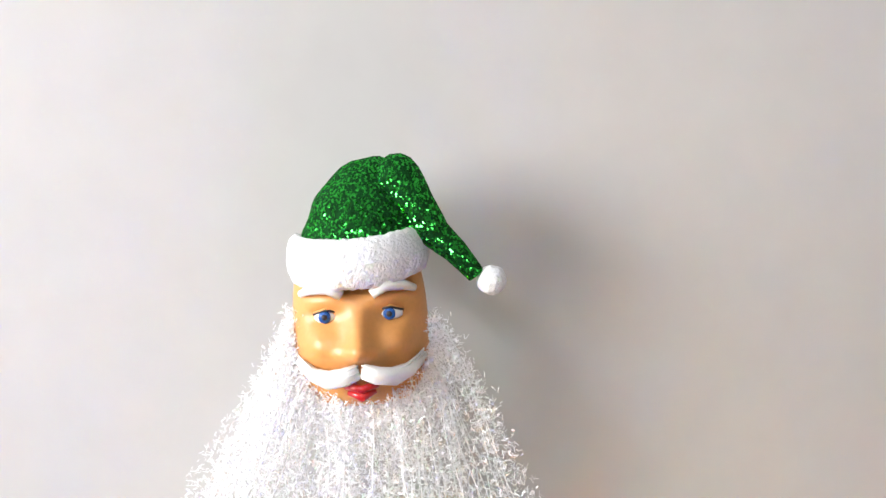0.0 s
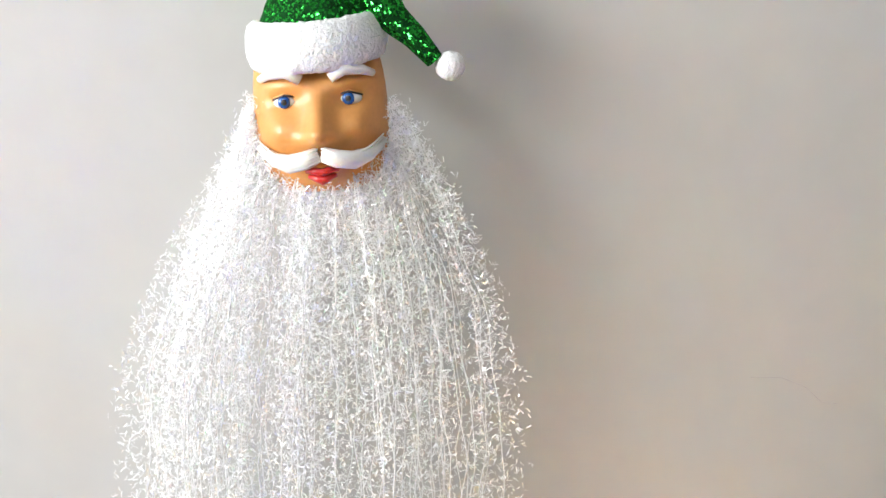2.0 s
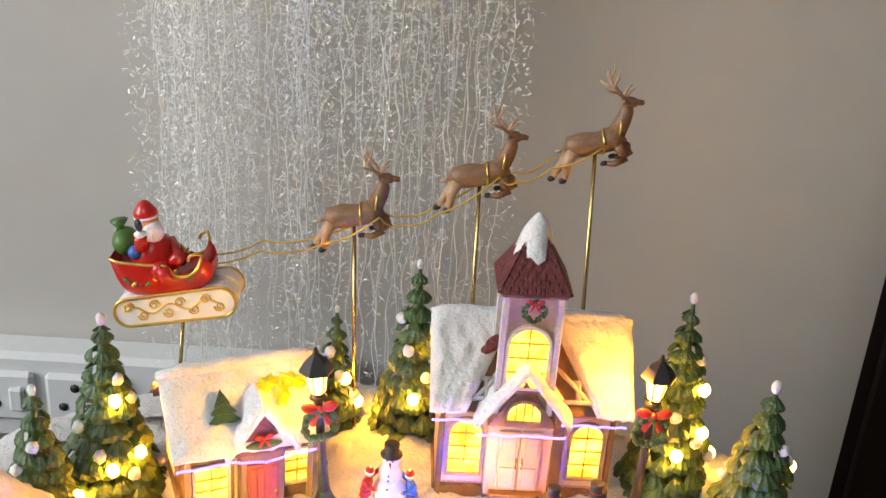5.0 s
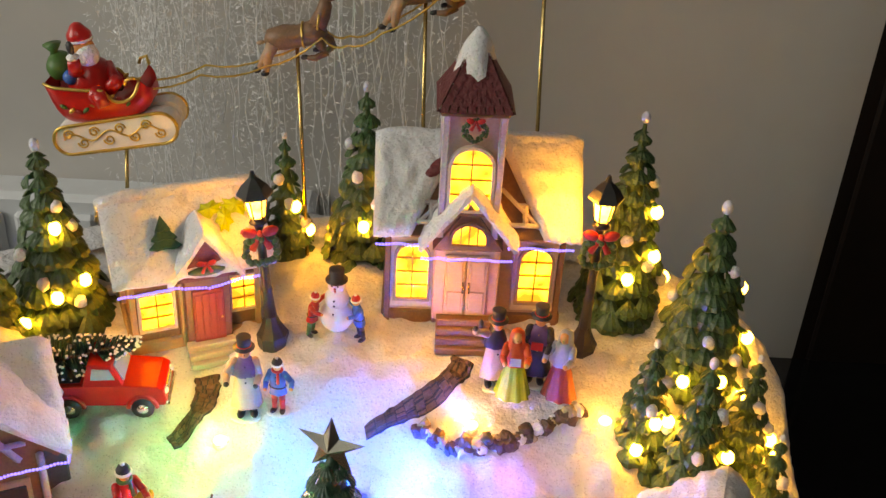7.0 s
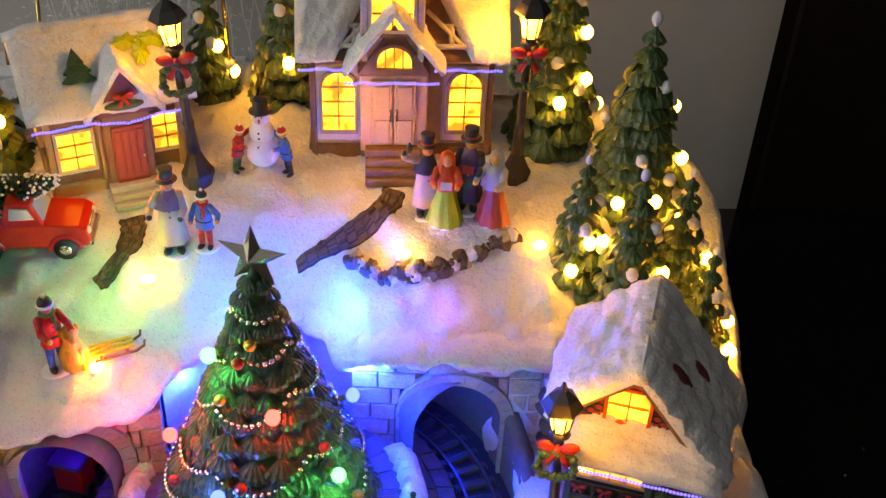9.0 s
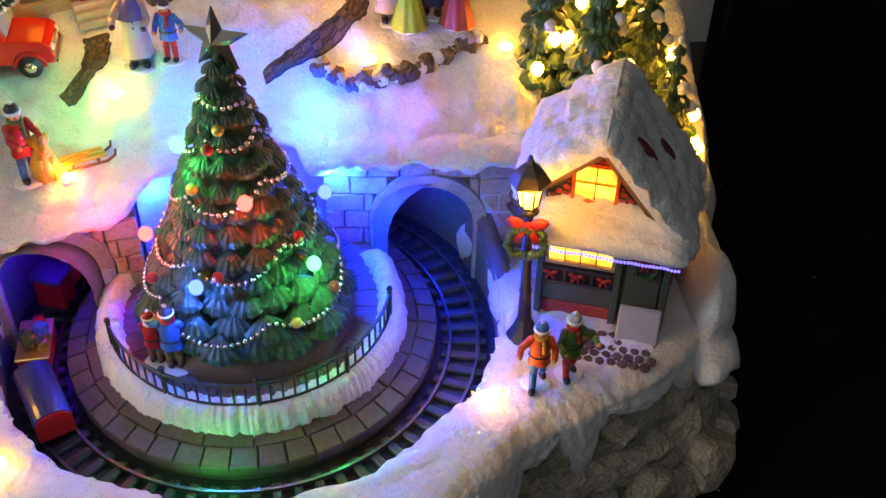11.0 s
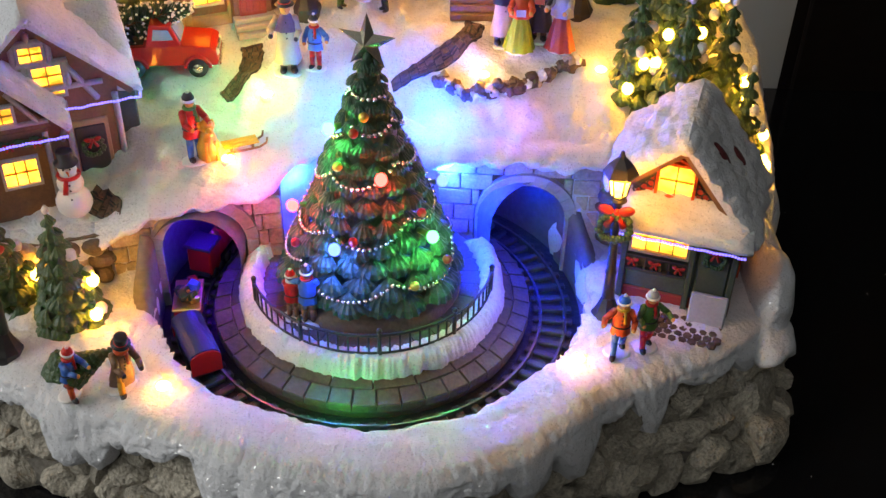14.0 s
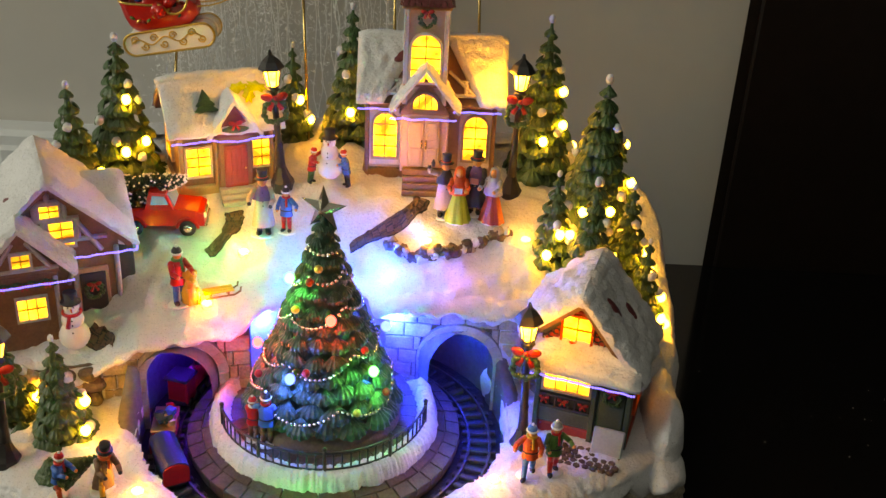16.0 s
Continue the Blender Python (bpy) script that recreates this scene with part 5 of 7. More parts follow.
def cottage():
    """The green cottage on the right, gable to the front, with a snowy porch roof."""
    H = thing("cottage", "dark green model cottage with a steep snowy roof", "cottage", pose(.1815, .2645, .090, 0, 0, -18), group="model village buildings")
    W, D, E, Ap, rx = .060, .048, .056, .1035, -.006
    hw = W / 2
    ends = {-1: (-hw - .009, .0745), 1: (hw + .003, E - .001)}
    gable = [(-hw, -.004), (hw, -.004), (hw, E), (rx, Ap - .005), (-hw, .079)]
    poly_wall(H, "front_wall", gable, 0, .004, "greenwall")
    poly_wall(H, "back_wall", gable, D - .004, D, "greenwall")
    for s in (-1, 1):
        part("side_wall", Geo().box((s * (hw - .002), D / 2, .027), (.004, D - .0085, .061)), "greenwall" if s < 0 else "wood", H)
        ex, ez = ends[s]
        slab(H, "roof", (rx, -.008, Ap), (rx, D + .006, Ap), (ex, D + .006, ez), (ex, -.008, ez), .003, "wood")
        snow_slab(H, (rx, -.012, Ap + .003), (rx, D + .010, Ap + .003), (ex + s * .003, D + .010, ez), (ex + s * .003, -.012, ez), .0078, 41 + s, .06, 26)
    part("plinth", Geo().box((0, D / 2, .003), (W + .002, D + .002, .010), bevel=.0008), "redbase", H)
    ridge_snow(H, (rx, -.012, Ap + .0025), (rx, D + .009, Ap + .0025), .0080)
    # gable: red panels, scrolls, window
    poly_wall(H, "gable_panel", [(-.030, .069), (.0165, .069), (rx, .0960), (-.030, .077)], -.0012, 0, "greenwall")
    window(H, -.0085, .0815, .0175, .0180, -.0012, 2, 2, False, "orange")
    for s in (-1, 1):
        part("gable_brick", Geo().prism([(-.0085 + s * .0112, .0705), (-.0085 + s * .0205, .0705), (-.0085 + s * .0112, .0820)], -.0024, -.0012), "redbase", H)
        for k in range(3):
            c = (-.0085 + s * (.0125 + .0032 * k), -.0026, .0725 + .0026 * (2 - k))
            part("scroll", Geo().tube([(c[0] + .0020 * math.cos(a), c[1], c[2] + .0020 * math.sin(a)) for a in np.linspace(0, 5.2, 10)], .0005, seg=5), "dark", H)
    part("gable_crest", Geo().tube([(-.0085 + .0075 * math.cos(a), -.0022, .0890 + .0050 * math.sin(a)) for a in np.linspace(.1, 3.04, 12)], .0011, seg=6), "redbase", H)
    part("gable_sill", Geo().box((-.002, -.003, .0675), (.052, .006, .003), bevel=.0006), "greenwall", H)
    # porch roof
    slab(H, "porch_roof", (-hw - .002, 0, .067), (hw + .002, 0, .067), (hw + .004, -.016, .0565), (-hw - .004, -.016, .0565), .0025, "wood")
    snow_slab(H, (-hw - .003, .001, .0685), (hw + .003, .001, .0685), (hw + .006, -.019, .0570), (-hw - .005, -.019, .0575), .006, 47, .10, 18, "porch_snow")
    neon(H, [(-hw - .003, -.0185, .0545), (hw + .004, -.0185, .0535)])
    # shop window, garland and rails
    window(H, -.011, .0435, .029, .0165, -.0012, 4, 2, False, "tan")
    for k in range(8):
        part("lattice_bar", Geo().box((-.026 + k * .0043, -.0022, .0265), (.0013, .0022, .0085)), "dark", H)
    for z in (.0225, .0310):
        part("lattice_rail", Geo().box((-.011, -.0024, z), (.033, .0024, .0014)), "dark", H)
    for x in (-.024, -.012, .001):
        part("bow", bow(Geo(), (x, -.0044, .0285), .0032), "bow", H, "red bow")
    part("wall_board", Geo().box((-.011, -.0012, .0155), (.034, .0026, .010), bevel=.0005), "greenwall", H)
    for x in (-hw + .001, .007, hw - .001):
        part("corner_post", Geo().box((x, -.0016, .028), (.0034, .0038, .056), bevel=.0005), "greenwall", H)
    dr = part("door", Geo().box((.0185, -.0008, .0290), (.0165, .003, .044), bevel=.0006), "greenwall", H, "dark grey-green door with a wreath")
    wreath(dr, (.0185, -.0036, .0385), .0048)
    part("ramp", Geo().box((.0200, -.0085, .0080), (.0200, .0035, .0185), bevel=.0009, rot=(-24, 0, 0)), "grey", H, "plain grey doorstep slab")
    side = pose(hw, 0, 0, 0, 0, 90)
    window(H, .024, .034, .020, .028, 0, 2, 3, False, "orange", "amber", at=side)
    # bare patches in the roof snow
    a, b = Vector((rx, 0, Ap + .003)), Vector((ends[1][0] + .003, 0, ends[1][1]))
    nr = Vector((a.z - b.z, 0, b.x - a.x)).normalized()
    for s_, y in ((.27, .006), (.46, .024)):
        p = a.lerp(b, s_) + nr * .0072
        part("slate_patch", Geo().ball((p.x, y, p.z), (.0082, .0042, .0016), seg=10, rings=6, rot=(0, math.degrees(math.atan2(a.z - b.z, b.x - a.x)), 14)), "maroon", H, "dark slate patch bare of snow")
    return H


cottage()


# ---------- lamps ----------
def street_lamp(at, h, label):
    L = thing("street_lamp", label, "street lamp", at, group="model street lamps")
    part("base", Geo().lathe([(.0085, -.004), (.0085, .004), (.0066, .007), (.0048, .011), (.0031, .016)], 8, smooth=False), "black", L)
    part("post", Geo().lathe([(.0034, .015), (.0026, .03), (.0031, .032), (.0024, .034), (.0022, h - .030), (.0032, h - .027), (.0048, h - .0265), (.0030, h - .0245)], 10), "black", L)
    H = part("lantern", Geo().lathe([(.0036, h - .0245), (.0044, h - .0235), (.0040, h - .0232)], 6, smooth=False), "black", L)
    part("lantern_glass", Geo().lathe([(.0038, h - .0232), (.0058, h - .0105)], 6, smooth=False), "lantern", H, "glowing lantern glass")
    for k in range(6):
        a = math.pi * k / 3
        part("lantern_bar", Geo().rod((.0040 * math.cos(a), .0040 * math.sin(a), h - .0235), (.0061 * math.cos(a), .0061 * math.sin(a), h - .0103), .0005, seg=4), "black", H)
    part("lantern_roof", Geo().lathe([(.0090, h - .0110), (.0090, h - .0100), (.0062, h - .0055), (.0018, h - .0015), (.0008, h + .002)], 6, smooth=False), "black", H)
    part("bow", bow(Geo(), (0, -.0045, h - .031), .0082), "bow", L, "red ribbon bow")
    rnd = random.Random(4)
    g = Geo()
    for k in range(30):
        a = 2 * math.pi * k / 30
        r = .0078 + rnd.uniform(-.0012, .0012)
        g.ball((r * math.cos(a), -.0035 - rnd.uniform(0, .0015), h - .041 + r * math.sin(a)), .0019, seg=6, rings=4)
    part("wreath", g, "leaf2", L, "dark green wreath", kind="stuff")
    return L


LAMP = "black model street lamp with a lit lantern, red bow and wreath"
street_lamp(pose(-.028, .414, .191, 0, -4, 12), .099, LAMP)
street_lamp(pose(.1365, .418, .190, 0, 1, 0), .104, LAMP)
street_lamp(pose(.1445, .2525, .090, 0, -2, -14), .104, LAMP)
street_lamp(pose(-.168, .2165, .090, 0, 3, 20), .098, LAMP)


# ---------- figurines: each one plain painted mesh ----------
FIG = ["skin", "dark", "coat", "red", "blue", "green", "lime", "rust", "orange", "white", "yellow", "brown", "grey", "gold", "violet"]
IX = {k: i for i, k in enumerate(FIG)}


def figure(label, at, h, top, legs, skirt=False, hat=None, hood=None, arms=((22, 20), (22, 20)), group="painted figurines", shawl=None, hold=None, stride=.0, scarf=None, cape=None, lean=0.0, base=True):
    """A painted figurine of height h, facing -y; arms: degrees out and forward from hanging (out past 90: raised)."""
    g = Geo()
    s = h / 1.75
    T = pose(0, 0, 0, lean, 0, 0)

    def robe(prof, m, folds, deep, squash):
        rows = []
        for r, z, k in prof:
            rows.append([(r * s * (1 + deep * k * math.sin(folds * a + z * 2)) * math.cos(a), r * s * squash * (1 + deep * k * math.sin(folds * a + z * 2)) * math.sin(a), z * s) for a in [2 * math.pi * i / 36 for i in range(36)]])
        g.grid(rows, IX[m], wrap=True, at=T)
    long_coat = top in ("coat", "dark", "brown") and not skirt
    if skirt:
        robe(((.40, .0, 1), (.37, .12, 1), (.28, .5, .9), (.19, .85, .6), (.15, 1.0, 0)), legs, 9, .09, .82)
        robe(((.145, .95, 0), (.20, 1.12, 0), (.215, 1.28, 0), (.15, 1.40, 0), (.06, 1.46, 0)), top, 1, 0, .75)
    else:
        for q in (-1, 1):
            dy = q * stride * .32
            foot = Vector((q * .12 * s, dy * s, .07 * s))
            knee = Vector((q * .11 * s, (dy * .35 - .05 * abs(stride)) * s, .45 * s))
            g.rod(foot, knee, .075 * s, .09 * s, IX[legs], 8, T)
            g.rod(knee, (q * .09 * s, 0, .88 * s), .09 * s, .12 * s, IX[legs], 8, T)
            g.ball((q * .125 * s, (dy - .06) * s, .055 * s), (.085 * s, .16 * s, .07 * s), IX["dark"], 9, 6, T, (0, 0, q * 12))
        if long_coat:
            robe(((.31, .26, 1), (.28, .5, .8), (.22, .92, .2), (.225, 1.25, 0), (.15, 1.39, 0), (.06, 1.46, 0)), top, 6, .06, .74)
        else:
            robe(((.25, .66, 1), (.24, .74, .6), (.215, .92, 0), (.235, 1.22, 0), (.16, 1.38, 0), (.06, 1.46, 0)), top, 5, .05, .74)
            g.tube([(.226 * s * math.cos(a), .168 * s * math.sin(a), .90 * s) for a in np.linspace(0, 6.1, 16)], .022 * s, IX["dark"], 5, T)
        for k in range(4):
            g.ball((.0, -.172 * s, (1.30 - .13 * k) * s), .022 * s, IX["dark" if top != "dark" else "gold"], 6, 4, T)
    if shawl:
        robe(((.30, .92, 1), (.275, 1.10, .7), (.22, 1.30, .2), (.12, 1.46, 0)), shawl, 7, .06, .86)
    if cape:
        robe(((.285, 1.08, 1), (.25, 1.28, .3), (.10, 1.46, 0)), cape, 7, .05, .82)
    if scarf:
        g.tube([(.125 * s * math.cos(a), .115 * s * math.sin(a), 1.44 * s) for a in np.linspace(0, 6.2, 16)], .048 * s, IX[scarf], 7, T)
        g.rod((.05 * s, -.13 * s, 1.42 * s), (.075 * s, -.19 * s, 1.10 * s), .04 * s, .05 * s, IX[scarf], 6, T)
    sleeve = shawl or top
    for q, (out, fwd) in zip((-1, 1), arms):
        sh = Vector((q * .20 * s, 0, 1.33 * s))
        o, f = radians(abs(out)), radians(fwd)
        d = Vector((q * math.sin(o), -math.sin(f) * (1 if abs(out) < 90 else .4), -math.cos(o) * math.cos(f))).normalized()
        el = sh + d * .30 * s
        ha = el + (d * .8 + Vector((-q * .45, -.55, .35 if abs(out) < 90 else .5))).normalized() * .25 * s
        g.ball(sh, .095 * s, IX[sleeve], 8, 6, T)
        g.rod(sh, el, .092 * s, .08 * s, IX[sleeve], 8, T)
        g.ball(el, .08 * s, IX[sleeve], 8, 6, T)
        g.rod(el, ha, .08 * s, .062 * s, IX[sleeve], 8, T)
        g.ball(ha, .062 * s, IX["dark" if hat == "top" else "skin"], 7, 5, T)
    g.ball((0, -.012 * s, 1.58 * s), (.120 * s, .130 * s, .150 * s), IX["skin"], 12, 9, T)
    g.ball((0, -.145 * s, 1.565 * s), .024 * s, IX["skin"], 6, 5, T)
    g.ball((0, .040 * s, 1.62 * s), (.132 * s, .122 * s, .145 * s), IX[hood or "brown"], 10, 7, T)
    if hood:
        rows = []
        for z, r, yo in ((1.34, .23, .02), (1.46, .175, .03), (1.58, .172, .04), (1.70, .145, .045), (1.77, .07, .05), (1.785, .005, .05)):
            rows.append([(r * s * math.cos(a), (yo + r * .95 * math.sin(a)) * s, z * s) for a in np.linspace(-.95, math.pi + .95, 19)])
        g.grid(rows, IX[hood], at=T)
    if hat == "top":
        g.lathe([(.215 * s, 1.675 * s), (.22 * s, 1.69 * s), (.14 * s, 1.71 * s), (.135 * s, 1.80 * s), (.150 * s, 1.93 * s), (.12 * s, 1.945 * s)], 14, IX["dark"], T)
        g.tube([(.140 * s * math.cos(a), .140 * s * math.sin(a), 1.735 * s) for a in np.linspace(0, 6.28, 14)], .014 * s, IX["red"], 5, T)
    elif hat:
        g.lathe([(.150 * s, 1.63 * s), (.152 * s, 1.71 * s), (.11 * s, 1.79 * s), (.03 * s, 1.82 * s)], 12, IX[hat], T)
        g.tube([(.148 * s * math.cos(a), .148 * s * math.sin(a), 1.645 * s) for a in np.linspace(0, 6.28, 16)], .036 * s, IX["white" if hat != "white" else "red"], 6, T)
        g.ball((0, 0, 1.85 * s), .05 * s, IX["white"], 7, 5, T)
    if hold == "lantern":
        g.lathe([(.05 * s, 1.60 * s), (.06 * s, 1.72 * s), (.02 * s, 1.80 * s)], 6, IX["dark"], T @ Matrix.Translation((-.42 * s, -.16 * s, .05 * s)))
    elif hold:
        g.box((0, -.29 * s, 1.10 * s), (.24 * s, .05 * s, .17 * s), IX[hold], rot=(-30, 0, 0), at=T)
    if base:
        g.lathe([(.36 * s, -.05 * s), (.36 * s, -.01 * s), (.30 * s, .012 * s)], 14, IX["white"], squash=.8)
    return part("figurine", g, FIG, None, label, "figurine", group=group, at=at)


def stand(x, y, yaw=0, dz=.0006):
    return pose(x, y, top_z(x, y, .1) + dz, 0, 0, yaw)


C4 = "painted carol singers by the church"
figure("painted figurine in a beige coat and dark cape, raising a lantern", stand(.0890, .3955, 12), .0425, "coat", "dark", False, "top", arms=((115, 20), (20, 55)), group=C4, cape="dark", hold="lantern")
figure("painted figurine in a lime green dress with an orange shawl", stand(.0985, .3865, -4), .040, "orange", "lime", True, None, "orange", ((16, 62), (16, 62)), C4, "orange", "white")
figure("painted figurine in a black suit and hat", stand(.1105, .3955, -12), .043, "dark", "brown", False, "top", arms=((15, 50), (15, 50)), group=C4, hold="red", cape="violet")
figure("painted figurine in a rust dress with a pale grey shawl", stand(.1225, .3865, -28), .040, "grey", "rust", True, None, "grey", ((18, 60), (18, 60)), C4, "grey")
figure("painted figurine in a long beige coat, violet cape and black hat", stand(-.0365, .377, 8), .044, "coat", "dark", False, "top", arms=((35, 35), (14, 25)), cape="violet")
figure("small painted figurine in a blue jacket and red trousers", stand(-.0205, .377, -10), .032, "blue", "red", False, "dark", arms=((20, 20), (48, 10)), scarf="red")
figure("painted figurine in a red jacket and blue trousers", stand(-.083, .317, 40), .040, "red", "blue", False, "dark", arms=((14, 45), (18, 50)), scarf="green")
figure("painted figurine skating in an orange jacket and blue trousers", pose(.1465, .224, .0915, 0, 0, -6), .036, "orange", "blue", False, "blue", arms=((48, 20), (26, 5)), stride=.8, scarf="yellow")
figure("painted figurine skating in a green coat and red stockings", pose(.1615, .2285, .0915, 0, 0, 12), .036, "green", "red", False, "grey", arms=((18, 10), (50, 25)), stride=.5, scarf="red")
figure("painted figurine in a red coat and hat at the railing", pose(-.0245, .2470, .0925, 0, 0, 168), .030, "red", "brown", False, "red", arms=((16, 40), (16, 40)), scarf="white")
figure("painted figurine in a blue jacket and brown trousers at the railing", pose(-.0155, .2430, .0925, 0, 0, 178), .036, "blue", "brown", False, "dark", arms=((14, 30), (58, 30)), scarf="red")
figure("painted figurine in a blue coat and red cap, stooping", pose(-.1275, .1870, .0915, 0, 0, 62), .032, "blue", "orange", False, "red", arms=((10, 72), (10, 72)), stride=.7, scarf="red", lean=10)
figure("painted figurine in a brown coat and top hat carrying a fir", pose(-.1035, .1935, .0915, 0, 0, 40), .038, "brown", "yellow", False, "top", arms=((10, 60), (14, 60)), stride=.8, scarf="orange", lean=16)


def snowman(label, at, h, scarf=True):
    s = thing("snowman", label, "snowman", at)
    k = h / .05
    part("body", Geo().ball((0, 0, .013 * k), (.0145 * k, .0135 * k, .0145 * k), seg=16, rings=10).ball((0, 0, .031 * k), (.0105 * k, .010 * k, .0105 * k), seg=14, rings=9), "white", s)
    part("head", Geo().ball((0, 0, .0445 * k), .0075 * k, seg=14, rings=9), "white", s)
    part("hat", Geo().lathe([(.0095 * k, .049 * k), (.0095 * k, .0502 * k), (.0062 * k, .0508 * k), (.0066 * k, .060 * k), (.0055 * k, .0605 * k)], 14), "dark", s)
    g = Geo().tube([(.0082 * k * math.cos(a), .0082 * k * math.sin(a), .0385 * k) for a in np.linspace(0, 6.2, 18)], .0017 * k, seg=6)
    g.rod((-.002 * k, -.0085 * k, .038 * k), (-.004 * k, -.0115 * k, .027 * k), .0018 * k, .0022 * k)
    if scarf:
        part("scarf", g, "red", s, "red scarf")
    part("nose", Geo().rod((0, -.0068 * k, .0445 * k), (.001, -.0125 * k, .044 * k), .0012 * k, .0002, seg=6), "orange", s)
    for x in (-.0026, .0026):
        part("eye", Geo().ball((x * k, -.0068 * k, .0468 * k), .0008 * k, seg=6, rings=4), "dark", s)
    for z in (.034, .029, .023):
        part("button", Geo().ball((0, -.0102 * k - (.0035 * k if z < .025 else 0), z * k), .0009 * k, seg=6, rings=4), "dark", s)
    return s


snowman("white snowman with a black hat and red scarf", pose(-.1475, .2955, upper(-.1475, .2955), 0, 0, 15), .034)
snowman("white snowman with a black hat and buttons, between two small figurines", stand(.0055, .4165, -8), .031, False)
figure("small painted figurine in a red coat leaning on a snowman", stand(-.0085, .4150, 62), .027, "red", "green", False, "red", arms=((30, 80), (120, 40)), lean=8, base=False)
figure("small painted figurine in a blue coat leaning on a snowman", stand(.0190, .4150, -58), .028, "blue", "dark", False, "red", arms=((120, 40), (30, 80)), lean=8, base=False)


def dog(label, at, m, k=1.0, lying=False):
    g = Geo()
    if lying:
        g.ball((0, 0, .004), (.011, .0045, .0042), 0, 10, 6).ball((.012, 0, .007), .0038, 0, 8, 6).rod((.014, 0, .007), (.018, 0, .0065), .0019, .0012).ball((-.012, 0, .005), (.004, .0015, .0015), 0, 6, 4)
        for y in (-.003, .003):
            g.rod((.008, y, .003), (.016, y, .0012), .0014)
    else:
        g.lathe([(.0058, 0), (.0062, .006), (.0042, .013), (.003, .016)], 10, 0, squash=1.1)
        g.ball((0, -.001, .0185), .0040, 0, 9, 6).rod((0, -.003, .018), (0, -.0078, .0172), .0020, .0013)
        for q in (-1, 1):
            g.rod((q * .0025, -.004, .011), (q * .0025, -.0055, 0), .0015).ball((q * .0036, 0, .0190), (.0012, .0018, .0028), 0, 6, 4)
    return part("dog", g, m, None, label, "dog figurine", at=at @ Matrix.Scale(k, 4))


dog("sitting yellow dog figurine on the snow", stand(-.0755, .3175, 30), "yellow", 1.05)


def sledge():
    s = thing("sledge", "small wooden sledge lying on the lit snow", "sledge", stand(-.057, .324, 25))
    for y in (-.004, .004):
        part("runner", Geo().tube([(-.011, y, .001), (.008, y, .001), (.012, y, .003), (.0125, y, .006)], .0007, seg=6), "wood", s)
    for k in range(3):
        part("slat", Geo().box((-.002, -.0032 + .0032 * k, .0042), (.020, .0024, .0009), bevel=.0003), "yellow", s)
    for x in (-.008, .004):
        part("crosspiece", Geo().box((x, 0, .0028), (.0015, .009, .0022)), "wood", s)


sledge()


def carried_fir():
    g = Geo()
    rnd = random.Random(8)
    T = Matrix.Translation((-.1150, .1930, .1090)) @ pose(0, 0, 0, 0, 62, 12) @ Matrix.Scale(.8, 4)
    for k in range(9):
        f = k / 8
        for i in range(8):
            spray(g, 2 * math.pi * (i + .5 * (k % 2)) / 8, .0105 * (1 - f) + .002, .028 * f - .016, .0075 * (1 - .5 * f), 7)
    g.rod((0, 0, -.018), (0, 0, .012), .0012)
    part("cut_fir_tree", g, "leaf2", None, "small cut green fir tree carried by two figurines", "tree", at=T)
    g = Geo()
    for k in range(5):
        for i in range(9):
            spray(g, 2 * math.pi * (i + .5 * (k % 2)) / 9, .010 * (1 - k / 6), .001 + .0022 * k, .0065, 7)
    part("fir_bush", g, "leaf2", None, "low green fir bush on the snow", "bush", at=pose(-.1365, .204, .090))


carried_fir()


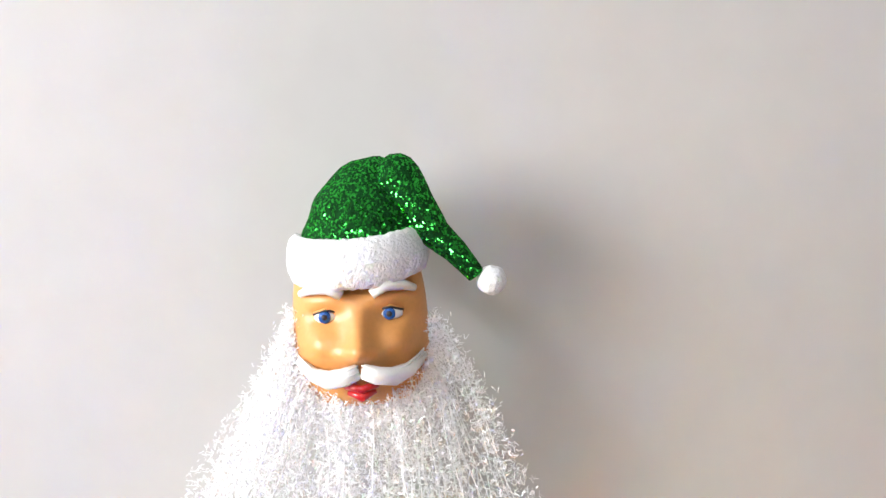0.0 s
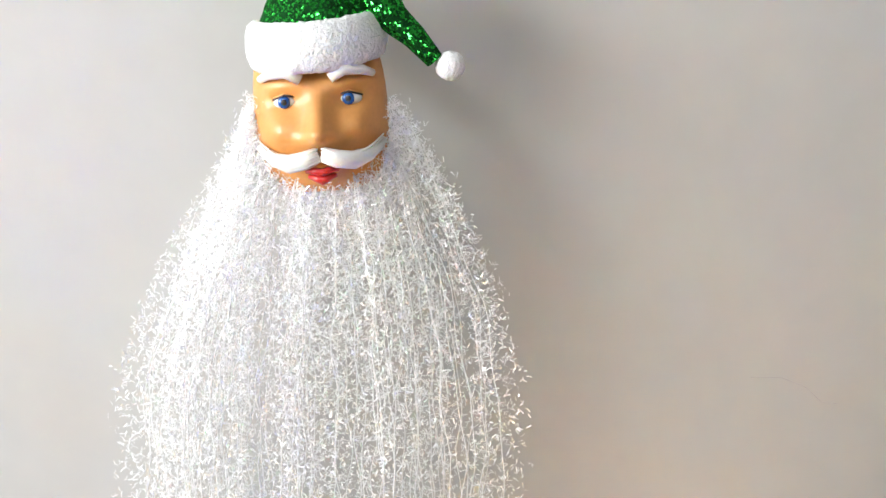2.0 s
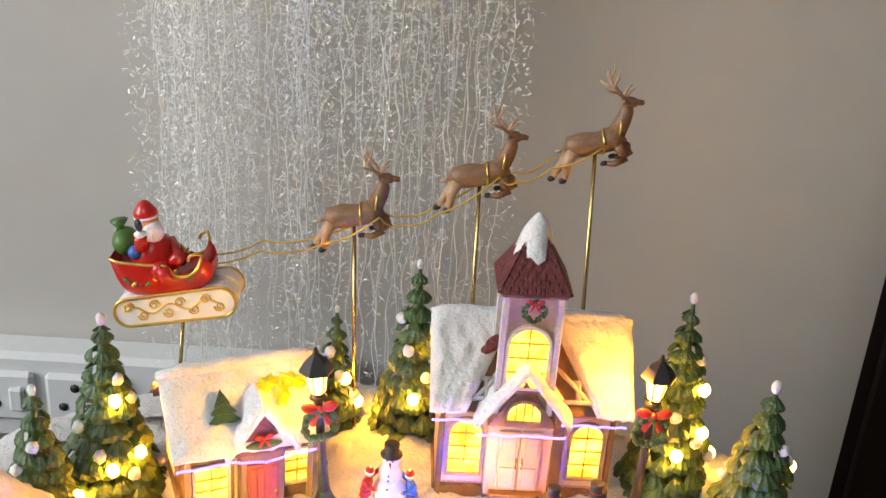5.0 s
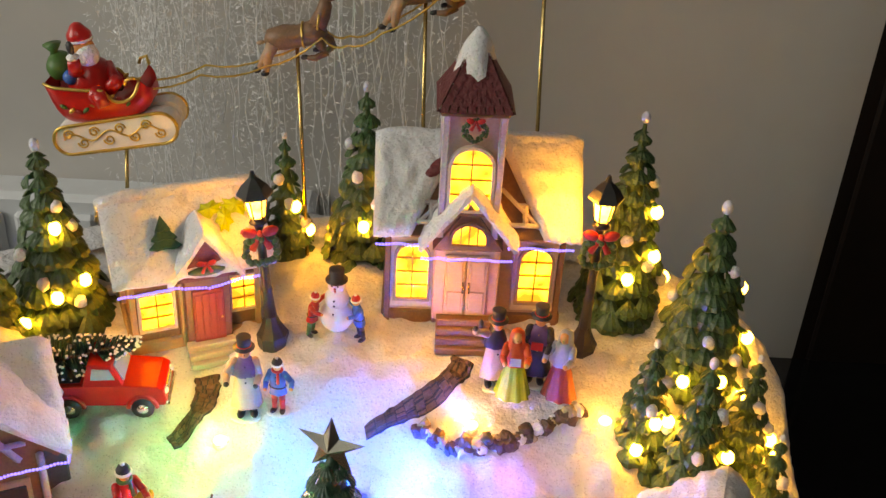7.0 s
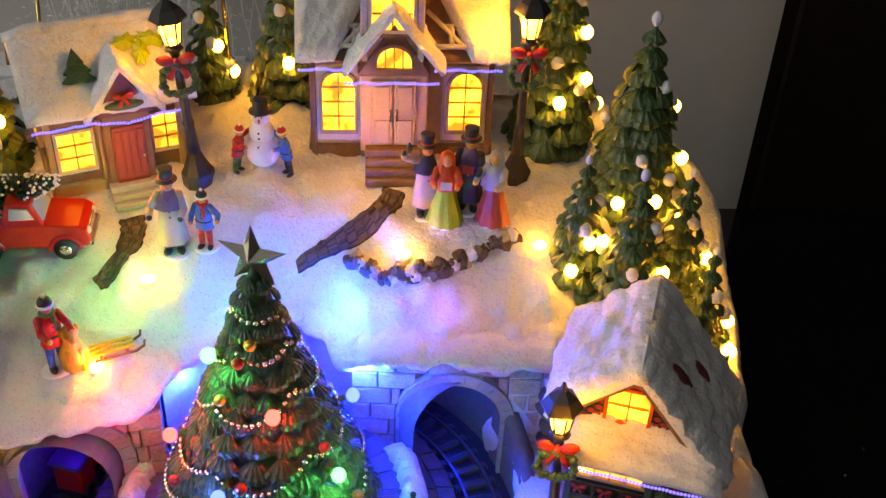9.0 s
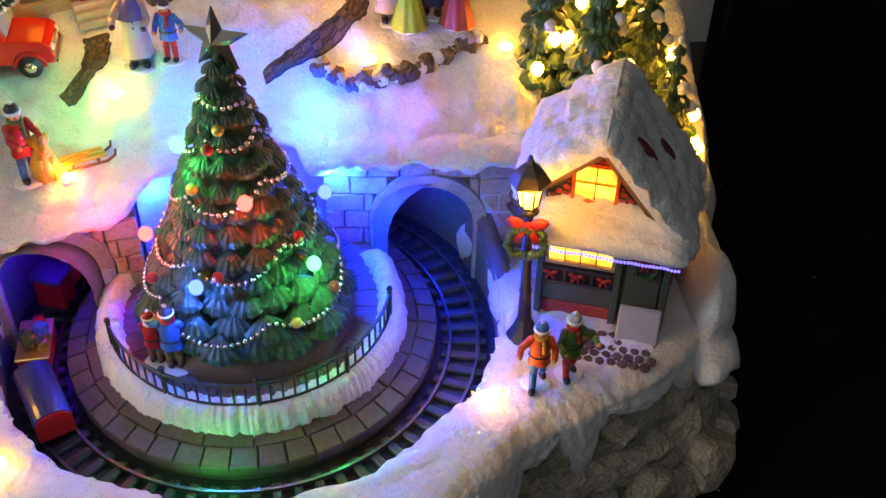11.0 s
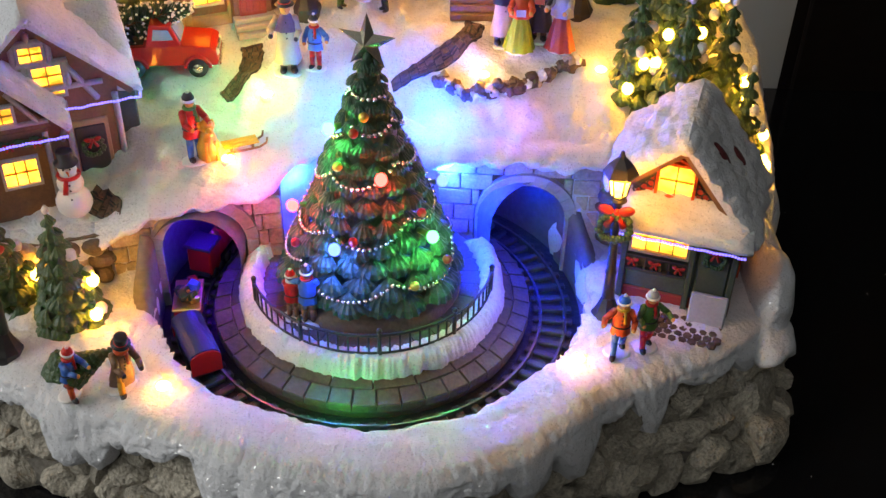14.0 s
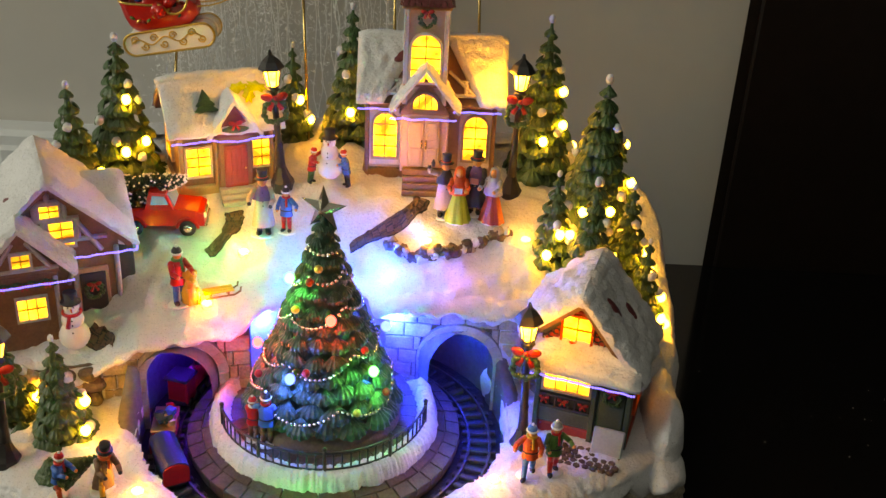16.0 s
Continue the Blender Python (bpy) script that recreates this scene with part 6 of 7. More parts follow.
# ---------- pickup ----------
def pickup():
    c = thing("pickup_truck", "red model pickup truck with a snowy fir tree on its bed", "truck", pose(-.1085, .3865, upper(-.1085, .3865) - .0015, 0, 0, 5) @ Matrix.Scale(1.1, 4))
    L = .0265
    side = [(-L, .006), (L, .006), (L + .001, .0085), (L, .0145), (L - .003, .0165), (.0085, .0178), (.004, .0275), (-.0065, .0285), (-.0095, .0175), (-L, .0168)]
    g = Geo()
    n = len(side)
    rows = []
    for y, k in ((-.0118, .94), (-.0112, 1.0), (-.008, 1.01), (.008, 1.01), (.0112, 1.0), (.0118, .94)):
        rows.append([(x * (.985 if abs(y) > .0115 else 1), y * (.86 if z > .02 else 1), .012 + (z - .012) * k) for x, z in side])
    g.grid(rows, smooth=False, wrap=True)
    g.f.append(tuple(range(n))[::-1]); g.m.append(0); g.s.append(False)
    g.f.append(tuple(range(len(g.v) - n, len(g.v)))); g.m.append(0); g.s.append(False)
    part("body", g, "red", c)
    part("bed", Geo().box((-.0185, 0, .0172), (.015, .018, .0012)), "dark", c)
    for q in (-1, 1):
        part("side_window", Geo().prism([(-.0060, .0190), (.0062, .0190), (.0030, .0260), (-.0045, .0265)], q * .01045, q * .0112), "glass", c, "pale blue window")
    part("windscreen", Geo().add([(.0090, -.0088, .0190), (.0090, .0088, .0190), (.0052, .0080, .0268), (.0052, -.0080, .0268), (.0082, -.0088, .0188), (.0082, .0088, .0188), (.0046, .0080, .0268), (.0046, -.0080, .0268)], [(0, 1, 2, 3), (4, 7, 6, 5), (0, 3, 7, 4), (1, 5, 6, 2), (0, 4, 5, 1), (3, 2, 6, 7)]), "glass", c)
    for x in (-.0165, .0165):
        for q in (-1, 1):
            w = part("wheel", Geo().rod((x, q * .0085, .0048), (x, q * .0128, .0048), .0052, seg=16), "dark", c, "black tyre")
            part("hub_cap", Geo().lathe([(.0028, 0), (.0026, .0006), (.0008, .0011)], 12, 0, pose(x, q * .0127, .0048, -90 * q, 0, 0)), "bead", w)
            part("wheel_arch", Geo().tube([(x + .0066 * math.cos(a), q * .0118, .0050 + .0066 * math.sin(a)) for a in np.linspace(0, math.pi, 9)], .0011, seg=6), "red", c)
    part("bumper", Geo().box((L + .0012, 0, .0070), (.0022, .0235, .0026), bevel=.0007), "bead", c, "chrome bumper")
    part("grille", Geo().box((L + .0006, 0, .0118), (.0012, .012, .004), bevel=.0004), "bead", c)
    for y in (-.0082, .0082):
        part("headlight", Geo().ball((L + .0006, y, .0125), (.0012, .0019, .0019), seg=8, rings=5), "white", c)
    part("tail_light", Geo().box((-L - .0003, -.009, .013), (.001, .002, .003)), "bow", c)
    # the load
    g = Geo()
    rnd = random.Random(2)
    T = Matrix.Translation((-.010, 0, .0270)) @ pose(0, 0, 0, 0, 74, 0)
    t = thing("felled_fir", "snow-dusted brush fir tree lying on the pickup truck", "tree", pose(-.1085, .3865, upper(-.1085, .3865) - .0015, 0, 0, 5) @ Matrix.Scale(1.1, 4) @ T)
    part("stem", Geo().rod((0, 0, -.026), (0, 0, .022), .0009), "brown", t)
    a, b = Geo(), Geo()
    for k in range(420):
        f = rnd.random()
        z, r = -.022 + .046 * f, .0115 * (1 - f) ** .8 + .0015
        an = rnd.uniform(0, 6.28)
        p = Vector((0, 0, z))
        q = Vector((r * math.cos(an), r * math.sin(an), z + .004))
        a.rod(p, q, .0005, .0004, seg=3)
        if k % 2:
            b.ball(q, .00075, seg=5, rings=3)
    part("needles", a, "leaf", t, kind="stuff")
    part("frost", b, "white", t, kind="stuff")


pickup()


# ---------- train ----------
def train():
    def car(deg, r=R_TRACK + .0005):
        return Matrix.Translation(ringpt(r, deg, .0708)) @ pose(0, 0, 0, 0, 0, deg + 90)
    G = "toy train"
    t = thing("train_wagon", "dark blue toy wagon with a rounded roof and red end", "train wagon", car(207), G)
    part("body", Geo().box((0, 0, .0075), (.034, .0150, .010), bevel=.001), "navy", t)
    part("roof", Geo().prism([(.0086 * math.cos(a), .0125 + .0058 * math.sin(a)) for a in np.linspace(0, math.pi, 13)], -.0175, .0175, at=pose(0, 0, 0, 0, 0, 90)), "navy", t, "rounded navy roof")
    for s in (-1, 1):
        part("end_wall", Geo().prism([(-.0082, .003), (.0082, .003)] + [(.0082 * math.cos(a), .0125 + .0050 * math.sin(a)) for a in np.linspace(0, math.pi, 11)], -.0006, .0006, at=pose(s * .0178, 0, 0, 0, 0, 90)), "red", t, "red end wall")
        for q in (-1, 1):
            part("wheel", Geo().rod((s * .010, q * .0062, .0026), (s * .010, q * .0076, .0026), .0027, seg=12), "dark", t)
    t = thing("train_tender", "red toy wagon loaded with small parcels and greenery", "train wagon", car(186), G)
    part("body", Geo().box((0, 0, .0070), (.026, .0145, .010), bevel=.001), "red", t)
    part("rim", Geo().box((0, 0, .0123), (.0275, .0158, .0014), bevel=.0004), "gold", t)
    rnd = random.Random(6)
    for k in range(9):
        m = ("leaf2", "blue", "gold", "leaf2", "red")[k % 5]
        part("parcel", Geo().box((rnd.uniform(-.009, .009), rnd.uniform(-.004, .004), .0145 + rnd.uniform(0, .003)), (.006, .005, .005), bevel=.0006, rot=(rnd.uniform(-30, 30), rnd.uniform(-30, 30), rnd.uniform(0, 90))), m, t)
    for s in (-1, 1):
        for q in (-1, 1):
            part("wheel", Geo().rod((s * .008, q * .0062, .0026), (s * .008, q * .0076, .0026), .0027, seg=12), "dark", t)
    t = thing("locomotive", "red toy steam locomotive inside the tunnel", "locomotive", car(163), G)
    part("boiler", Geo().rod((-.004, 0, .0115), (-.022, 0, .0115), .0068, seg=16), "red", t)
    part("cab", Geo().box((.005, 0, .0125), (.013, .0150, .018), bevel=.001), "red", t)
    part("cab_roof", Geo().box((.005, 0, .0225), (.017, .0175, .0022), bevel=.0009), "dark", t)
    part("frame", Geo().box((-.007, 0, .0040), (.038, .0130, .003)), "dark", t)
    part("chimney", Geo().lathe([(.0020, .017), (.0022, .022), (.0034, .0255), (.0028, .026)], 12, 0, pose(-.017, 0, 0)), "dark", t)
    part("dome", Geo().lathe([(.0030, .0165), (.0030, .019), (.001, .0212)], 12, 0, pose(-.009, 0, 0)), "gold", t)
    for x in (-.018, -.010, -.001, .007):
        for q in (-1, 1):
            part("wheel", Geo().rod((x, q * .0062, .0032), (x, q * .0077, .0032), .0034, seg=12), "dark", t)


train()


# ---------- sleigh and reindeer on rods ----------
def deer(at, rod_xy, label):
    """A leaping reindeer, facing +x, its belly at the origin; the rod runs down to the snow."""
    d = thing("reindeer", label, "reindeer figurine", at, "reindeer on rods")
    g = Geo()
    g.tube([(-.0195, 0, .0045), (-.0165, 0, .0065), (-.009, 0, .0068), (0, 0, .0060), (.008, 0, .0068), (.0135, 0, .0095)], lambda f: (.0032, .0068, .0074, .0066, .0074, .0058)[min(5, int(f * 5.01))], 0, 10)
    g.tube([(.0105, 0, .0095), (.0155, 0, .0160), (.0185, 0, .0215), (.0195, 0, .0250)], lambda f: .0056 - .0024 * f, 0, 9)
    g.ball((.0212, 0, .0262), (.0050, .0034, .0034), 0, 10, 7, rot=(0, 18, 0)).rod((.0225, 0, .0260), (.0288, 0, .0242), .0025, .0015, 0, 8)
    for q in (-1, 1):
        g.ball((.0178, q * .0042, .0285), (.0012, .0030, .0016), 0, 7, 5, rot=(q * 25, 0, 0))
        # hind legs stretched back, forelegs tucked under
        g.tube([(-.0155, q * .0035, .0050), (-.0205, q * .0040, -.0010), (-.0240 - q * .002, q * .0040, -.0065), (-.0265 - q * .003, q * .0038, -.0105)], lambda f: .0042 - .0027 * f, 1, 7)
        g.ball((-.0280 - q * .003, q * .0038, -.0115), (.0026, .0016, .0019), 2, 7, 5)
        g.tube([(.0100, q * .0038, .0035), (.0140 + q * .002, q * .0044, -.0015), (.0150 + q * .002, q * .0046, -.0050), (.0095 + q * .003, q * .0046, -.0070), (.0050 + q * .003, q * .0046, -.0060)], lambda f: .0034 - .0019 * f, 0, 7)
        g.ball((.0035 + q * .003, q * .0046, -.0055), (.0026, .0016, .0016), 2, 7, 5)
    g.ball((-.0235, 0, .0060), (.0028, .0014, .0013), 1, 6, 4)
    body = part("body", g, ["brown", "tanfur", "dark"], d)
    g = Geo()
    for q in (-1, 1):
        g.tube([(.0182, q * .0020, .0290), (.0150, q * .0055, .0345), (.0120, q * .0070, .0400), (.0118, q * .0065, .0450)], lambda f: .0013 - .0007 * f, 0, 6)
        g.tube([(.0150, q * .0055, .0345), (.0100, q * .0075, .0370), (.0070, q * .0080, .0400)], lambda f: .0011 - .0006 * f, 0, 6)
        g.tube([(.0125, q * .0068, .0390), (.0160, q * .0080, .0440), (.0170, q * .0080, .0475)], lambda f: .0010 - .0006 * f, 0, 6)
        g.tube([(.0180, q * .0022, .0300), (.0215, q * .0040, .0335), (.0245, q * .0045, .0350)], lambda f: .0010 - .0005 * f, 0, 6)
    part("antlers", g, "tanfur", d)
    g = Geo().tube([(.0125 + .0062 * math.cos(a) * .35, .0062 * math.sin(a), .0125 + .0062 * math.cos(a)) for a in np.linspace(0, 6.28, 20)], .0007, seg=5)
    g.tube([(.002 + .0010 * math.cos(a), .0072 * math.sin(a), .0062 + .0072 * math.cos(a)) for a in np.linspace(0, 6.28, 20)], .0007, seg=5)
    part("harness", g, "gold", d)
    inv = at.inverted()
    top, bot = Vector((at.translation.x - .003, at.translation.y, at.translation.z - .0005)), Vector(rod_xy)
    part("rod", Geo().rod(inv @ top, inv @ bot, .0012, seg=10), "brass", d, "thin brass support rod")
    return d


Y = .502
deer(Matrix.Translation((-.0205, Y, .3215)) @ pose(0, 0, 0, 0, -13, 0) @ Matrix.Scale(.93, 4), (-.018, .486, .193), "brown leaping reindeer with antlers and a gold rein")
deer(Matrix.Translation((.0475, Y, .3500)) @ pose(0, 0, 0, 0, -13, 0) @ Matrix.Scale(.93, 4), (.048, .495, .193), "brown leaping reindeer with antlers and a gold rein")
deer(Matrix.Translation((.1085, Y, .3725)) @ pose(0, 0, 0, 0, -16, 0) @ Matrix.Scale(.93, 4), (.114, .497, .193), "brown leaping reindeer with antlers and a gold rein")


def sleigh():
    at = Matrix.Translation((-.1195, .490, .2735)) @ pose(0, 0, 0, 0, -9, 0) @ Matrix.Scale(.92, 4)
    s = thing("sleigh", "red sleigh with gold trim and scrolled cream runners, on a rod", "sleigh", at)
    # hull: a curved side profile, swept across and rounded below
    top = [(-.033, .036), (-.026, .034), (-.010, .0315), (.001, .030), (.006, .0235), (.013, .0225), (.019, .026), (.0225, .033)]
    bot = [(-.0335, .033), (-.0315, .020), (-.027, .012), (-.017, .0085), (.006, .0085), (.018, .011), (.0255, .018), (.0265, .026)]
    def flowing(P, n=30):
        P, res = [Vector(p) for p in P], []
        P = [P[0] * 2 - P[1]] + P + [P[-1] * 2 - P[-2]]
        for i in range(n + 1):
            u = i * (len(P) - 3) / n
            j = min(int(u), len(P) - 4)
            f = u - j
            a, b, c, d = P[j:j + 4]
            res.append(.5 * (2 * b + (c - a) * f + (2 * a - 5 * b + 4 * c - d) * f * f + (3 * b - a - 3 * c + d) * f ** 3))
        return res
    top, bot = flowing(top), flowing(bot)
    rows, m = [], len(top)
    for k in range(9):
        a = k / 8 * math.pi / 2
        rows.append([(b.x + (t.x - b.x) * (1 - math.cos(a)), -.0168 * (1 - .30 * abs(2 * i / (m - 1) - 1) ** 3) * (.45 + .55 * math.sin(a)), b.y + (t.y - b.y) * (1 - math.cos(a))) for i, (b, t) in enumerate(zip(bot, top))])
    back = [[(x, -y, z) for x, y, z in r] for r in rows[::-1]]
    g = Geo().grid(rows).grid(back).grid([rows[0], back[-1]])
    inner = [[(x, y * .9, z) for x, y, z in rows[-1]], [(x * .95, y * .62, z * .45 + .011) for x, y, z in rows[-1]]]
    g.grid([rows[-1], inner[0], inner[1], [(x, -y, z) for x, y, z in inner[1]], [(x, -y, z) for x, y, z in inner[0]], back[0]])
    g.grid([[r[0] for r in rows + back], [(-.030, .0, .022)] * 18]).grid([[r[-1] for r in rows + back], [(.0245, 0, .022)] * 18])
    hull = part("hull", g, "red", s)
    for q in (-1, 1):
        part("gold_trim", Geo().tube([(x, -q * y, z + .0004) for x, y, z in rows[-1]] + [(.0205, q * .0167, .0365), (.0165, q * .0167, .0355), (.0150, q * .0167, .0325)], .0010, seg=6), "gold", hull)
        # painted garland on the side
        g = Geo()
        for k in range(10):
            x = -.024 + k * .0042
            g.ball((x, q * (.0152 + .0004 * (k % 2)), .0225 - .004 * math.sin(k * .75)), (.0026, .0012, .0012), k % 3, 7, 4, rot=(0, 35 * (-1) ** k, 0))
        part("painted_garland", g, ["green", "gold", "bow"], hull)
        # runner: a long cream blade with rounded ends and gold scrolls
        y0, y1 = q * .0030, q * .0140
        pl = [(-.0275 + .0090 * math.cos(a), .0006 + .0090 * math.sin(a)) for a in np.linspace(math.pi / 2, math.pi * 1.5, 12)] + [(.0280 + .0098 * math.cos(a), .0030 + .0098 * math.sin(a)) for a in np.linspace(-math.pi / 2, math.pi / 2, 12)]
        r = part("runner", Geo().prism(pl, min(y0, y1), max(y0, y1)), "white", s, "cream runner with gold scrolls")
        g = Geo().tube([(x, q * .0141, z) for x, z in pl], .0011, seg=6, closed=True)
        g.tube([(-.030 + .060 * f, q * .0143, .0014 + .0024 * f + .0026 * math.sin(f * 17)) for f in np.linspace(0, 1, 40)], .0006, seg=5)
        for k in range(8):
            c = (-.027 + k * .0078, q * .0143, .0012 + .0003 * k + .0030 * (-1) ** k)
            g.tube([(c[0] + .0034 * (1 - f * .75) * math.cos(8.5 * f + (k % 2) * 3.1), c[1], c[2] + .0034 * (1 - f * .75) * math.sin(8.5 * f + (k % 2) * 3.1)) for f in np.linspace(0, 1, 16)], .0006, seg=5)
        part("scroll", g, "gold", r)
    inv = at.inverted()
    part("rod", Geo().rod((.004, 0, .004), inv @ Vector((-.1235, .483, .180)), .0012, seg=10), "brass", s, "thin brass support rod")
    # the driver: one plain painted mesh
    g = Geo()
    g.lathe([(.0135, .020), (.0140, .030), (.0110, .041), (.0050, .046)], 14, 0, pose(-.010, 0, 0))
    g.ball((-.0085, 0, .052), (.0068, .0066, .0072), 1, 12, 8).ball((-.0050, 0, .0475), (.0062, .0068, .0075), 2, 12, 8)
    g.lathe([(.0074, .0555), (.0070, .0600), (.0030, .0655), (.0008, .0665)], 12, 0, pose(-.0095, 0, 0)).ball((-.0095, 0, .0565), (.0078, .0078, .0022), 2, 12, 5)
    g.rod((-.004, -.010, .041), (.004, -.012, .050), .0040, .0036, 0).ball((.0042, -.012, .0525), (.0038, .0038, .0022), 2, 9, 5).ball((.0045, -.012, .0580), (.0030, .0020, .0042), 3, 9, 6)
    g.rod((-.006, .010, .038), (.006, .008, .030), .0040, .0034, 0).ball((.008, .008, .0290), .0032, 3, 9, 6)
    g.rod((-.006, -.005, .022), (.010, -.006, .030), .0052, .0044, 0).rod((.010, -.006, .030), (.0135, -.006, .0225), .0042, .0036, 0).rod((-.006, .005, .022), (.012, .006, .034), .005, .004, 0)
    part("sleigh_driver_doll", g, ["red", "skin", "fur", "dark"], None, "white-bearded doll in a red suit waving from the sleigh", "doll", at=at @ pose(-.009, 0, 0, 0, 0, -48) @ pose(.009, 0, 0))
    sack = Geo().ball((-.0245, 0, .042), (.0080, .0105, .0085), 0, 12, 8).lathe([(.0035, .048), (.0022, .051), (.0055, .0555)], 10, 0, pose(-.026, 0, 0)).ball((-.0175, -.0085, .0375), .0045, 1, 9, 6)
    part("sack", sack, ["green", "blue"], None, "dark green gift sack in the sleigh", "sack", at=at)
    # reins looping from deer to deer
    for q in (-1, 1):
        y = Y + q * .007
        seq = [(-.106, .490 + q * .006, .3000), (-.075, y, .3045), (-.040, y, .3110), (-.0095, y, .3290), (.004, y, .3255), (.022, y, .3330), (.0545, y, .3570), (.064, y, .3550), (.082, y, .3640), (.110, y, .3790)]
        pts = []
        for a, b in zip(seq, seq[1:]):
            a, b = Vector(a), Vector(b)
            pts += [a.lerp(b, f) - Vector((0, 0, .003 * 4 * f * (1 - f))) for f in (0, .25, .5, .75)]
        part("rein", Geo().tube(pts + [seq[-1]], .0006, seg=5), "gold", None, "gold cord rein from the sleigh to the reindeer", "cord", group="gold reins")


sleigh()


# ---------- paths, stones, bulbs in the snow ----------
def pathway(name, label, pts, wid, seed):
    """A cobbled path: a dark bed with polygonal stones, set in the snow."""
    p = thing(name, label, "path", kind="structure")
    P = [Vector(q) for q in pts]
    rnd = random.Random(seed)
    line = []
    for a, b in zip(P, P[1:]):
        line += [a.lerp(b, f) for f in np.linspace(0, 1, 8)[:-1]]
    line.append(P[-1])
    rows = []
    n = len(line)
    at = lambda i: line[max(0, min(n - 1, i))]

    def pos(i, s, dz):
        t = (at(i + 1) - at(i - 1)).normalized()
        w = wid * (1 - .55 * (i / n) ** 2) * (1 + .25 * nz(i, seed, s, .5))
        x, y = at(i).x - t.y * s * w, at(i).y + t.x * s * w
        return (x, y, top_z(x, y, .1) + .0004 + dz)
    for i in range(n):
        rows.append([pos(i, s, -.0035 if abs(s) == 1 else .0006) for s in (-1, -.88, -.4, 0, .4, .88, 1)])
    part("bed", Geo().grid(rows), "trackbed", p)
    i = 0
    while i < n - 2:
        k = 2
        off = rnd.uniform(-.2, .2)
        cuts = [-.92, -.45 + off, .02 - off, .48 + off, .92]
        for a, b in zip(cuts, cuts[1:]):
            j = rnd.uniform(-.25, .25)
            q = [pos(i, a + .06, 0), pos(i + k, a + .06 + j * .3, 0), pos(i + k, (a + b) / 2, 0), pos(i + k, b - .06, 0), pos(i, b - .06, 0)]
            c = sum((Vector(v) for v in q), Vector()) / 5
            q = [Vector(v).lerp(c, .05) for v in q]
            up = Vector((0, 0, .0009))
            g = Geo()
            top = [v.lerp(c, .15) + up * 1.3 for v in q]
            m = len(q)
            g.add([v - up for v in q] + [v + up * .7 for v in q] + top, [tuple(range(2 * m, 3 * m))[::-1]] + [(h, (h + 1) % m, (h + 1) % m + m, h + m)[::-1] for h in range(m)] + [(h + m, (h + 1) % m + m, (h + 1) % m + 2 * m, h + 2 * m)[::-1] for h in range(m)])
            part("cobblestone", g, "cobble", p)
        i += k
    return p


pathway("path", "dark cobbled path from the house to the snow", [(-.061, .399), (-.0595, .390), (-.061, .380), (-.067, .371), (-.074, .364)], .0072, 1)
pathway("path", "dark cobbled path curving down from the church steps", [(.073, .404), (.069, .395), (.058, .386), (.042, .379), (.024, .374)], .0066, 2)
pathway("path", "dark path from the timbered house", [(-.142, .303), (-.128, .296), (-.124, .287)], .0075, 3)


def doorstep():
    p = thing("cobbled_forecourt", "small cobbled forecourt before the cottage", "paving", pose(.187, .246, .0905, 0, 0, -15), kind="structure")
    rnd = random.Random(12)
    for i in range(7):
        for j in range(5):
            x, y = -.017 + i * .0052 + .0026 * (j % 2), -.012 + j * .0044
            g = Geo().lathe([(.0026, -.001), (.0026, .0005), (.0019, .0012)], 6, 0, pose(x, y, 0, 0, 0, rnd.uniform(0, 60)), False)
            part("cobblestone", g, "cobble", p)


doorstep()


def stone_row():
    rnd = random.Random(9)
    s = thing("stone_border", "row of small brown and grey stones edging the snow", "stones", kind="structure")
    for k in range(64):
        f = k / 63
        x = .050 + .083 * f + rnd.uniform(-.001, .001)
        y = .3725 - .010 * math.sin(math.pi * min(1, f * 1.15)) + .007 * f ** 3 + rnd.uniform(-.0022, .0022)
        g = Geo()
        bm = bmesh.new()
        bmesh.ops.create_icosphere(bm, subdivisions=2, radius=1)
        w = rnd.uniform(.0022, .0046)
        for v in bm.verts:
            v.co *= 1 + .55 * nz(v.co.x + k * 3, v.co.y, v.co.z, 1.9)
        g.add([v.co * w for v in bm.verts], [[v.index for v in q.verts] for q in bm.faces], 0, False)
        bm.free()
        m = ("cobble", "slab", "cobble", "brick", "cobble", "snow", "slab")[k % 7]
        part("snow_lump" if m == "snow" else "stone", g, m, s, at=pose(x, y, top_z(x, y, .1) + rnd.uniform(-.0004, .0022), rnd.uniform(0, 90), rnd.uniform(0, 90), 0))
    return s


stone_row()


def snow_bulb(x, y, z, power=.018):
    """A warm bulb set in the snow, throwing its light on it."""
    b = thing("ground_light", "small warm bulb set in the snow", "ground light", pose(x, y, z), "bulbs in the snow")
    part("bulb", Geo().ball((0, 0, .0006), (.0036, .0036, .0014), seg=12, rings=6), "bulb", b, "glowing warm bulb")
    part("collar", Geo().lathe([(.0040, -.004), (.0040, -.0006), (.0030, -.0002)], 12), "fur", b)
    lamp("ground_light_beam", "POINT", (x, y - .003, z + .008), power, (1.0, .47, .07), .004)


for x, y in ((-.049, .366), (.147, .378), (.078, .3725)):
    snow_bulb(x, y, top_z(x, y, .1) + .0008)
snow_bulb(-.065, .3155, top_z(-.065, .3155, .1) + .0008)
snow_bulb(.1255, .217, .092)
snow_bulb(-.083, .1925, .092)


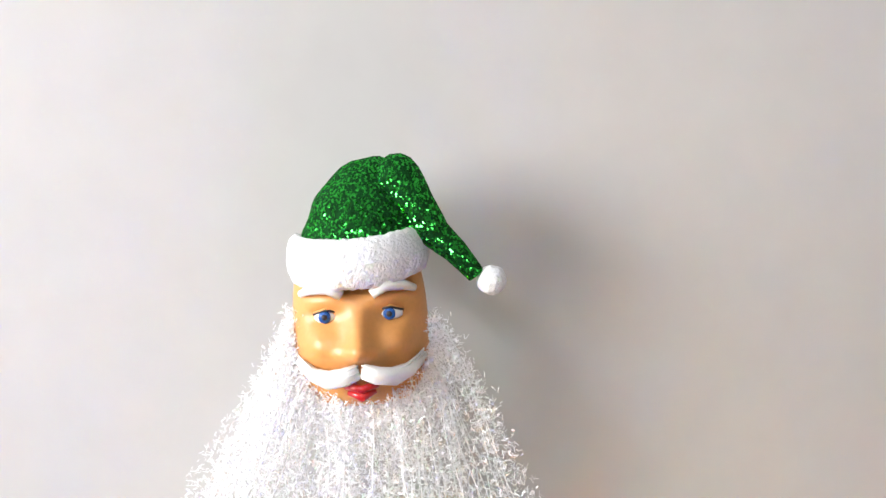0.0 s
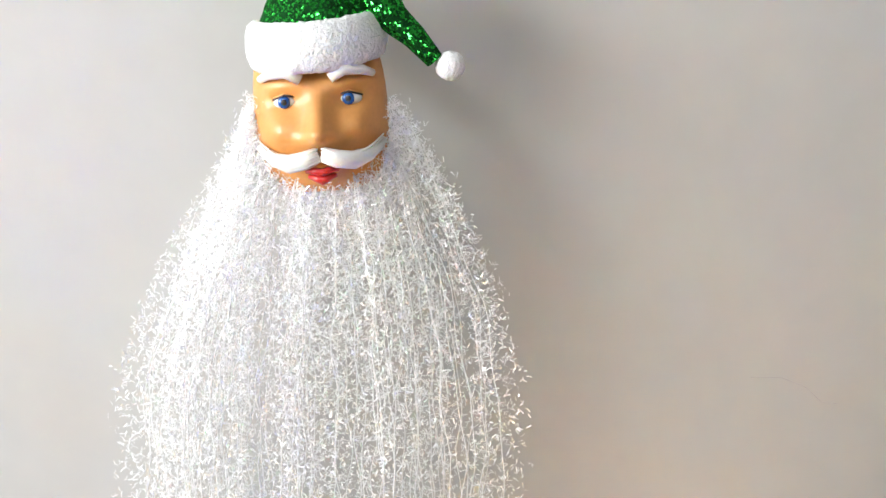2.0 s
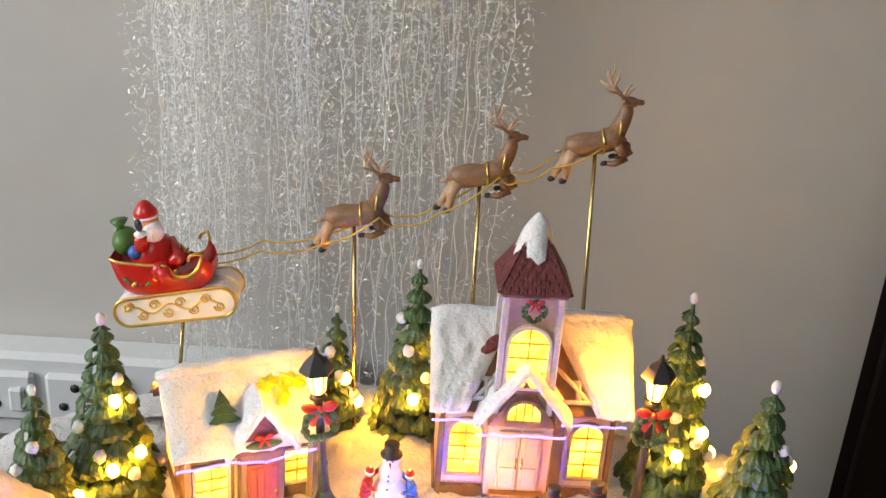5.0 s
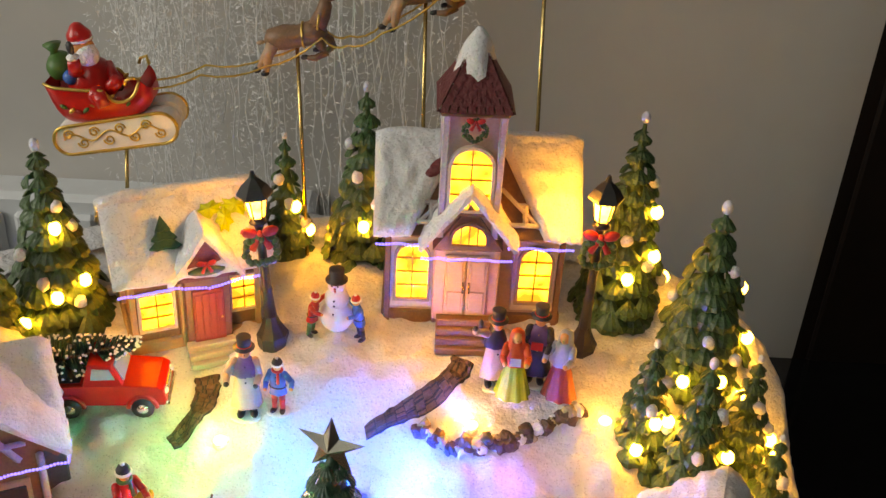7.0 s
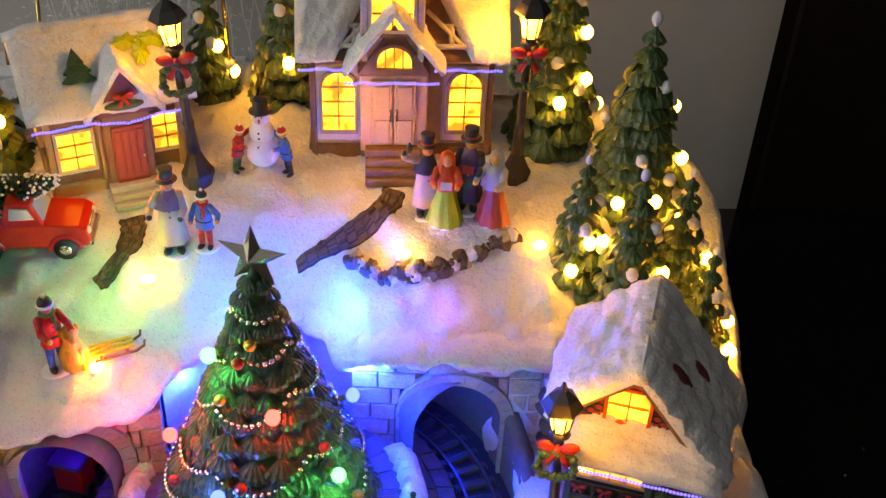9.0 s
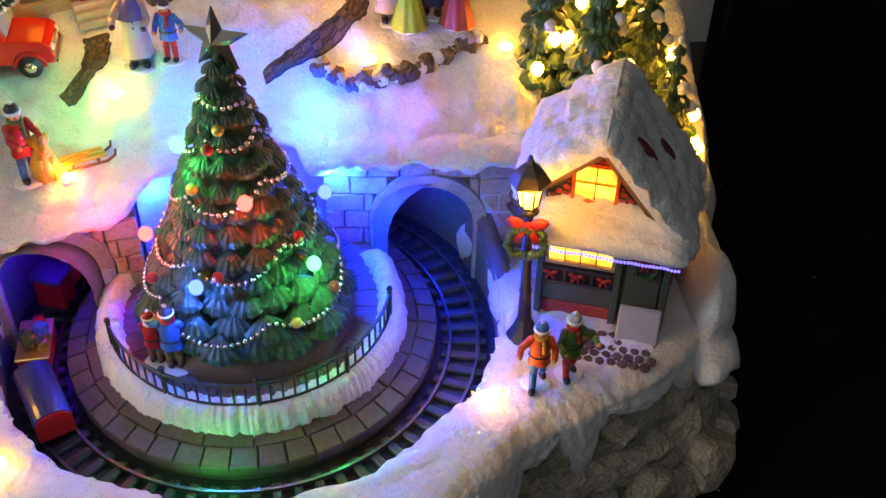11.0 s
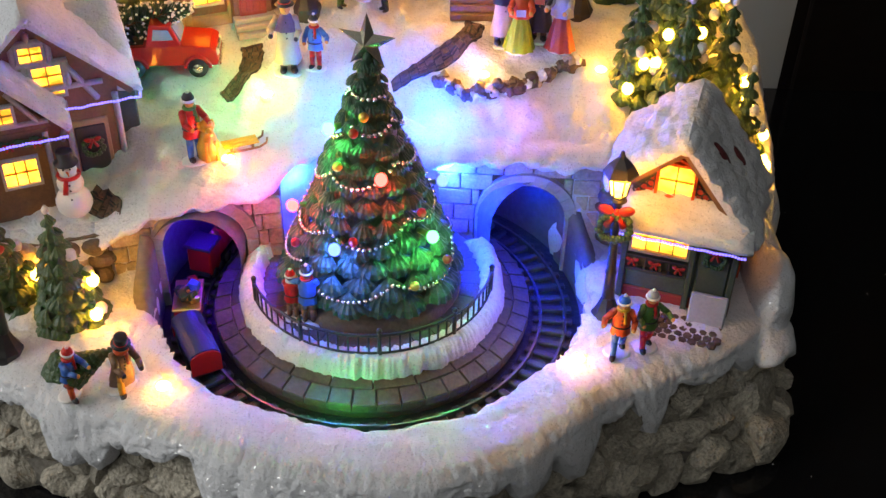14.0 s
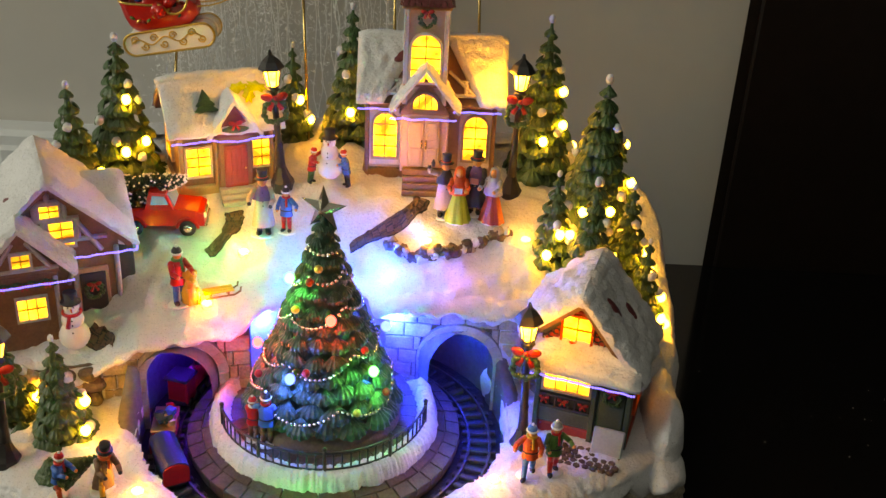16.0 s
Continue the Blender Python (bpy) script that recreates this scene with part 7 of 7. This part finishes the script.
# ---------- light of the model's lamps ----------
WARM = (1.0, .40, .03)
for x, y, z, p in ((-.0385, .411, .272, .125), (.1265, .415, .281, .125), (.142, .238, .180, .085), (-.170, .196, .172, .018)):
    lamp("lantern_light", "POINT", (x, y, z), p, WARM, .004)
# added fill lamps before house and church, unseen, standing in for window light
lamp("house_fill", "POINT", (-.060, .385, .212), .045, WARM, .006)
lamp("church_fill", "POINT", (.060, .395, .228), .055, WARM, .006)
# coloured lamps hidden behind the Christmas tree and in the tunnels
lamp("blue_tree_light", "POINT", (.0575, .3235, .136), 1.5, (.0, .015, 1.0), .004)
lamp("cyan_tree_light", "POINT", (-.006, .342, .176), .05, (.0, .40, 1.0), .004)
lamp("green_tree_light", "POINT", (-.060, .350, .180), .034, (.02, 1.0, .30), .004)
lamp("violet_tree_light", "POINT", (.098, .342, .168), .014, (.22, .08, 1.0), .004)
lamp("magenta_tree_light", "POINT", (-.050, .291, .150), .035, (1.0, .03, .14), .004)
lamp("blue_valley_light", "POINT", (.047, .345, .166), .38, (.0, .05, 1.0), .004)
lamp("blue_niche_light", "POINT", (-.026, .326, .128), .85, (.0, .02, 1.0), .004)
lamp("green_track_light", "POINT", (.004, .184, .084), .020, (.0, 1.0, .12), .003)
lamp("blue_tunnel_light", "POINT", (-.083, .312, .118), .11, (.04, .0, 1.0), .004)
lamp("blue_tunnel_light", "POINT", (.104, .352, .112), .11, (.0, .02, 1.0), .004)
lamp("blue_track_light", "POINT", (.112, .262, .118), .10, (.0, .04, 1.0), .004)


# ---------- the bearded ornament on the wall ----------
def ornament():
    o = thing("hanging_ornament", "hanging white-bearded doll ornament with a long glittering tinsel beard", "doll ornament", pose(-.0525, .690, .6445))
    g = Geo()
    # head: a moulded mask
    rows = []
    for i in range(29):
        v = -1.28 + 2.68 * i / 28
        row = []
        for k in range(33):
            u = -1.5 + 3.0 * k / 32
            x, z = .0435 * math.sin(u) * (math.cos(v * .62) ** .35 if v > 0 else math.cos(v) ** .5 * .98 + .02), .046 * math.sin(v)
            y = -.034 * math.cos(u) * math.cos(v * .9)
            G_ = lambda cx, cz, sx, sz: math.exp(-((x - cx) / sx) ** 2 - ((z - cz) / sz) ** 2)
            y -= .0160 * G_(0, -.006, .0085, .0080) + .0085 * G_(0, .006, .0060, .013)       # nose
            y -= .0060 * (G_(.0115, -.008, .0060, .0055) + G_(-.0115, -.008, .0060, .0055))  # nostrils
            y -= .0080 * (G_(.025, -.003, .011, .010) + G_(-.025, -.003, .011, .010))        # cheeks
            y += .0062 * (G_(.0200, .0155, .0100, .0055) + G_(-.0200, .0155, .0100, .0055))  # sockets
            y -= .0042 * (G_(.0195, .0260, .0130, .0055) + G_(-.0195, .0260, .0130, .0055))  # brow
            y -= .0035 * G_(0, -.036, .014, .007)
            row.append((x, y, z))
        rows.append(row)
    g.grid(rows)
    # eyes, brows, moustache, lips
    for q in (-1, 1):
        g.ball((q * .0200, -.0232, .0155), (.0078, .0048, .0046), 1, 14, 8)
        g.ball((q * .0200 - .0008, -.0272, .0156), (.0040, .0018, .0040), 2, 12, 6)
        g.ball((q * .0200 - .0008, -.0287, .0156), (.0019, .0007, .0019), 3, 10, 5)
        g.tube([(q * .0125, -.0262, .0182), (q * .0200, -.0288, .0200), (q * .0280, -.0240, .0172)], .0007, 3, 5)
        g.tube([(q * .0130, -.0255, .0195), (q * .0200, -.0272, .0206), (q * .0275, -.0235, .0180)], .0010, 0, 6)
        g.tube([(q * .0090, -.0335, .0290), (q * .0180, -.0330, .0345), (q * .0290, -.0260, .0330), (q * .0355, -.0190, .0300)], lambda f: .0042 - .0028 * abs(f - .35), 1, 8)
        m = [(q * .0010, -.0420, -.0165), (q * .0100, -.0425, -.0198), (q * .0200, -.0375, -.0218), (q * .0300, -.0285, -.0195), (q * .0395, -.0170, -.0125)]
        g.tube(m, lambda f: .0050 + .0012 * math.sin(math.pi * f) - .0046 * max(0, f - .45), 1, 10)
        for k in range(5):
            g.tube([(a, b - .0048 + .0006 * abs(k - 2), c + .0020 * (k - 2)) for a, b, c in m], .0006, 1, 5)
    g.tube([(-.0100, -.0365, -.0270), (-.004, -.0405, -.0268), (0, -.0408, -.0282), (.004, -.0405, -.0268), (.0100, -.0365, -.0270)], lambda f: .0014 + .0014 * math.sin(math.pi * f), 4, 8)
    g.tube([(-.0085, -.0365, -.0305), (0, -.0402, -.0330), (.0085, -.0365, -.0305)], lambda f: .0014 + .0020 * math.sin(math.pi * f), 4, 8)
    part("face_mask", g, ["skin", "white", "eyeblue", "dark", "red"], o, "painted smooth doll face with a moulded moustache", at=pose(0, 0, 0, 0, -4, 0))
    # plush brim, glitter hat, pompom
    rows = []
    for i in range(15):
        a = 2 * math.pi * i / 14
        row = []
        for k in range(61):
            u = -1.75 + 3.5 * k / 60
            f = nz(u * 9, a * 2, 0, 2.2) * .0016 + nz(u * 30, a * 7, 0, 1.7) * .0009
            zc = .0510 + .004 * u * .5 - .0025 * math.cos(u * 1.6)
            r = 1 + (.0085 * math.cos(a) + f) / .046
            row.append((.0385 * math.sin(u) * r, -.037 * math.cos(u) * r, zc + (.0158 + f) * math.sin(a)))
        rows.append(row)
    part("brim", Geo().grid(rows), "fur", o, "fluffy white plush brim", at=pose(0, 0, 0, 0, -3, 0))
    rows = []
    for i in range(19):
        f = i / 18
        row = []
        for k in range(40):
            a = 2 * math.pi * k / 40
            w = .0380 * math.sqrt(max(0, 1 - f ** 2.3)) + .0008
            fold = .0022 * nz(math.cos(a) * 2, math.sin(a) * 2, f * 3, 1.5)
            row.append((.006 + .010 * f + (w + fold) * math.cos(a) - .008, (w * .80 + fold) * math.sin(a), .052 + .062 * f))
        rows.append(row)
    part("hat", Geo().grid(rows, wrap=True), "tinsel", o, "green glitter hat")
    cl = [(.012, -.006, .1075), (.024, -.010, .098), (.034, -.013, .083), (.046, -.013, .066), (.059, -.012, .055), (.0725, -.010, .040)]
    pts = []
    for a, b in zip(cl, cl[1:]):
        pts += [Vector(a).lerp(Vector(b), f) for f in (0, .33, .67)]
    pts.append(Vector(cl[-1]))
    part("hat_tail", Geo().tube(pts, lambda f: .0185 - .0125 * f ** .8 if f > .12 else .010 + .07 * f, 0, 16), "tinsel", o, "drooping green glitter hat tip")
    g = Geo()
    g.ball((.0825, -.010, .0365), .0095, seg=20, rings=14)
    g.v = [tuple(Vector(v) + (Vector(v) - Vector((.0825, -.010, .0365))) * .10 * nz(v[0], v[1], v[2], 420)) for v in g.v]
    part("pompom", g, "fur", o)
    # the beard: threads hung from behind the face, each carrying slivers of clear foil
    rnd = random.Random(11)
    th, fl, fl2 = Geo(), Geo(), Geo()
    X0, Y0, Z0 = -.054, .690, .640
    for k in range(190):
        u = rnd.uniform(-1, 1)
        side = abs(u)
        # where it starts, round the jaw
        a = u * 1.9
        sx, sz = .043 * math.sin(max(-1.57, min(1.57, a))), -.036 + .055 * side ** 1.6
        lo, hi = -.130, .130
        ex = (lo + hi) / 2 + (hi - lo) / 2 * (u + rnd.uniform(-.10, .10))
        depth = rnd.uniform(-.018, .034)
        ez = -.545 + rnd.uniform(-.06, .10)
        n = 44
        pts = []
        ph, ph2 = rnd.uniform(0, 6.28), rnd.uniform(0, 6.28)
        for i in range(n + 1):
            f = i / n
            z = sz + (ez - sz) * f
            sp = min(1, f / .42)
            sp = math.sin(sp * math.pi / 2) ** (1.25 if u < 0 else .85)
            x = sx + (ex - sx) * sp + .0018 * math.sin(11 * f * 3 + ph) + .0012 * math.sin(29 * f * 2 + ph2)
            y = -.020 * (1 - f) * (1 - side * .6) + depth * min(1, f * 5 + .25) + .0014 * math.sin(17 * f * 2 + ph2)
            pts.append(Vector((x, y, z)))
        if k % 3 == 0:
            th.tube(pts, .00042, seg=3)
        for i in range(n):
            a_, b_ = pts[i], pts[i + 1]
            dens = 14.5 - 14.2 * (i / n) ** .45 + (1.6 if u < -.1 else -.8)
            m = int(dens + rnd.random())
            for _ in range(max(m, 1)):
                c = a_.lerp(b_, rnd.random()) + Vector((rnd.gauss(0, .0034), rnd.gauss(0, .0030), 0))
                nn = Vector((rnd.gauss(0, .55) - .3, rnd.gauss(0, .55) - 1, rnd.gauss(0, .55) + .25)).normalized()
                d = nn.cross(Vector((rnd.gauss(0, 1), rnd.gauss(0, 1), rnd.gauss(0, 1)))).normalized()
                e = nn.cross(d)
                L, w = rnd.uniform(.0008, .0023), rnd.uniform(.00014, .00034)
                n3 = d.cross(e) * L * rnd.uniform(-.35, .35)
                (fl if rnd.random() < .72 else fl2).add([c - d * L - e * w, c - d * L + e * w, c + e * w + n3, c - e * w + n3, c + d * L + e * w, c + d * L - e * w], [(0, 1, 2, 3), (3, 2, 4, 5)])
    part("beard_threads", th, "strand", o, "long white beard threads", kind="stuff")
    part("beard_foil", fl, "fleck", o, "clear glittering foil slivers", kind="stuff")
    part("beard_foil", fl2, "strand", o, "white foil slivers", kind="stuff")
    part("hook", Geo().tube([(.002, .018, .095), (.002, .03, .100), (.002, .054, .100)], .0012, seg=6), "brass", o)


ornament()
part("wall_scratch", Geo().tube([(.262, .7448, .448), (.285, .7448, .4475), (.304, .7448, .440), (.318, .7448, .4275), (.330, .7448, .4265)], .00022, seg=5), "beam", None, "thin dark hairline scratch on the wall", "scratch", kind="structure")


def table_glitter():
    """Loose flakes of glitter fallen on the table round the base."""
    rnd = random.Random(31)
    g = Geo()
    for k in range(90):
        x, y, r, a = rnd.uniform(.20, .62), rnd.uniform(.02, .50), rnd.uniform(.0002, .0006), rnd.uniform(0, 6.28)
        if inside(x, y) < -.03:
            g.add([(x + r * math.cos(a + q * 1.57), y + r * math.sin(a + q * 1.57), TABLE + .0004 + .0003 * (q % 2)) for q in range(4)], [(0, 1, 2, 3)])
    part("glitter_flakes", g, "fleck", None, "tiny pale glitter flakes fallen on the black table", "glitter", kind="stuff")


table_glitter()
